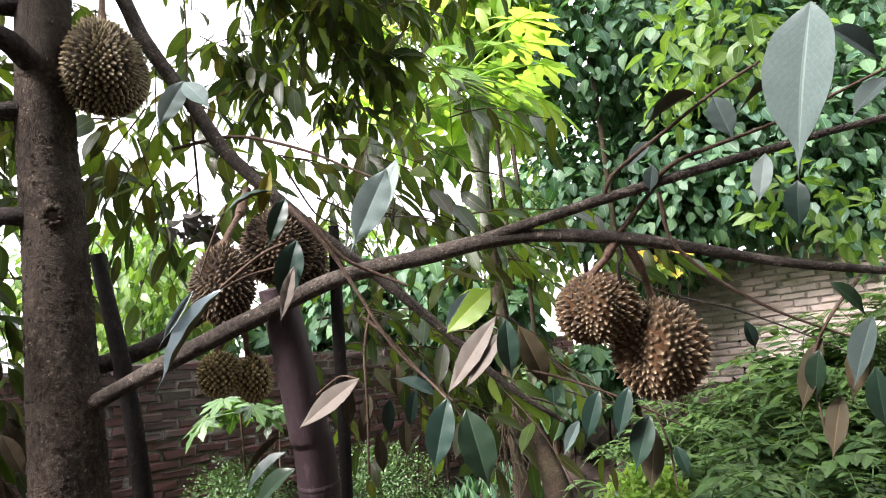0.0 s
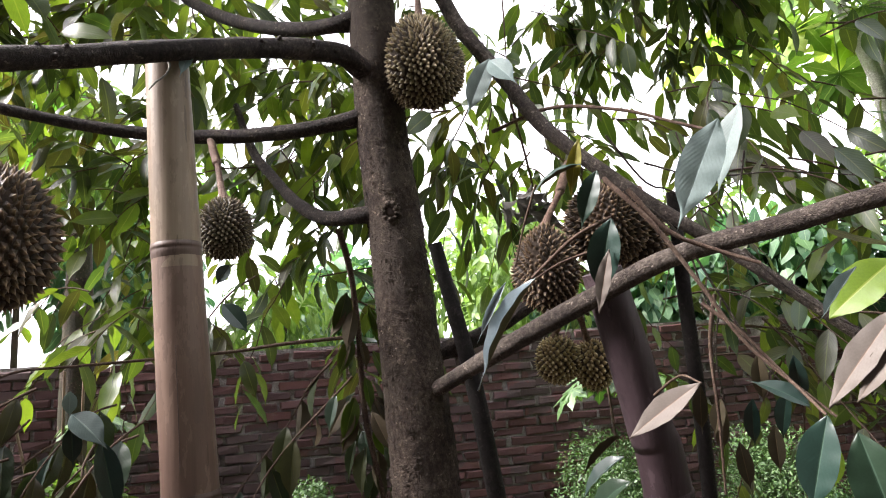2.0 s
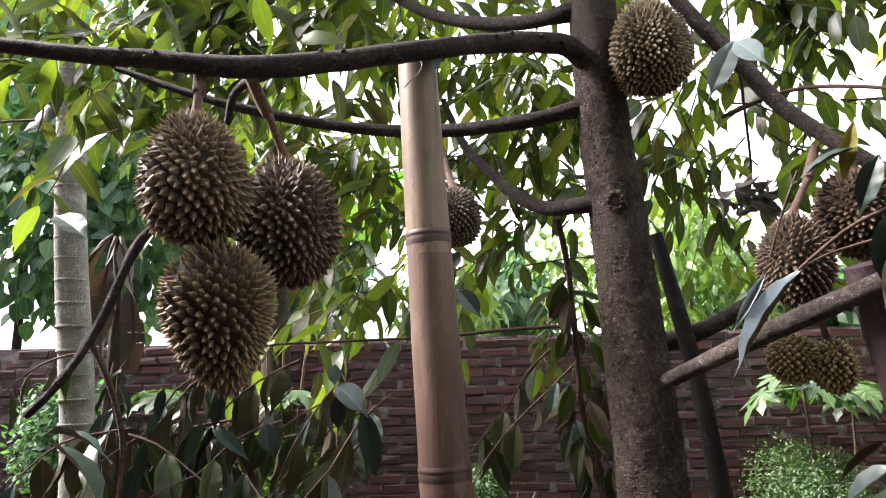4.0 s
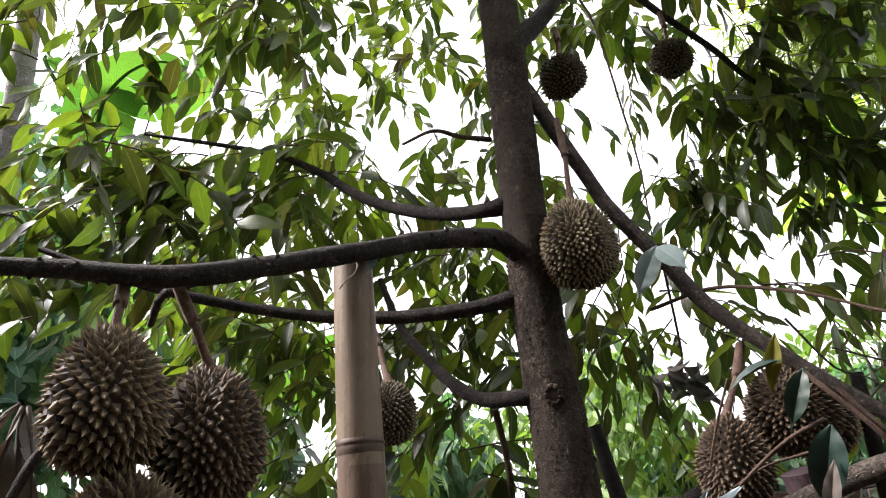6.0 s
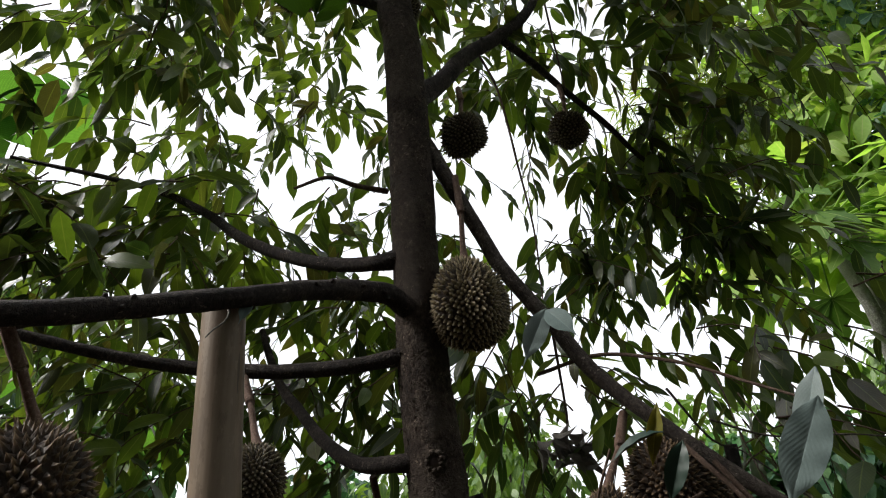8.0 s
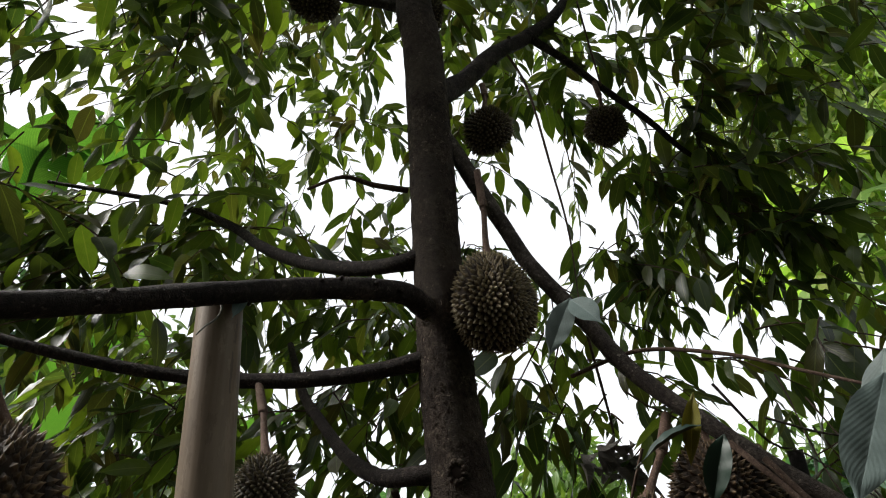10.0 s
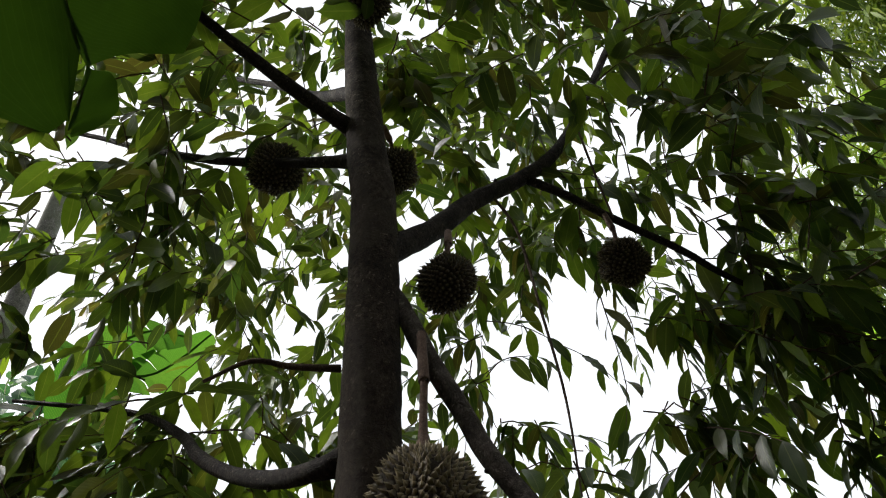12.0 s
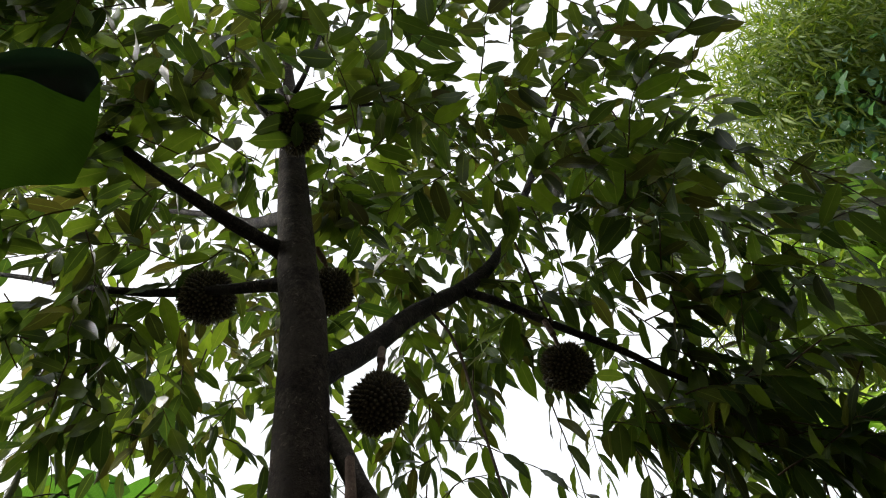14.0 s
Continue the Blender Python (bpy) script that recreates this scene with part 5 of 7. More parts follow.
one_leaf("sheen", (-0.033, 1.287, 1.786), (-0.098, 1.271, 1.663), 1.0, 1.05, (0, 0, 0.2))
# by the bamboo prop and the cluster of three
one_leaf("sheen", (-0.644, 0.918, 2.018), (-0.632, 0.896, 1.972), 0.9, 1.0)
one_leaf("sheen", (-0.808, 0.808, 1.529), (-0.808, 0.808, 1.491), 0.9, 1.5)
one_leaf("pale", (-0.806, 0.810, 1.497), (-0.748, 0.840, 1.453), 0.8, 1.3)
one_leaf("green", (-0.776, 0.840, 1.458), (-0.757, 0.860, 1.343), 0.9, 0.8)
one_leaf("green", (-0.805, 0.810, 1.480), (-0.803, 0.813, 1.421), 0.8, 1.2)
one_leaf("pale", (-0.836, 0.708, 1.442), (-0.831, 0.713, 1.393), 0.9, 1.6)
one_leaf("green", (-0.834, 0.638, 1.499), (-0.841, 0.631, 1.427), 0.6, 0.7)
one_leaf("green", (-0.842, 0.631, 1.439), (-0.797, 0.677, 1.396), 0.6, 0.8)
one_leaf("green", (-0.901, 0.570, 1.500), (-0.910, 0.561, 1.447), 0.6, 0.8)
one_leaf("green", (-0.921, 0.550, 1.423), (-0.930, 0.541, 1.348), 0.6, 0.7)
one_leaf("pale", (-0.834, 1.067, 1.731), (-0.852, 1.049, 1.695), 0.9, 1.5)
one_leaf("green", (-0.796, 1.035, 1.656), (-0.763, 1.068, 1.602), 0.8, 1.3)
one_leaf("green", (-0.775, 0.412, 1.725), (-0.714, 0.446, 1.695), 0.8, 1.3)
one_leaf("green", (-0.627, 0.421, 1.454), (-0.561, 0.489, 1.406), -0.2, 1.2)
one_leaf("green", (-0.767, 0.421, 1.455), (-0.697, 0.493, 1.454), -0.2, 0.8)
one_leaf("green", (-0.344, 1.496, 1.391), (-0.403, 1.436, 1.333), -0.2, 1.0)


# ---- the crown ----
def crown(name, clusters, seed, mat="leaf", **kw):
    tw, lf = foliage(clusters, seed, centre=(-0.72, 1.34, 2.4), **kw)
    a = at_tree(new("twig_growth", tw.mesh("twig_growth", [M["twig"]])))
    tagged(a, kind="stuff")
    if isinstance(lf, list):                                    # near leaves, each on its own
        rs = np.random.RandomState(seed)
        for root, way, face, ln in lf:
            ob = new("leaf", LEAF_KINDS["lit" if rs.rand() < 0.6 else "green"][rs.randint(4)])
            x = unit(way)
            y = unit(np.cross(face, x))
            z = np.cross(x, y)
            m = Matrix.Identity(4)
            for r in range(3):
                m[r][0], m[r][1], m[r][2], m[r][3] = x[r] * ln, y[r] * ln, z[r] * ln, root[r]
            at_tree(ob).matrix_basis = m
        return
    b = at_tree(new("foliage", lf.mesh("foliage", [M[mat]])))
    tagged(b, "drooping olive and bronze leaves", kind="stuff")


LEAF_KINDS["lit"] = [leaf_mesh("leaf_near", "leaf_near", 50 + k, DRIP, 0.25, 0.12 + 0.07 * k, 0.34) for k in range(4)]
OPENINGS += [((-1.209, 0.885, 2.615), (-4.026, 1.027, 4.657), 0.07, 0.26), ((0.012, 1.648, 2.424), (-0.517, 5.495, 5.005), 0.12, 0.7), ((-1.198, 0.708, 2.582), (-3.493, 1.166, 4.204), 0.11, 0.32), ((0.028, 1.689, 2.290), (-0.422, 5.586, 4.421), 0.1, 0.55), ((-0.688, 1.683, 1.978), (-2.132, 3.765, 2.594), 0.06, 0.2), ((-0.097, 1.966, 2.501), (-0.742, 5.540, 4.584), 0.07, 0.35), ((-0.724, 1.730, 1.803), (-2.260, 3.873, 2.274), 0.08, 0.26), ((0.145, 1.855, 1.777), (-0.046, 4.329, 2.269), 0.06, 0.16),
             ((-0.398, 1.515, 2.070), (-1.688, 3.763, 3.225), 0.16, 0.5), ((-0.638, 1.760, 2.144), (-2.029, 3.952, 3.184), 0.12, 0.35), ((-0.633, 1.479, 2.359), (-1.985, 3.222, 3.610), 0.11, 0.30)]
OPENINGS += [((-0.945, 1.215, 2.485), (-2.631, 2.387, 3.800), 0.05, 0.14), ((-0.462, 1.794, 2.174), (-1.530, 4.061, 3.116), 0.06, 0.2), ((-0.608, 1.721, 2.515), (-2.019, 3.042, 3.977), 0.08, 0.25),
             ((-0.047, 1.992, 3.056), (-0.399, 3.912, 5.664), 0.10, 0.30), ((-1.237, 1.021, 2.154), (-3.389, 1.886, 3.104), 0.08, 0.22), ((-0.835, 1.299, 2.582), (-2.681, 1.811, 4.173), 0.06, 0.2)]
OPENINGS += [((0.039, 1.452, 2.181), (-0.31, 4.087, 3.675), 0.08, 0.31), ((0.022, 1.518, 2.037), (-0.371, 4.33, 3.15), 0.07, 0.25), ((-0.754, 0.673, 2.267), (-3.206, 1.242, 3.989), 0.06, 0.22),
             ((-0.623, 0.853, 2.351), (-2.725, 1.9, 4.296), 0.04, 0.14), ((-0.625, 1.015, 2.234), (-2.734, 2.492, 3.869), 0.04, 0.14), ((-0.401, 1.245, 2.231), (-1.917, 3.332, 3.859), 0.04, 0.16),
             ((-0.869, 0.869, 2.365), (-3.343, 0.997, 4.143), 0.07, 0.25), ((-0.817, 0.985, 2.417), (-3.316, 0.87, 4.162), 0.05, 0.20), ((-0.583, 1.528, 2.33), (-2.3, 3.402, 4.016), 0.05, 0.18),
             ((0.142, 1.759, 2.647), (0.186, 3.696, 5.003), 0.08, 0.29), ((-0.196, 1.324, 1.933), (-1.403, 3.856, 3.132), 0.05, 0.18), ((-0.356, 1.371, 1.918), (-1.822, 3.829, 2.974), 0.04, 0.16)]
OPENINGS += [((0.052, 1.465, 2.159), (-0.262, 4.137, 3.597), 0.11, 0.40), ((0.028, 1.52, 2.035), (-0.348, 4.337, 3.143), 0.10, 0.38)]
OPENINGS += [((-0.291, 1.273, 1.933), (-1.749, 3.669, 3.131), 0.06, 0.22), ((-0.188, 1.344, 1.898), (-1.372, 3.928, 3.005), 0.06, 0.22)]
OPENINGS += [((-0.755, 1.237, 2.458), (-3.056, 1.949, 4.33), 0.05, 0.18)]
OPENINGS += [((-0.592, 1.043, 2.297), (-2.133, 2.262, 3.674), 0.06, 0.19), ((-0.683, 0.971, 2.246), (-2.407, 2.047, 3.523), 0.05, 0.15), ((-0.756, 0.720, 2.303), (-2.626, 1.295, 3.694), 0.05, 0.16), ((-0.685, 1.032, 2.186), (-2.413, 2.231, 3.342), 0.045, 0.13), ((-0.489, 0.995, 2.431), (-1.826, 2.119, 4.077), 0.05, 0.15), ((-0.301, 1.294, 2.003), (-1.420, 3.142, 3.048), 0.06, 0.16), ((-0.278, 1.340, 1.940), (-1.352, 3.280, 2.858), 0.05, 0.14)]
LEAF = dict(ratio=0.33, leaf_len=0.122, per=(7, 12), hang=0.6, keep=0.8, outline=BLADE)
crown("behind", [((-1.387, 1.646, 2.223), 0.33, 26), ((-1.825, 1.342, 2.185), 0.33, 26), ((-1.172, 1.508, 1.818), 0.25, 12), ((-1.592, 1.151, 1.874), 0.26, 16),
                 ((-0.889, 1.869, 2.060), 0.17, 7), ((-0.835, 1.709, 2.180), 0.13, 7), ((-1.308, 2.441, 1.931), 0.3, 5)], 61, **LEAF)
crown("left", [((-1.617, 0.696, 2.999), 0.38, 26), ((-1.699, 1.042, 3.288), 0.38, 22), ((-1.526, 0.647, 2.562), 0.28, 15), ((-1.613, 0.986, 2.611), 0.28, 16), ((-1.580, 1.449, 3.450), 0.4, 22),
               ((-1.389, 1.144, 2.652), 0.2, 8), ((-1.830, 1.193, 2.284), 0.33, 16), ((-1.333, 1.558, 2.169), 0.28, 12), ((-1.651, 0.375, 2.643), 0.4, 22), ((-1.557, 1.758, 3.392), 0.35, 16),
               ((-1.392, 1.355, 2.586), 0.2, 6), ((-1.298, 1.594, 2.722), 0.15, 5), ((-1.343, 1.405, 2.764), 0.22, 10), ((-1.477, 1.697, 2.529), 0.2, 8)], 62, **LEAF)
crown("right", [((-0.743, 2.161, 2.707), 0.25, 12), ((-0.514, 2.395, 2.783), 0.26, 11), ((-0.348, 2.349, 2.422), 0.16, 4), ((-0.376, 2.821, 3.500), 0.33, 10),
                ((-0.630, 1.776, 2.043), 0.14, 6), ((-0.383, 2.100, 2.054), 0.16, 6), ((-1.182, 2.142, 3.602), 0.3, 13), ((-0.627, 2.137, 2.164), 0.2, 10), ((-0.829, 1.962, 2.511), 0.12, 6), ((-0.621, 2.216, 2.369), 0.15, 8), ((-0.710, 2.104, 2.612), 0.17, 10), ((-0.644, 2.484, 2.610), 0.2, 6), ((-1.160, 2.185, 2.777), 0.15, 5), ((-0.833, 2.316, 2.720), 0.2, 8), ((-0.704, 2.469, 2.576), 0.24, 7), ((-0.478, 2.491, 2.622), 0.25, 3), ((-1.184, 2.303, 3.019), 0.15, 4), ((-0.597, 2.483, 2.355), 0.2, 5)], 63, **LEAF)
crown("top", [((-0.585, 0.651, 3.610), 0.28, 22), ((-0.640, 0.402, 3.934), 0.3, 20), ((-0.846, 0.983, 3.385), 0.30, 21), ((-0.638, 1.472, 3.582), 0.32, 22), ((-1.276, 1.019, 3.202), 0.28, 19), ((-0.371, 1.876, 3.422), 0.30, 22), ((-0.357, 2.135, 3.193), 0.28, 14),
              ((-0.517, 2.340, 2.896), 0.27, 11), ((-1.147, 0.799, 3.368), 0.3, 21), ((-0.439, 1.399, 3.962), 0.4, 27), ((-0.706, 0.870, 3.935), 0.4, 29), ((-0.086, 1.957, 3.902), 0.36, 22)] + [
              ((-0.946, 1.767, 3.652), 0.3, 15), ((-0.201, 2.518, 2.984), 0.28, 5), ((-1.464, 0.882, 3.041), 0.25, 14), ((-1.477, 1.747, 4.231), 0.5, 29), ((-1.331, 1.158, 4.813), 0.6, 43),
              ((-0.711, 2.071, 4.736), 0.6, 43), ((-1.870, 1.383, 3.698), 0.35, 17), ((-0.966, 1.886, 3.224), 0.22, 6), ((-1.526, 0.390, 4.807), 0.6, 37),
              ((-0.269, 1.231, 4.613), 0.5, 31), ((-0.687, 0.452, 4.737), 0.5, 31), ((-0.969, 2.169, 3.340), 0.18, 6), ((-1.350, 2.038, 3.440), 0.2, 6)], 64, ratio=0.33, leaf_len=0.128, per=(7, 12), hang=0.7, keep=0.72, outline=BLADE)
crown("far", [((-2.052, 1.855, 3.592), 0.5, 40), ((-2.332, 1.280, 3.508), 0.5, 30), ((-1.941, 2.151, 2.867), 0.35, 16), ((-1.073, 2.738, 3.388), 0.35, 14), ((-1.426, 3.142, 3.273), 0.3, 12), ((-1.643, 2.782, 3.011), 0.25, 7),
             ((-2.434, 1.356, 2.658), 0.35, 22), ((-2.143, 1.036, 2.544), 0.28, 16), ((-2.406, 1.780, 3.632), 0.35, 14), ((-2.604, 1.197, 4.121), 0.5, 34), ((-2.076, 1.536, 4.494), 0.4, 26), ((-1.395, 2.497, 4.428), 0.5, 34),
             ((-1.227, 1.978, 4.990), 0.5, 34), ((-1.805, 0.900, 5.162), 0.5, 34), ((-0.629, 2.642, 4.769), 0.5, 30), ((-1.041, 1.239, 5.416), 0.6, 40)], 60, ratio=0.33, leaf_len=0.118, keep=0.9, per=(8, 12), hang=0.6, outline=BLADE)
crown("outer", [((-1.512, 0.427, 3.710), 0.24, 12), ((-1.836, 0.422, 3.410), 0.2, 6), ((-0.503, 2.883, 3.934), 0.3, 12), ((-0.959, 2.916, 2.901), 0.25, 8)], 58, ratio=0.33, leaf_len=0.115, per=(8, 13), keep=1.0, gaps=False, outline=BLADE)
crown("lower", [((-0.296, 2.389, 3.644), 0.24, 16), ((-0.24, 2.552, 3.383), 0.24, 7), ((-0.37, 2.326, 3.917), 0.2, 10), ((-0.415, 2.526, 3.215), 0.2, 5),
                ((-0.642, 2.418, 2.67), 0.22, 9), ((-0.548, 2.556, 2.479), 0.22, 4), ((-1.066, 2.496, 2.793), 0.14, 8), ((-0.751, 2.443, 2.937), 0.18, 10),
                ((-0.494, 2.752, 2.813), 0.2, 3), ((-0.727, 1.983, 3.238), 0.16, 6), ((-1.623, 0.848, 2.567), 0.2, 12), ((-1.785, 1.418, 2.726), 0.16, 8),
                ((-0.502, 2.201, 3.089), 0.1, 7), ((-0.594, 2.332, 2.733), 0.2, 4), ((-0.919, 2.275, 2.709), 0.12, 5), ((-0.423, 2.491, 2.799), 0.22, 3), ((-1.084, 1.333, 3.568), 0.2, 8), ((-1.171, 1.577, 3.443), 0.16, 5), ((-0.377, 2.289, 3.286), 0.2, 5), ((-0.220, 2.443, 3.165), 0.22, 7), ((-1.204, 1.995, 2.253), 0.12, 5), ((-0.951, 2.119, 2.442), 0.1, 4),
                ((-0.844, 2.258, 2.946), 0.1, 6), ((-0.703, 2.316, 2.985), 0.12, 6), ((-0.914, 2.343, 2.781), 0.12, 6), ((-0.897, 2.442, 2.653), 0.12, 5), ((-1.380, 2.053, 3.126), 0.12, 7), ((-1.457, 2.167, 2.932), 0.12, 6), ((-1.308, 1.934, 3.282), 0.1, 4)], 57, **dict(LEAF, gaps=False, hang=0.9))
# Unseen leaves above the path, added to block light from overhead.
crown("overhead", [((0.1, 0.7, 4.6), 0.6, 30), ((-0.5, 0.4, 5.0), 0.6, 30), ((0.6, 1.4, 4.6), 0.6, 30), ((0.5, 0.2, 4.2), 0.5, 18)], 67, **dict(LEAF, keep=0.4))
crown("middle", [((-0.251, 2.142, 1.975), 0.22, 13), ((-0.059, 2.128, 1.732), 0.22, 10), ((-0.392, 2.295, 2.659), 0.26, 7), ((-0.029, 2.055, 1.601), 0.2, 9), ((-0.268, 1.896, 1.594), 0.18, 9),
                 ((-0.083, 2.056, 2.088), 0.14, 4), ((-0.875, 1.997, 1.959), 0.2, 4), ((-1.003, 1.925, 2.183), 0.2, 4), ((0.171, 2.274, 1.801), 0.2, 8), ((-0.047, 1.862, 1.490), 0.14, 7), ((-0.478, 1.956, 1.561), 0.14, 5)], 65, keep=0.8, ratio=0.31, leaf_len=0.09, per=(7, 11), outline=BLADE)
crown("low", [((-1.024, 0.588, 1.471), 0.11, 8), ((-0.979, 0.776, 1.501), 0.13, 9), ((-0.976, 0.922, 1.456), 0.13, 8), ((-1.103, 0.507, 1.547), 0.1, 3), ((-0.859, 1.327, 1.508), 0.1, 7),
              ((-1.022, 0.875, 1.355), 0.14, 4)], 66, singles=True, ratio=0.34, leaf_len=0.098, hang=2.4, droop=0.8)
def sprig():
    """Drooping leaves, some fresh green, on the bare shoot beside the trunk."""
    rs = np.random.RandomState(77)
    line = spline([(*p, 0.0) for p in [(-0.845, 1.342, 1.729), (-0.854, 1.361, 1.600), (-0.851, 1.364, 1.439), (-0.834, 1.382, 1.294), (-0.825, 1.391, 1.219)]], 0.01)[:, :3]
    for k in range(34):
        p = line[rs.randint(4, len(line) - 2)] + rs.normal(0, 0.006, 3)
        side = 1 if k % 2 else -1
        out = side * np.array([0.5, 0.6, 0.0]) * rs.uniform(0.4, 1.1) + rs.normal(0, 0.2, 3)
        root = p + out * 0.035
        tip = root + unit(out * 0.7 + np.array([0, 0, -1.1])) * rs.uniform(0.065, 0.105)
        one_leaf(("fresh", "fresh", "bronze", "lit", "lit")[rs.randint(5)], root, tip, rs.uniform(0.2, 1.0), rs.uniform(0.8, 1.1), tuple(rs.normal(0, 0.4, 3) + np.array([0, 0, 0.4])))


LEAF_KINDS["fresh"] = [leaf_mesh("leaf_fresh", "leaf_fresh", 70 + k, DRIP, 0.25, 0.12, 0.34) for k in range(2)]
sprig()
crown("low", [((-1.263, 0.486, 1.994), 0.15, 4), ((-1.628, 0.399, 2.327), 0.2, 8), ((-1.578, 0.736, 2.459), 0.22, 18), ((-1.484, 1.118, 2.504), 0.22, 16)], 69, **LEAF)


# ---- the rest of the garden ----
def floor_at(p):
    return (p[0], p[1], float(ground_height(p[0], p[1])) - 0.03)


def leaf_cloud(name, label, category, blobs, seed, mat, leaf, ratio, outline, hang=0.3, stems=(), stem_mat="twig", flat=1.0, kind=""):
    """A plant of stems and many small blades spread over lumps (centre, radius, count)."""
    rs = np.random.RandomState(seed)
    ob = thing(name, label, category, place=floor_at(blobs[0][0]), kind=kind)
    inv = Matrix.Translation(ob.location).inverted()
    lf = Build()
    for c, r, n in blobs:
        c = np.asarray(c, float)
        d = unit(rs.normal(0, 1, (n, 3)))
        pos = c + d * r * (rs.rand(n, 1) ** 0.4) * np.array([1, 1, flat])
        pos[:, 2] = np.maximum(pos[:, 2], ground_height(pos[:, 0], pos[:, 1]) + 0.03)
        way = d * 0.6 + rs.normal(0, 0.6, (n, 3)) + np.array([0, 0, -hang])
        face = d * 0.7 + np.array([0, 0, 0.8]) + rs.normal(0, 0.4, (n, 3))
        ln = leaf * rs.uniform(0.6, 1.3, n)
        leaves(lf, pos, way, face, ln, ln * ratio, outline, seed=seed)
    b = part("foliage", lf.mesh("foliage", [M[mat]]), ob)
    b.matrix_parent_inverse = inv
    tagged(b, kind="stuff")
    for k, s in enumerate(stems):
        bd = Build()
        tube(bd, s, 8, 0.08, 0.08, seed=seed + k)
        part("stem", bd.mesh("stem", [M[stem_mat]]), ob).matrix_parent_inverse = inv
    return ob


def shrub(centre, r, seed, n=1500, leaf=0.028, label="rounded light-green shrub with tiny leaves", mat="shrub"):
    rs = np.random.RandomState(seed)
    c = np.asarray(centre, float)
    blobs = [(c, r * 0.8, n)] + [(c + unit(rs.normal(0, 1, 3)) * r * 0.5, r * 0.45, n // 6) for _ in range(8)]
    g = floor_at(c)[2]
    stems = [[(c[0] + rs.normal(0, 0.03), c[1] + rs.normal(0, 0.03), g, 0.014), (c[0] + rs.normal(0, 0.06), c[1] + rs.normal(0, 0.06), g + (c[2] - g) * 0.6, 0.010),
              (*(c + rs.normal(0, r * 0.35, 3)), 0.004)] for _ in range(5)]
    return leaf_cloud("shrub", label, "shrub", blobs, seed, mat, leaf, 0.5, SMALL, 0.1, stems)


shrub((-2.030, 4.115, 0.665), 0.5, 71, 5200, 0.022)
shrub((-1.302, 4.731, 0.635), 0.5, 72, 5200, 0.022)
shrub((-3.207, 2.686, 0.769), 0.22, 73, 1000)
shrub((0.296, 3.699, 0.727), 0.26, 76, 1800, 0.04, "yellow-green feathery low plant", "yellowgreen")
shrub((-0.271, 6.143, 1.211), 0.4, 77, 1500, 0.05, "pale green weeds by the wall", "shrub")
shrub((-4.620, 0.586, 1.146), 0.4, 78, 1500, 0.05, "feathery blue-green weeds by the wall", "vine")
shrub((-3.742, 1.635, 0.911), 0.3, 79, 600, 0.06, "thin yellow-green weeds by the wall", "bright")


def thicket(label, blobs, seed, mat, leaf, ratio=0.75, outline=HEART, hang=0.9, stems=()):
    if not stems:
        stems = [[pt(floor_at(c), 0.03 * r), pt((c[0] + 0.05, c[1], 0.5 * c[2] + 0.5), 0.025 * r), pt((c[0], c[1] + 0.06, c[2]), 0.02 * r), pt((c[0] - 0.1, c[1], c[2] + 0.6 * r), 0.008 * r)] for c, r, _ in blobs[:4]]
    return leaf_cloud("thicket", label, "thicket", blobs, seed, mat, leaf, ratio, outline, hang, stems, "old_bark")


# low ferns and weeds
def fern(seed, label, mat, fronds=9, reach=0.5, leaflet=0.09):
    rs = np.random.RandomState(seed)
    ob = thing("fern", label, "fern", "ferns on the garden floor")
    for k in range(fronds):
        a = k * 2.4 + rs.normal(0, 0.3)
        out = np.array([math.cos(a), math.sin(a), 0])
        r = reach * rs.uniform(0.6, 1.15)
        h = r * rs.uniform(0.5, 1.1)
        pts = [(0, 0, 0), tuple(out * r * 0.35 + np.array([0, 0, h * 0.8])), tuple(out * r * 0.75 + np.array([0, 0, h])), tuple(out * r * 1.1 + np.array([0, 0, h * 0.75]))]
        bd = Build()
        p = tube(bd, [(*q, 0.004 - 0.0008 * i) for i, q in enumerate(pts)], 5, 0.04, cap=False)
        s = np.linspace(0.2, 1, 15)
        at = np.stack([np.interp(s, np.linspace(0, 1, len(p)), p[:, c]) for c in range(3)], -1)
        side = unit(np.cross(out, (0, 0, 1.0)))
        for sg in (-1, 1):
            ln = leaflet * np.sin(np.pi * np.clip(s * 0.85 + 0.12, 0, 1)) * rs.uniform(0.8, 1.2, 15)
            leaves(bd, at, sg * side + 0.5 * out + rs.normal(0, 0.15, (15, 3)), np.array([0, 0, 1.0]) + rs.normal(0, 0.25, (15, 3)), ln, ln * 0.42, SMALL, seed=seed + k)
        part("frond", bd.mesh("frond", [M[mat]]), ob)
    return ob


FERNS = [fern(1, "feathery green fern on the soil", "fern"), fern(2, "broad green weed on the soil", "fern", 7, 0.4, 0.13), fern(3, "low dark green fern on the soil", "fern", 11, 0.45, 0.07)]


def plant_ferns():
    rs = np.random.RandomState(33)
    first = [True, True, True]
    for k in range(58):
        f, u = rs.uniform(2.6, 5.2), rs.uniform(0.24, 0.75)
        x, y = np.array([0.26, 0.37]) + f * np.array([-0.23, 0.97]) + f * u * np.array([0.97, 0.23])
        s = rs.uniform(0.7, 1.5)
        m = Matrix.LocRotScale((x, y, float(ground_height(x, y)) - 0.01), Euler((0, 0, rs.rand() * 6.28)), None)
        j = k % 3
        if first[j]:
            FERNS[j].matrix_basis = m
            first[j] = False
        else:
            c = copy_thing(FERNS[j], m)
            c.scale = (s, s, s)


plant_ferns()


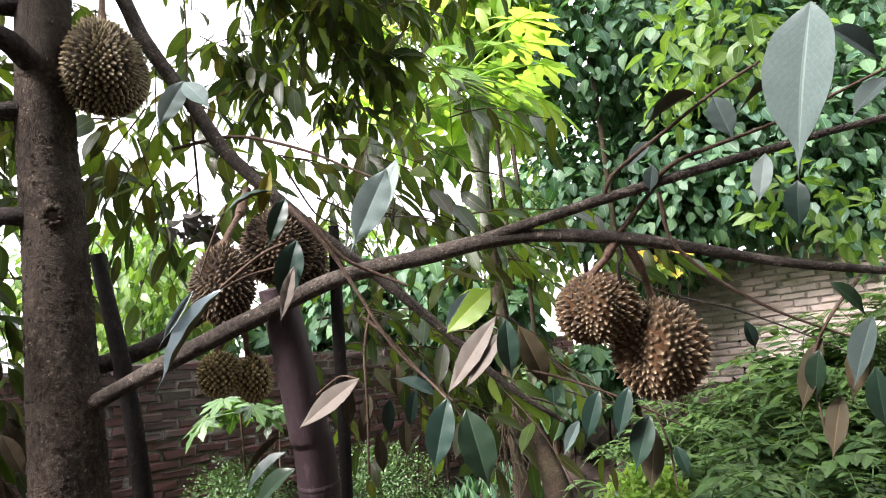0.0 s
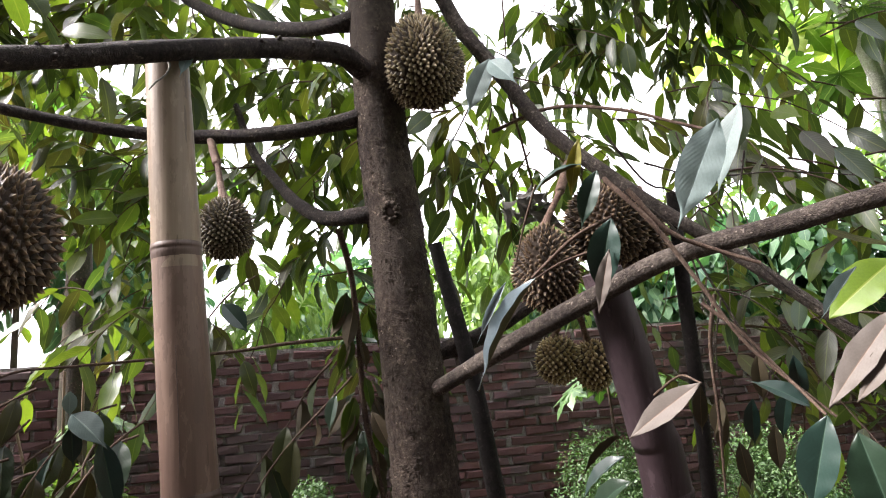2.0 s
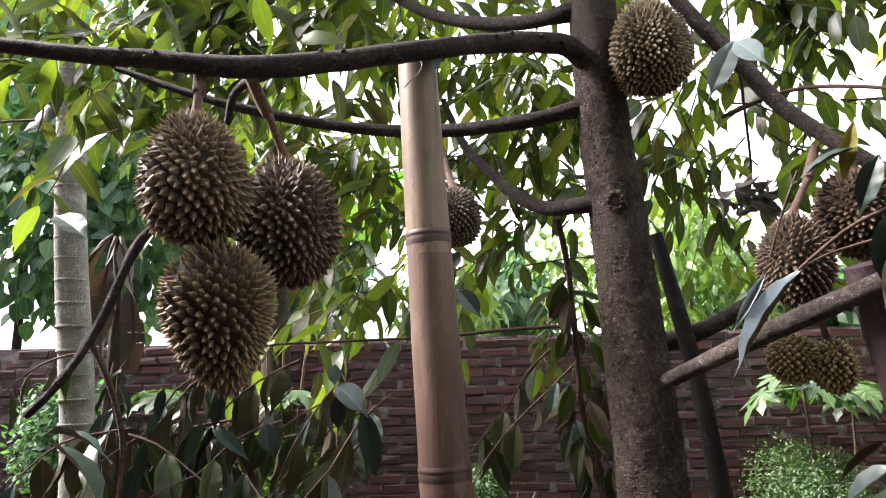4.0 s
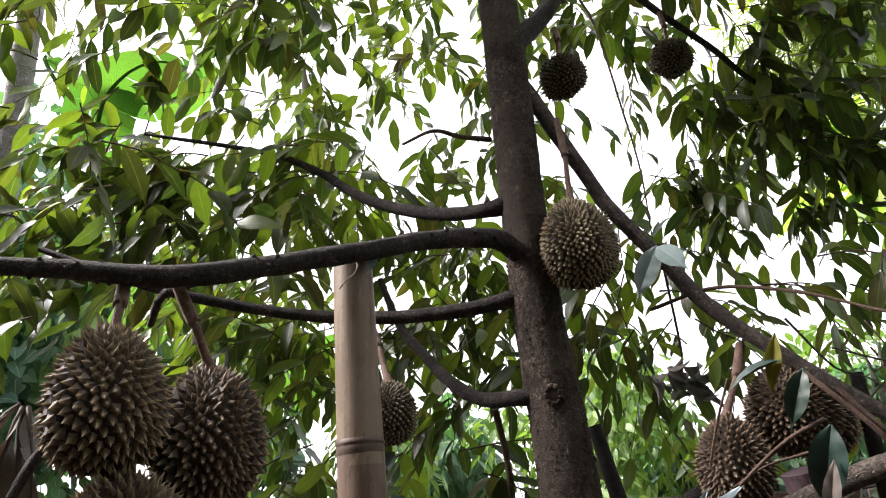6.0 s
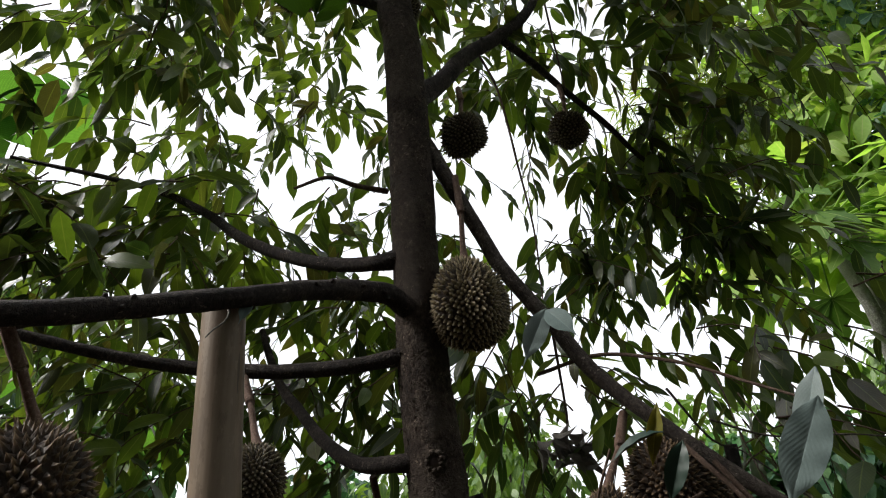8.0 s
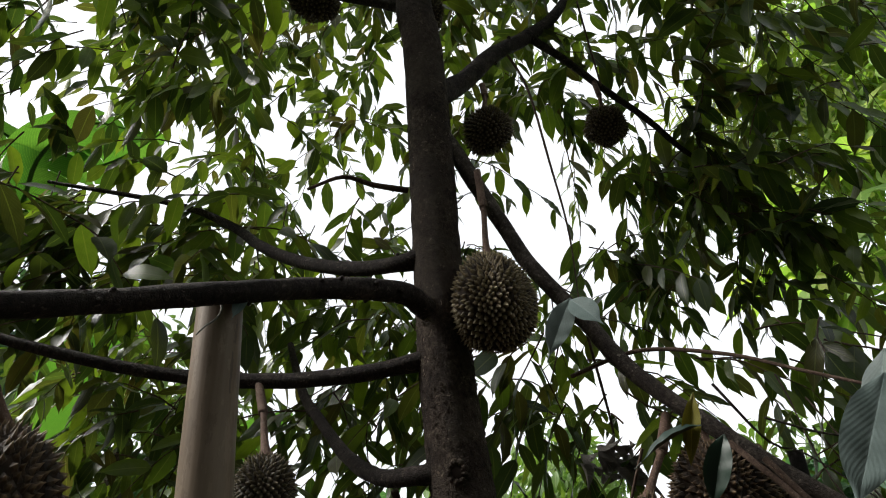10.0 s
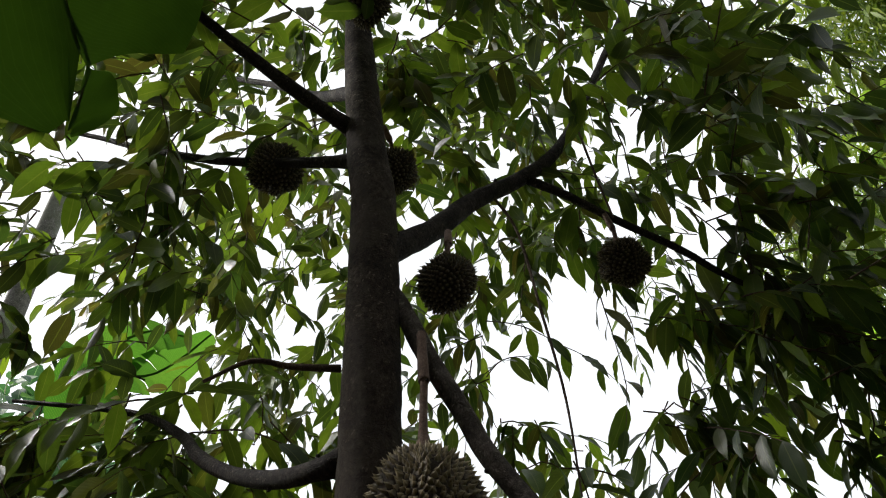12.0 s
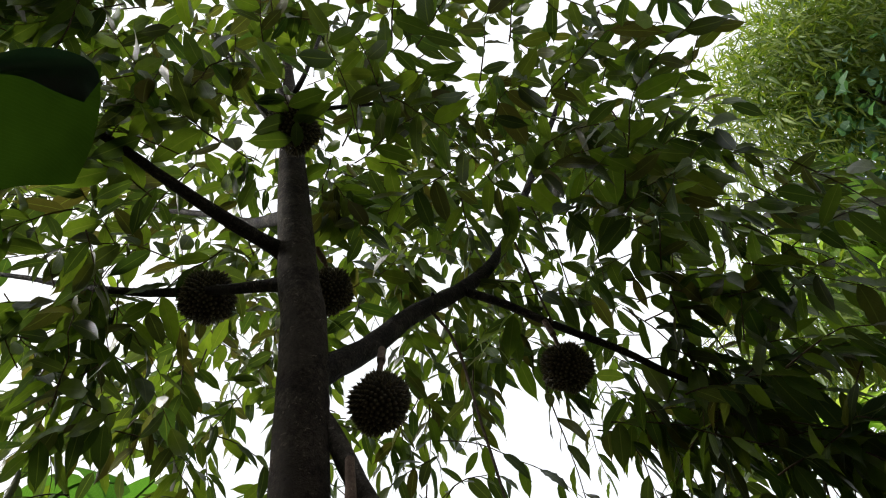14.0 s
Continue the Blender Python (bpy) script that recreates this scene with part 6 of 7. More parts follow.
thicket("dense vine-covered thicket of heart-shaped green leaves", [
    ((0.345, 6.125, 4.346), 0.8, 930), ((1.169, 6.526, 4.355), 1.1, 2790), ((1.313, 6.600, 3.017), 0.9, 2325), ((0.310, 6.761, 3.122), 0.8, 1240), ((2.272, 6.601, 3.109), 1.1, 2790),
    ((3.124, 6.645, 3.959), 1.2, 2325), ((2.197, 6.584, 5.358), 1.3, 2480), ((0.484, 6.228, 6.214), 1.0, 775), ((3.028, 6.731, 2.251), 1.0, 1705), ((0.746, 6.771, 2.497), 0.6, 1085)],
    81, "vine", 0.118, stems=[[pt(floor_at((1.352, 7.313, 2.042)), 0.06), pt((1.414, 7.246, 2.479), 0.055), pt((1.460, 6.934, 3.657), 0.05), pt((1.902, 6.550, 5.723), 0.05)],
                             [pt(floor_at((2.516, 7.406, 1.899)), 0.08), pt((2.668, 7.245, 2.957), 0.06), pt((2.583, 6.925, 4.577), 0.05)],
                             [pt(floor_at((0.334, 7.359, 2.179)), 0.07), pt((0.554, 7.201, 3.316), 0.06), pt((0.585, 6.844, 4.713), 0.05)]])
# Out of view, added to hold back sky light from the right.
thicket("unseen green vine hedge added to block light beside the garden", [((3.6, 3.0, 1.6), 1.2, 900), ((3.6, 0.8, 1.8), 1.4, 1000), ((3.9, 2.0, 3.6), 1.4, 900), ((3.9, -0.6, 3.6), 1.4, 800)], 86, "vine", 0.2)
thicket("bright green young branches before the thicket", [((1.115, 4.029, 3.116), 0.45, 260), ((1.463, 4.877, 2.364), 0.3, 60), ((1.774, 4.795, 2.079), 0.3, 60), ((0.924, 4.814, 3.144), 0.25, 60)], 82, "bright", 0.12, 0.45, OVAL, 0.5,
        [[(1.35, 6.4, 3.5, 0.02), (1.25, 5.2, 3.45, 0.014), (1.115, 4.03, 3.15, 0.006)], [(1.75, 6.4, 2.5, 0.02), (1.6, 5.6, 2.5, 0.012), (1.5, 4.85, 2.35, 0.005)]])
thicket("tall dark trees far behind the garden wall", [((-8.685, 1.050, 3.534), 1.6, 1800), ((-8.480, 3.466, 2.735), 1.0, 900), ((-9.483, 0.165, 5.479), 2.0, 2000),
        ((-7.061, 5.758, 2.369), 0.8, 700), ((-11.053, -2.721, 3.972), 2.5, 2200)], 83, "vine", 0.22)
thicket("pale bright foliage behind the garden wall", [((-6.200, 4.332, 2.242), 0.7, 500), ((-4.662, 6.638, 2.434), 0.7, 600), ((-4.567, 6.287, 2.832), 0.7, 600), ((-7.337, 2.049, 4.014), 1.2, 1000), ((-6.222, 3.035, 3.345), 0.6, 400),
        ((-2.828, 7.779, 2.635), 0.8, 600), ((-0.615, 8.220, 3.085), 0.8, 900)], 84, "bright", 0.2, 0.4, LANCE)
thicket("yellow-green sunlit foliage just behind the garden wall", [((-3.295, 4.790, 2.393), 0.5, 420), ((-3.812, 4.715, 2.137), 0.4, 300), ((-3.069, 5.104, 2.114), 0.4, 250), ((-4.428, 4.722, 2.440), 0.5, 300), ((-3.232, 4.381, 1.796), 0.3, 160)], 87, "bright", 0.13, 0.4, LANCE)
thicket("tall yellow-green sunlit trees beyond the garden", [((-0.386, 5.989, 4.766), 0.7, 900), ((-0.561, 6.272, 5.874), 0.8, 900), ((-0.461, 6.666, 4.139), 0.6, 600)], 88, "yellowgreen", 0.2, 0.45, LANCE)
thicket("dark green bushes behind the garden wall", [((0.127, 5.966, 1.32), 0.3, 420), ((-0.151, 5.746, 1.178), 0.25, 260), ((-1.990, 5.987, 2.109), 0.5, 900), ((-1.284, 6.153, 2.112), 0.5, 900), ((-0.668, 6.349, 1.843), 0.4, 600), ((-2.618, 5.869, 1.945), 0.35, 500), ((-3.376, 5.693, 1.922), 0.35, 500), ((1.848, 8.728, 4.613), 1.6, 1800), ((3.511, 8.897, 4.700), 1.6, 1400)], 89, "vine", 0.15)
thicket("tall feathery bamboo foliage", [((0.387, 6.015, 7.578), 0.9, 6750), ((0.086, 7.217, 6.885), 1.0, 5625), ((1.411, 7.003, 8.289), 1.0, 5175), ((0.904, 6.993, 8.633), 1.0, 4500), ((-1.261, 6.231, 5.394), 1.0, 2700), ((-0.391, 5.701, 7.116), 1.0, 2700), ((-1.330, 5.803, 5.350), 0.9, 2025), ((2.244, 6.972, 8.744), 1.4, 2925)], 85, "bamboo_leaf", 0.16, 0.15, (0.15, 1.0, 0.65, 0.0), 0.8)


# papaya
def papaya_leaf(bd, hub, out, face, size, rs, slot=0):
    side = unit(np.cross(out, face))
    for a in np.linspace(-2.3, 2.3, 7):
        way = math.cos(a) * out + math.sin(a) * side
        ln = size * (1 - 0.14 * abs(a)) * rs.uniform(0.9, 1.1)
        leaves(bd, [hub], [way + np.array([0, 0, -0.15])], [face], ln, ln * 0.5, (0.12, 0.35, 0.55, 1.0, 0.55, 0.7, 0.3, 0.0), 0.1, 0.15, slot, rs.randint(9999))


def papaya(label, trunk_pts, seed, n=12, reach=0.8, size=0.32, mat="bright"):
    rs = np.random.RandomState(seed)
    ob = thing("papaya_tree", label, "papaya tree", place=trunk_pts[0][:3])
    inv = Matrix.Translation(ob.location).inverted()
    bd = Build()
    tube(bd, trunk_pts[1:], 12, 0.04, 0.08, seed=seed)
    part("trunk", bd.mesh("trunk", [M["pale_bark"]]), ob, "scarred pale grey trunk").matrix_parent_inverse = inv
    bd = Build()
    tube(bd, [trunk_pts[0], (*((np.array(trunk_pts[0][:3]) + np.array(trunk_pts[1][:3])) / 2 + 0.01), 0.055), trunk_pts[1]], 12, 0.04, 0.1, seed=seed)
    part("trunk_base", bd.mesh("trunk_base", [M["old_bark"]]), ob, "dark brown mossy lower trunk").matrix_parent_inverse = inv
    top = np.array(trunk_pts[-1][:3])
    for k in range(n):
        a = k * 2.4
        d = unit(np.array([math.cos(a), math.sin(a), rs.uniform(-0.8, 0.8)]))
        e = top + d * reach * rs.uniform(0.7, 1.1) + np.array([0, 0, -0.06])
        b1, b2 = Build(), Build()
        tube(b1, [(*top, 0.009), (*((top + e) / 2 + np.array([0, 0, 0.05])), 0.007), (*e, 0.005)], 6, 0.06)
        stem = part("leaf_stalk", b1.mesh("leaf_stalk", [M[mat]]), ob)
        stem.matrix_parent_inverse = inv
        papaya_leaf(b2, e, unit(d + np.array([0, 0, -0.5])), np.array([0, 0, 1.0]) + 0.5 * d, size * rs.uniform(0.8, 1.2), rs)
        part("leaf", b2.mesh("leaf", [M["yellowgreen" if rs.rand() < 0.3 else mat]]), stem)
    return ob


PAP = (-0.611, 4.794, 3.544)
papaya("slender papaya tree with bright yellow-green leaves", [pt(floor_at((-0.450, 5.149, 2.398)), 0.06), pt((-0.511, 5.118, 2.488), 0.045), pt((-0.495, 4.987, 2.932), 0.042), pt((-0.541, 4.861, 3.270), 0.04), pt(PAP, 0.035)], 31, 24, 0.62, 0.34)
papaya("papaya tree with large lobed yellow-green leaves", [pt(floor_at((-0.495, 5.214, 3.022)), 0.06), pt((-0.521, 5.282, 2.893), 0.05), pt((-0.416, 4.964, 3.477), 0.045), pt((-0.572, 4.816, 3.491), 0.04)], 32, 10, 0.7, 0.36, "yellowgreen")


# banana
def banana_leaf(bd, points, width, rs, tears=5, blunt=0.75):
    """A long blade along its midrib, split in places, with a thick rib."""
    p = spline([(*q, 0.0) for q in points], 0.05)[:, :3]
    way = unit(np.gradient(p, axis=0))
    side = unit(np.cross(way, (0.05, 0.02, 1.0)))
    up = np.cross(side, way)
    n = len(p)
    s = np.linspace(0, 1, n)
    w = width * 0.5 * np.clip(np.minimum(1, 6 * s) * (1 - s**5 * blunt), 0.02, 1)
    for sg in (-1, 1):
        cuts = sorted(rs.choice(np.arange(3, n - 2), min(tears, n - 6), replace=False).tolist()) if n > 10 else []
        start = 0
        for end in cuts + [n - 1]:
            idx = np.arange(start, end + 1)
            if len(idx) < 2:
                continue
            tilt = rs.normal(0, 0.12)
            rows = []
            for f in (0, 0.5, 1.0):
                rows.append(p[idx] + sg * side[idx] * (w[idx] * f)[:, None] + up[idx] * (w[idx] * f * (0.25 + tilt) - 0.35 * w[idx] * f * f)[:, None])
            v = np.stack(rows, 1).reshape(-1, 3)
            i, j = np.meshgrid(np.arange(len(idx) - 1), np.arange(2), indexing="ij")
            q = np.stack([i * 3 + j, (i + 1) * 3 + j, (i + 1) * 3 + j + 1, i * 3 + j + 1], -1).reshape(-1, 4)
            uv = np.array([(0.5 + sg * 0.5 * f, s[k]) for k in idx for f in (0.07, 0.5, 1.0)])
            bd.add(v, q if sg > 0 else q[:, ::-1], uv)
            start = end
    return p


def banana(label, base_at, leaf_lines, seed, height=2.0, girth=0.09, width=0.5, blunt=0.75, mat="banana"):
    rs = np.random.RandomState(seed)
    ob = thing("banana_plant", label, "banana plant", place=tuple(base_at))
    inv = Matrix.Translation(ob.location).inverted()
    top = np.array(base_at) + np.array([0, 0, height])
    bd = Build()
    tube(bd, [(*base_at, girth), (*((np.array(base_at) + top) / 2), girth * 0.85), (*top, girth * 0.5)], 14, 0.1, 0.04, seed=seed)
    part("stem", bd.mesh("stem", [M["old_bark"]]), ob, "dull brown fibrous stem").matrix_parent_inverse = inv
    for line in leaf_lines:
        b1, b2 = Build(), Build()
        p = banana_leaf(b1, line, width, rs, 5, blunt)
        tube(b2, [(*top, 0.02), (*((top + p[0]) / 2 + np.array([0, 0, 0.08])), 0.018), (*p[0], 0.014), *[(*q, 0.012 * (1 - k / 6) + 0.002) for k, q in enumerate(p[:: max(1, len(p) // 5)][1:])]], 7, 0.08)
        lf = part("leaf", b1.mesh("leaf", [M[mat]]), ob, "large torn green blade")
        lf.matrix_parent_inverse = inv
        part("midrib", b2.mesh("midrib", [M[mat]]), lf)
    return ob


banana("tall banana plant with broad torn leaves", floor_at((-4.0, 1.7, 0)), [
    [(-4.238, 0.893, 3.922), (-3.808, 0.844, 4.215), (-3.427, 0.998, 4.314), (-3.188, 1.251, 4.204)],
    [(-4.151, 0.490, 4.615), (-3.993, 0.813, 4.398), (-3.750, 1.165, 4.273), (-3.414, 1.414, 4.444)],
    [(-4.589, 1.290, 2.664), (-4.206, 1.378, 3.094), (-3.812, 1.560, 3.265), (-3.469, 1.773, 3.074)],
    [(-3.988, 2.304, 2.365), (-3.893, 2.346, 2.714), (-3.692, 2.597, 2.902)]], 41, 2.6, 0.12, 0.42)
def overhanging_leaf():
    """A torn banana blade that reaches over the path from behind, its last panel rolled over at the tear."""
    foot = np.array(floor_at((1.12, -0.12, 0)))
    ob = thing("banana_plant", "banana plant whose broad torn leaf hangs over the path", "banana plant", place=tuple(foot))
    inv = Matrix.Translation(ob.location).inverted()
    top = foot + np.array([0, 0, 2.35])
    bd = Build()
    tube(bd, [(*foot, 0.09), (*((foot + top) / 2), 0.075), (*top, 0.045)], 14, 0.1, 0.04, seed=9)
    part("stem", bd.mesh("stem", [M["old_bark"]]), ob, "dull brown fibrous stem").matrix_parent_inverse = inv
    rs = np.random.RandomState(5)

    def panel(bd, inner, outer, sag, slot=0, n=16, k=9):
        a, b = (spline([(*q, 0.0) for q in line], 0.01)[:, :3] for line in (inner, outer))
        u = np.linspace(0, 1, n)
        a, b = (np.stack([np.interp(u, np.linspace(0, 1, len(q)), q[:, c]) for c in range(3)], -1) for q in (a, b))
        rows, uvs = [], []
        for f in np.linspace(0, 1, k):
            low = sag * math.sin(math.pi * f) + 0.004 * np.sin(9 * u + 7 * f)
            rows.append(a + (b - a) * f - np.array([0, 0, 1.0]) * low[:, None])
            uvs += [(0.53 + 0.47 * f, 0.2 + 0.5 * q) for q in u]
        i, j = np.meshgrid(np.arange(k - 1), np.arange(n - 1), indexing="ij")
        q = np.stack([i * n + j, i * n + j + 1, (i + 1) * n + j + 1, (i + 1) * n + j], -1).reshape(-1, 4)
        bd.add(np.concatenate(rows), q, uvs, slot)

    rib = [(1.08, -0.06, 2.42), (0.70, 0.26, 2.73), (0.30, 0.50, 2.68), (0.02, 0.64, 2.55), (-0.125, 0.715, 2.487), (-0.239, 0.775, 2.432), (-0.309, 0.812, 2.404), (-0.344, 0.842, 2.387), (-0.40, 0.845, 2.345)]
    bd = Build()
    panel(bd, rib[1:5], [(0.74, 0.34, 2.74), (0.345, 0.63, 2.72), (0.055, 0.735, 2.59), (-0.095, 0.80, 2.52)], -0.012)
    panel(bd, rib[5:8], [(-0.195, 0.908, 2.485), (-0.232, 0.918, 2.469), (-0.275, 0.925, 2.447), (-0.31, 0.922, 2.425)], -0.014)
    panel(bd, rib[7:9], [(-0.352, 0.872, 2.392), (-0.378, 0.881, 2.37), (-0.405, 0.85, 2.342)], -0.004)
    panel(bd, rib[1:9], [(0.66, 0.18, 2.70), (0.25, 0.39, 2.63), (-0.07, 0.53, 2.49), (-0.21, 0.60, 2.42), (-0.32, 0.67, 2.36), (-0.39, 0.73, 2.33), (-0.41, 0.78, 2.325), (-0.405, 0.83, 2.335)], -0.02)
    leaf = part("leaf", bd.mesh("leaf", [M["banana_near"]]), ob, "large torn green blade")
    leaf.matrix_parent_inverse = inv
    bd = Build()
    tube(bd, [(q[0], q[1], q[2] + 0.003, 0.0075 - 0.0008 * k) for k, q in enumerate(rib)], 8, 0.05)
    part("midrib", bd.mesh("midrib", [M["leaf_fresh"]]), leaf)
    bd = Build()
    panel(bd, [(-0.225, 0.795, 2.428), (-0.19, 0.855, 2.452), (-0.186, 0.90, 2.468), (-0.208, 0.912, 2.474)],
          [(-0.232, 0.80, 2.424), (-0.222, 0.848, 2.440), (-0.226, 0.880, 2.452), (-0.232, 0.905, 2.458)], 0.006)
    part("folded_edge", bd.mesh("folded_edge", [M["leaf_top"]]), leaf, "dark turned-over leaf edge")


overhanging_leaf()
banana("dried brown banana leaves hanging from an old stem", floor_at((-4.257, 0.798, 1.676)), [
    [(-4.046, 0.744, 2.315), (-4.059, 0.701, 2.084), (-4.119, 0.694, 1.799), (-4.153, 0.728, 1.513)],
    [(-4.028, 0.771, 2.315), (-3.985, 0.825, 2.049), (-4.019, 0.859, 1.763), (-4.067, 0.853, 1.542)],
    [(-4.164, 0.736, 2.353), (-4.225, 0.606, 2.167), (-4.310, 0.563, 1.876), (-4.371, 0.548, 1.616)]], 43, 1.9, 0.08, 0.15, 0.4, "dry_banana")


def pale_palm():
    ob = thing("palm_trunk", "slender pale grey palm trunk with lichen", "palm tree", place=floor_at((-3.763, 0.617, 1.098)))
    inv = Matrix.Translation(ob.location).inverted()
    bd = Build()
    a = np.array((-3.775, 0.616, 1.042))
    tube(bd, [(a[0], a[1], -0.05, 0.1), pt((-3.775, 0.616, 1.042), 0.088), pt((-3.618, 0.502, 2.216), 0.075), pt((-3.487, 0.450, 3.054), 0.066), pt((-3.316, 0.376, 4.171), 0.06), pt((-3.182, 0.329, 5.008), 0.055)], 18, 0.06, 0.02, seed=4)
    p = tube(Build(), [pt((-3.775, 0.616, 1.042), 0.0895), pt((-3.618, 0.502, 2.216), 0.0765), pt((-3.487, 0.450, 3.054), 0.0675), pt((-3.316, 0.376, 4.171), 0.0615)], 6, 0.11)
    part("trunk", bd.mesh("trunk", [M["pale_bark"]]), ob).matrix_parent_inverse = inv
    for c in p[1:-1]:
        br = Build()
        tube(br, [(c[0], c[1], c[2] - 0.006, c[3] * 0.995), (c[0], c[1], c[2], c[3] * 1.015), (c[0], c[1], c[2] + 0.006, c[3] * 0.995)], 18, 0.006, 0.01)
        part("leaf_scar", br.mesh("leaf_scar", [M["pale_bark"]]), ob, "ring scar").matrix_parent_inverse = inv
    return ob


pale_palm()


def old_tree():
    ob = thing("tree_stump", "leaning brown tree trunk with hanging fibrous roots", "tree trunk", place=floor_at((-0.193, 4.991, 0.477)))
    inv = Matrix.Translation(ob.location).inverted()
    bd = Build()
    tube(bd, [pt(floor_at((-0.193, 4.991, 0.477)), 0.10), pt((-0.230, 5.019, 0.636), 0.085), pt((-0.309, 5.047, 0.875), 0.08), pt((-0.387, 5.061, 1.107), 0.075), pt((-0.418, 5.066, 1.244), 0.035)], 14, 0.06, 0.12, seed=12)
    part("trunk", bd.mesh("trunk", [M["old_bark"]]), ob).matrix_parent_inverse = inv
    rs = np.random.RandomState(12)
    b2 = Build()
    c = np.array((-0.472, 4.979, 1.121))
    for _ in range(34):
        p = c + np.array([rs.normal(0, 0.08), rs.normal(0, 0.08), rs.uniform(-0.08, 0.12)])
        tube(b2, [(*p, 0.006), (*(p + np.array([rs.normal(0, 0.06), rs.normal(0, 0.06), -0.22])), 0.005), (*(p + np.array([rs.normal(0, 0.09), rs.normal(0, 0.09), -rs.uniform(0.3, 0.6)])), 0.003)], 5, 0.08)
    r = part("root_mass", b2.mesh("root_mass", [M["old_bark"]]), ob, "hanging fibrous roots")
    r.matrix_parent_inverse = inv
    tagged(r, kind="stuff")


old_tree()


def sapling(label, foot, hub, seed, n=8, size=0.16, mat="bright"):
    """A thin stem with lobed leaves on stalks."""
    rs = np.random.RandomState(seed)
    ob = thing("sapling", label, "sapling", place=tuple(foot))
    inv = Matrix.Translation(ob.location).inverted()
    bd = Build()
    top = np.array(hub)
    tube(bd, [(*foot, 0.012), (*((np.array(foot) + top) / 2 + 0.02), 0.010), (*top, 0.007)], 7, 0.06)
    part("stem", bd.mesh("stem", [M["twig"]]), ob).matrix_parent_inverse = inv
    for k in range(n):
        a = k * 2.4
        d = unit(np.array([math.cos(a), math.sin(a), rs.uniform(-0.2, 0.5)]))
        e = top + d * size * rs.uniform(0.6, 1.2)
        b1 = Build()
        tube(b1, [(*top, 0.003), (*e, 0.002)], 5, 0.05)
        papaya_leaf(b1, e, unit(d + np.array([0, 0, -0.7])), np.array([0, 0, 1.0]) + 0.6 * d, size * rs.uniform(0.8, 1.2), rs)
        part("leaf", b1.mesh("leaf", [M[mat]]), ob).matrix_parent_inverse = inv


sapling("young lobed-leaf plant by the brick wall", floor_at((-2.000, 4.050, 1.281)), (-1.973, 4.043, 1.353), 51, 9, 0.2, "shrub")
sapling("young lobed-leaf plant by the brick wall", floor_at((-2.021, 4.363, 1.252)), (-1.939, 4.471, 1.315), 52, 6, 0.16, "shrub")
sapling("thin weedy sapling by the brick wall", floor_at((-3.756, 1.735, 1.124)), (-3.721, 1.718, 1.355), 53, 9, 0.13, "shrub")
sapling("thin weedy sapling by the brick wall", floor_at((-3.974, 1.397, 1.133)), (-4.139, 1.072, 1.372), 54, 9, 0.15, "shrub")
sapling("yellow-flowering shrub stem by the side wall", floor_at((0.724, 6.247, 1.919)), (0.752, 6.217, 2.116), 55, 10, 0.13, "yellowgreen")


def yellow_flowers():
    """Clusters of small yellow flowers on a low shrub by the side wall."""
    rs = np.random.RandomState(56)
    hub = np.array((0.752, 6.217, 2.16))
    ob = thing("flowering_shrub", "low shrub with clusters of bright yellow flowers", "shrub", place=floor_at(hub))
    inv = Matrix.Translation(ob.location).inverted()
    bd = Build()
    foot = np.array(floor_at(hub))
    tips = [hub + np.array([rs.uniform(-0.25, 0.25), rs.uniform(-0.2, 0.1), rs.uniform(-0.12, 0.14)]) for _ in range(16)]
    for p in tips:
        tube(bd, [(*foot, 0.006), (*((foot + p) / 2 + rs.normal(0, 0.03, 3)), 0.004), (*p, 0.002)], 5, 0.1)
    part("stem", bd.mesh("stem", [M["twig"]]), ob).matrix_parent_inverse = inv
    for p in tips:
        b1 = Build()
        a = np.arange(6) * 1.047
        ways = np.stack([np.cos(a), 0.4 * np.sin(a) - 0.5, np.sin(a)], -1) + rs.normal(0, 0.15, (6, 3))
        leaves(b1, np.tile(p, (6, 1)), ways, np.tile([0, -1.0, 0.3], (6, 1)), rs.uniform(0.035, 0.055, 6), 0.03, SMALL, seed=3)
        part("flower", b1.mesh("flower", [M["petal"]]), ob, "yellow flower").matrix_parent_inverse = inv


yellow_flowers()


def sticks():
    """Pale dry canes standing before the wall."""
    for k, (a, c) in enumerate([((-3.712, 1.309, 1.529), (-3.724, 1.366, 1.278)), ((-3.657, 1.542, 1.652), (-3.820, 1.583, 0.688)), ((-3.594, 1.620, 1.714), (-3.776, 1.651, 0.686)), ((-3.602, 1.773, 1.782), (-3.853, 1.725, 0.663))]):
        a, c = np.array(a), np.array(c)
        foot = a + (c - a) * (a[2] / max(0.05, a[2] - c[2]))
        ob = thing("cane", "thin pale dry cane leaning by the wall", "cane", "dry canes", tuple(foot))
        bd = Build()
        tube(bd, [(*(foot - foot), 0.010), (*((a - foot) * 0.5), 0.009), (*(a - foot), 0.007)], 7, 0.1, 0.05, seed=k)
        part("stem", bd.mesh("stem", [M["bamboo"]]), ob)


sticks()


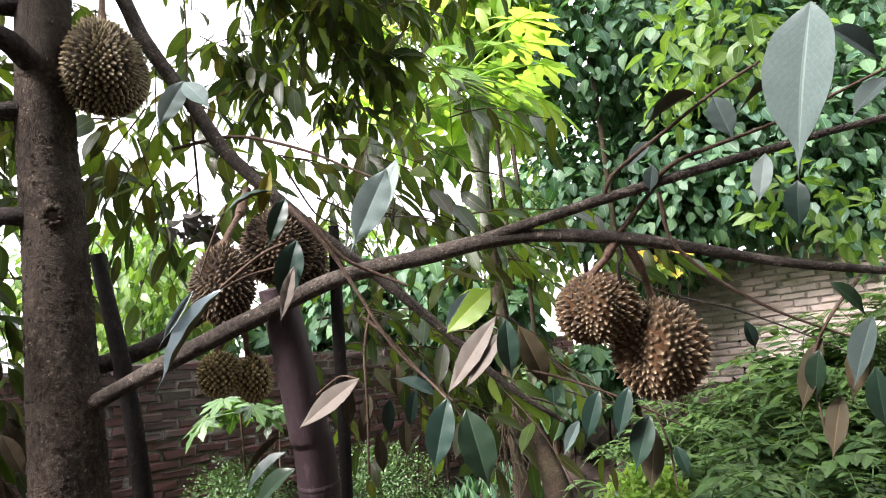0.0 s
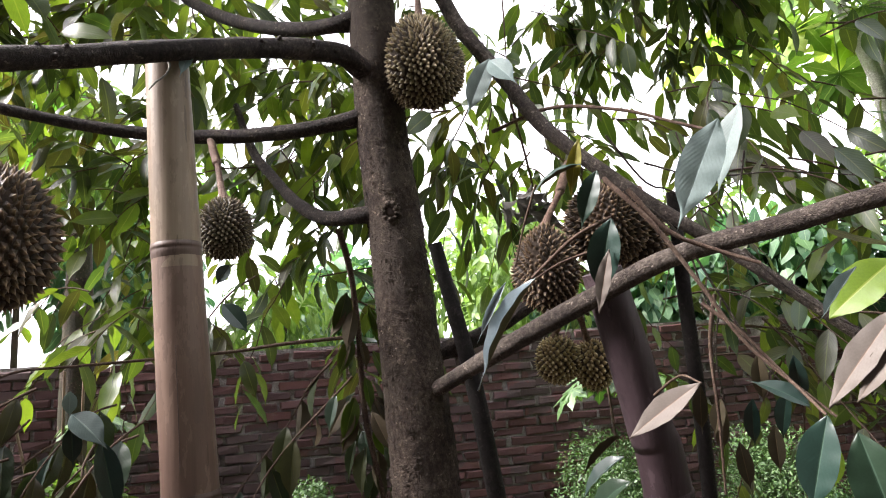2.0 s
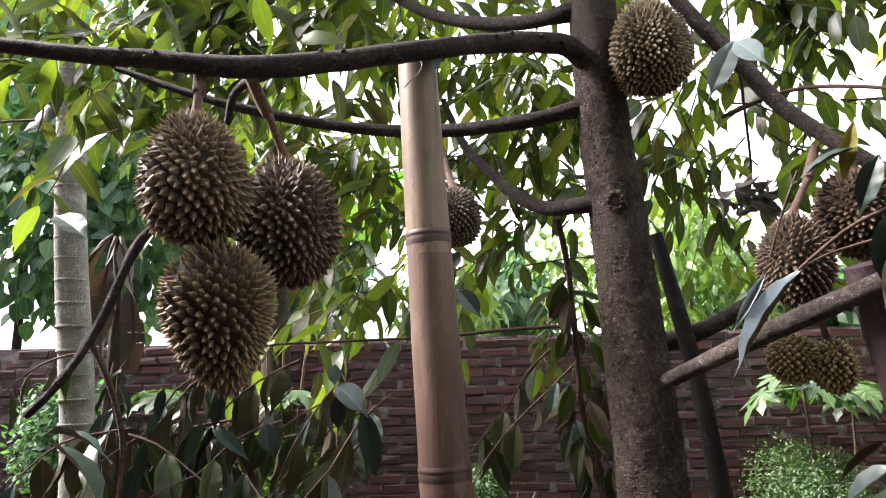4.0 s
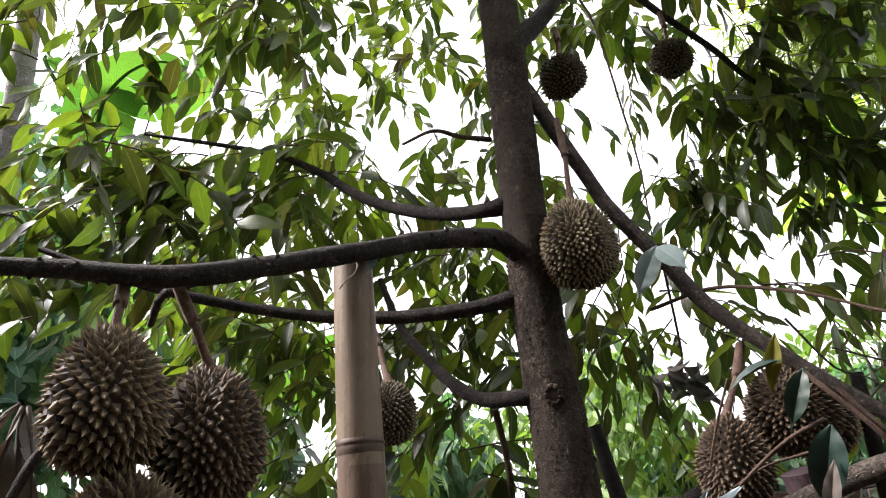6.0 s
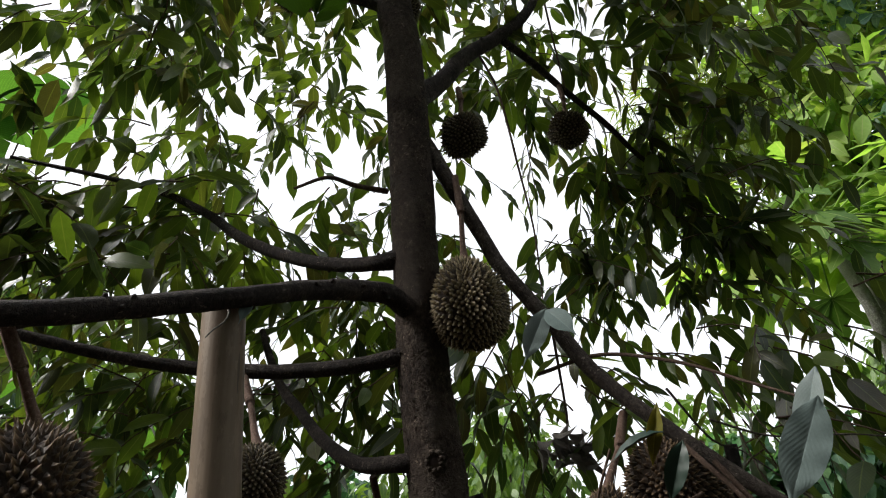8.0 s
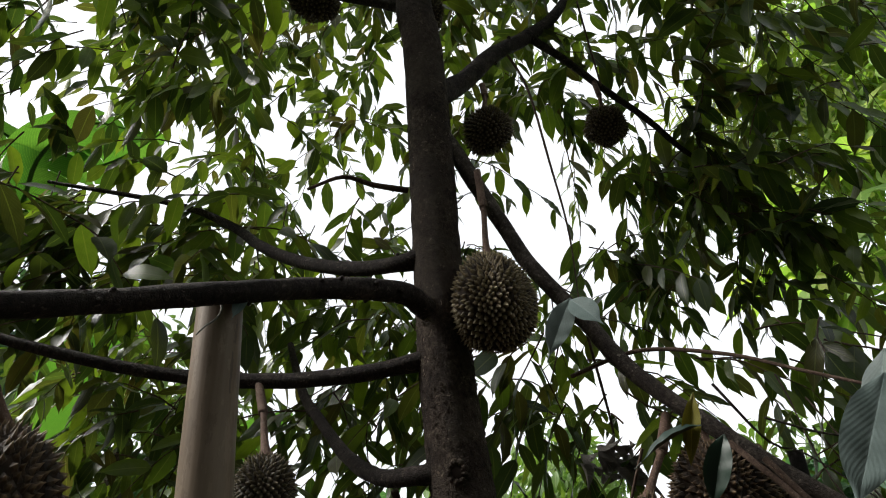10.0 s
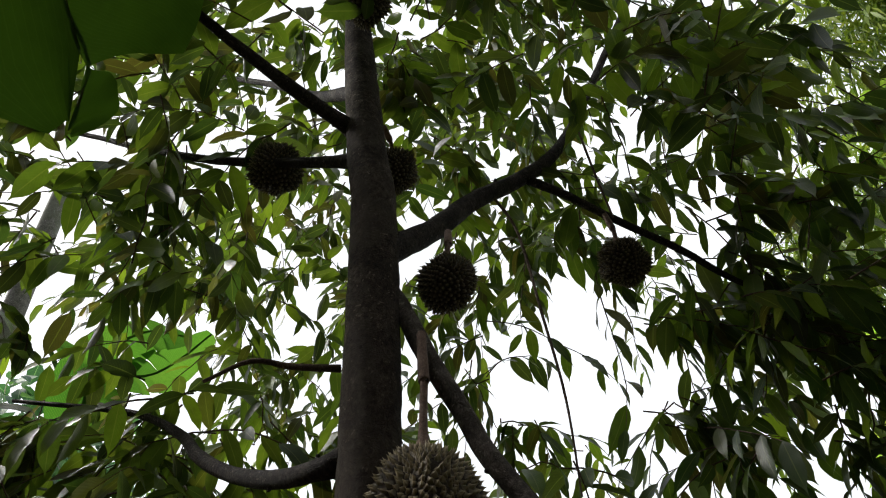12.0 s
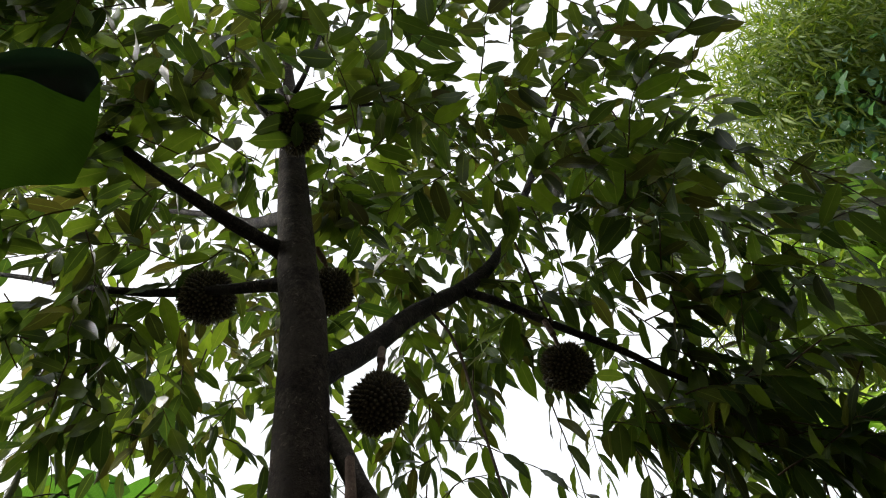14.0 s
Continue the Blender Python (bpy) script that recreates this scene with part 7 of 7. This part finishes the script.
def pandan():
    rs = np.random.RandomState(61)
    foot = np.array(floor_at((-2.945, 2.745, 0.678)))
    foot[2] = 0.52
    ob = thing("spiky_plant", "rosette of stiff grey-green sword-shaped leaves", "yucca", place=(foot[0], foot[1], 0))
    inv = Matrix.Translation(ob.location).inverted()
    bd = Build()
    tube(bd, [(foot[0], foot[1], -0.02, 0.05), (foot[0], foot[1], 0.2, 0.045), (foot[0], foot[1], 0.54, 0.03)], 9, 0.06, 0.1)
    part("stem", bd.mesh("stem", [M["old_bark"]]), ob).matrix_parent_inverse = inv
    for k in range(34):
        a = k * 2.4
        way = np.array([math.cos(a), math.sin(a), rs.uniform(0.2, 1.6)])
        b1 = Build()
        leaves(b1, [foot], [way], [np.array([0, 0, 1.0]) - 0.5 * way], rs.uniform(0.3, 0.42), 0.022, (0.7, 1.0, 0.95, 0.8, 0.55, 0.0), 0.3, 0.12, seed=k)
        part("leaf", b1.mesh("leaf", [M["leaf_pale"]]), ob).matrix_parent_inverse = inv


pandan()


def dead_leaves():
    """A clump of shrivelled leaves caught in the twigs."""
    rs = np.random.RandomState(62)
    c = np.array((-0.729, 1.818, 1.900))
    ob = thing("dead_leaf_clump", "dark clump of shrivelled dead leaves caught in twigs", "dead leaves", place=tuple(c))
    n = 34
    bd = Build()
    pos = rs.normal(0, 0.022, (n, 3)) + np.array([0.02, 0.018, -0.012]) * rs.normal(0, 1, (n, 1))
    leaves(bd, pos, np.array([0.6, 0.55, -0.4]) + rs.normal(0, 0.35, (n, 3)), rs.normal(0, 1, (n, 3)), rs.uniform(0.03, 0.06, n), 0.022, OVAL, 1.1, 0.8, seed=2)
    part("shrivelled_leaf", bd.mesh("shrivelled_leaf", [M["dead"]]), ob)
    bt = Build()
    up = np.array([0.0, 0.0, 0.10])
    tube(bt, [(0, 0, 0, 0.003), (*(up * 0.5 + 0.01), 0.003), (*(np.array((-0.504, 1.490, 2.058)) - c), 0.003)], 5, 0.05)
    part("twig", bt.mesh("twig", [M["twig"]]), ob)


dead_leaves()


def litter():
    rs = np.random.RandomState(14)
    n = 5000
    x, y = rs.uniform(-7, 5, n), rs.uniform(1, 9, n)
    bd = Build()
    pos = np.stack([x, y, ground_height(x, y) + 0.02], -1)
    way = np.stack([rs.normal(0, 1, n), rs.normal(0, 1, n), rs.normal(0, 0.15, n)], -1)
    ln = rs.uniform(0.06, 0.14, n)
    leaves(bd, pos, way, np.array([0, 0, 1.0]) + rs.normal(0, 0.3, (n, 3)), ln, ln * 0.4, SMALL, seed=3)
    ob = new("leaf_litter", bd.mesh("leaf_litter", [M["litter"]]))
    tagged(ob, "brown fallen leaves scattered on the soil", "leaf litter", kind="stuff")
    bd = Build()
    n = 16000
    x, y = rs.uniform(-6, 4.5, n), rs.uniform(2.0, 8.5, n)
    keep = noise_field(x, y) > 0.1
    x, y = x[keep], y[keep]
    n = len(x)
    pos = np.stack([x, y, ground_height(x, y) - 0.01], -1)
    way = np.stack([rs.normal(0, 0.5, n), rs.normal(0, 0.5, n), np.ones(n)], -1)
    ln = rs.uniform(0.06, 0.22, n)
    leaves(bd, pos, way, rs.normal(0, 1, (n, 3)), ln, ln * 0.25, SMALL, seed=4)
    ob = new("weeds", bd.mesh("weeds", [M["vine"]]))
    tagged(ob, "patchy green weeds on the soil", "weeds", kind="stuff")


def noise_field(x, y):
    return np.sin(1.7 * x + 0.6 * y) * np.cos(1.1 * y - 0.8 * x) + 0.4 * np.sin(4 * x)


litter()

# ---- brickwork, last ----
build_wall("wall_back", tuple(W1_START), A1, 4.6 + D2, 1.72, M["brick"], (3.2, 6.4, 0.85, 1.68), "old dark red brick garden wall, patched with algae", 91, 0.12)
build_wall("wall_side", tuple(CORNER), -N1, 12.0, 2.25, M["brick_pale"], None, "weathered pale pink brick wall at the side of the garden", 92, 0.3)
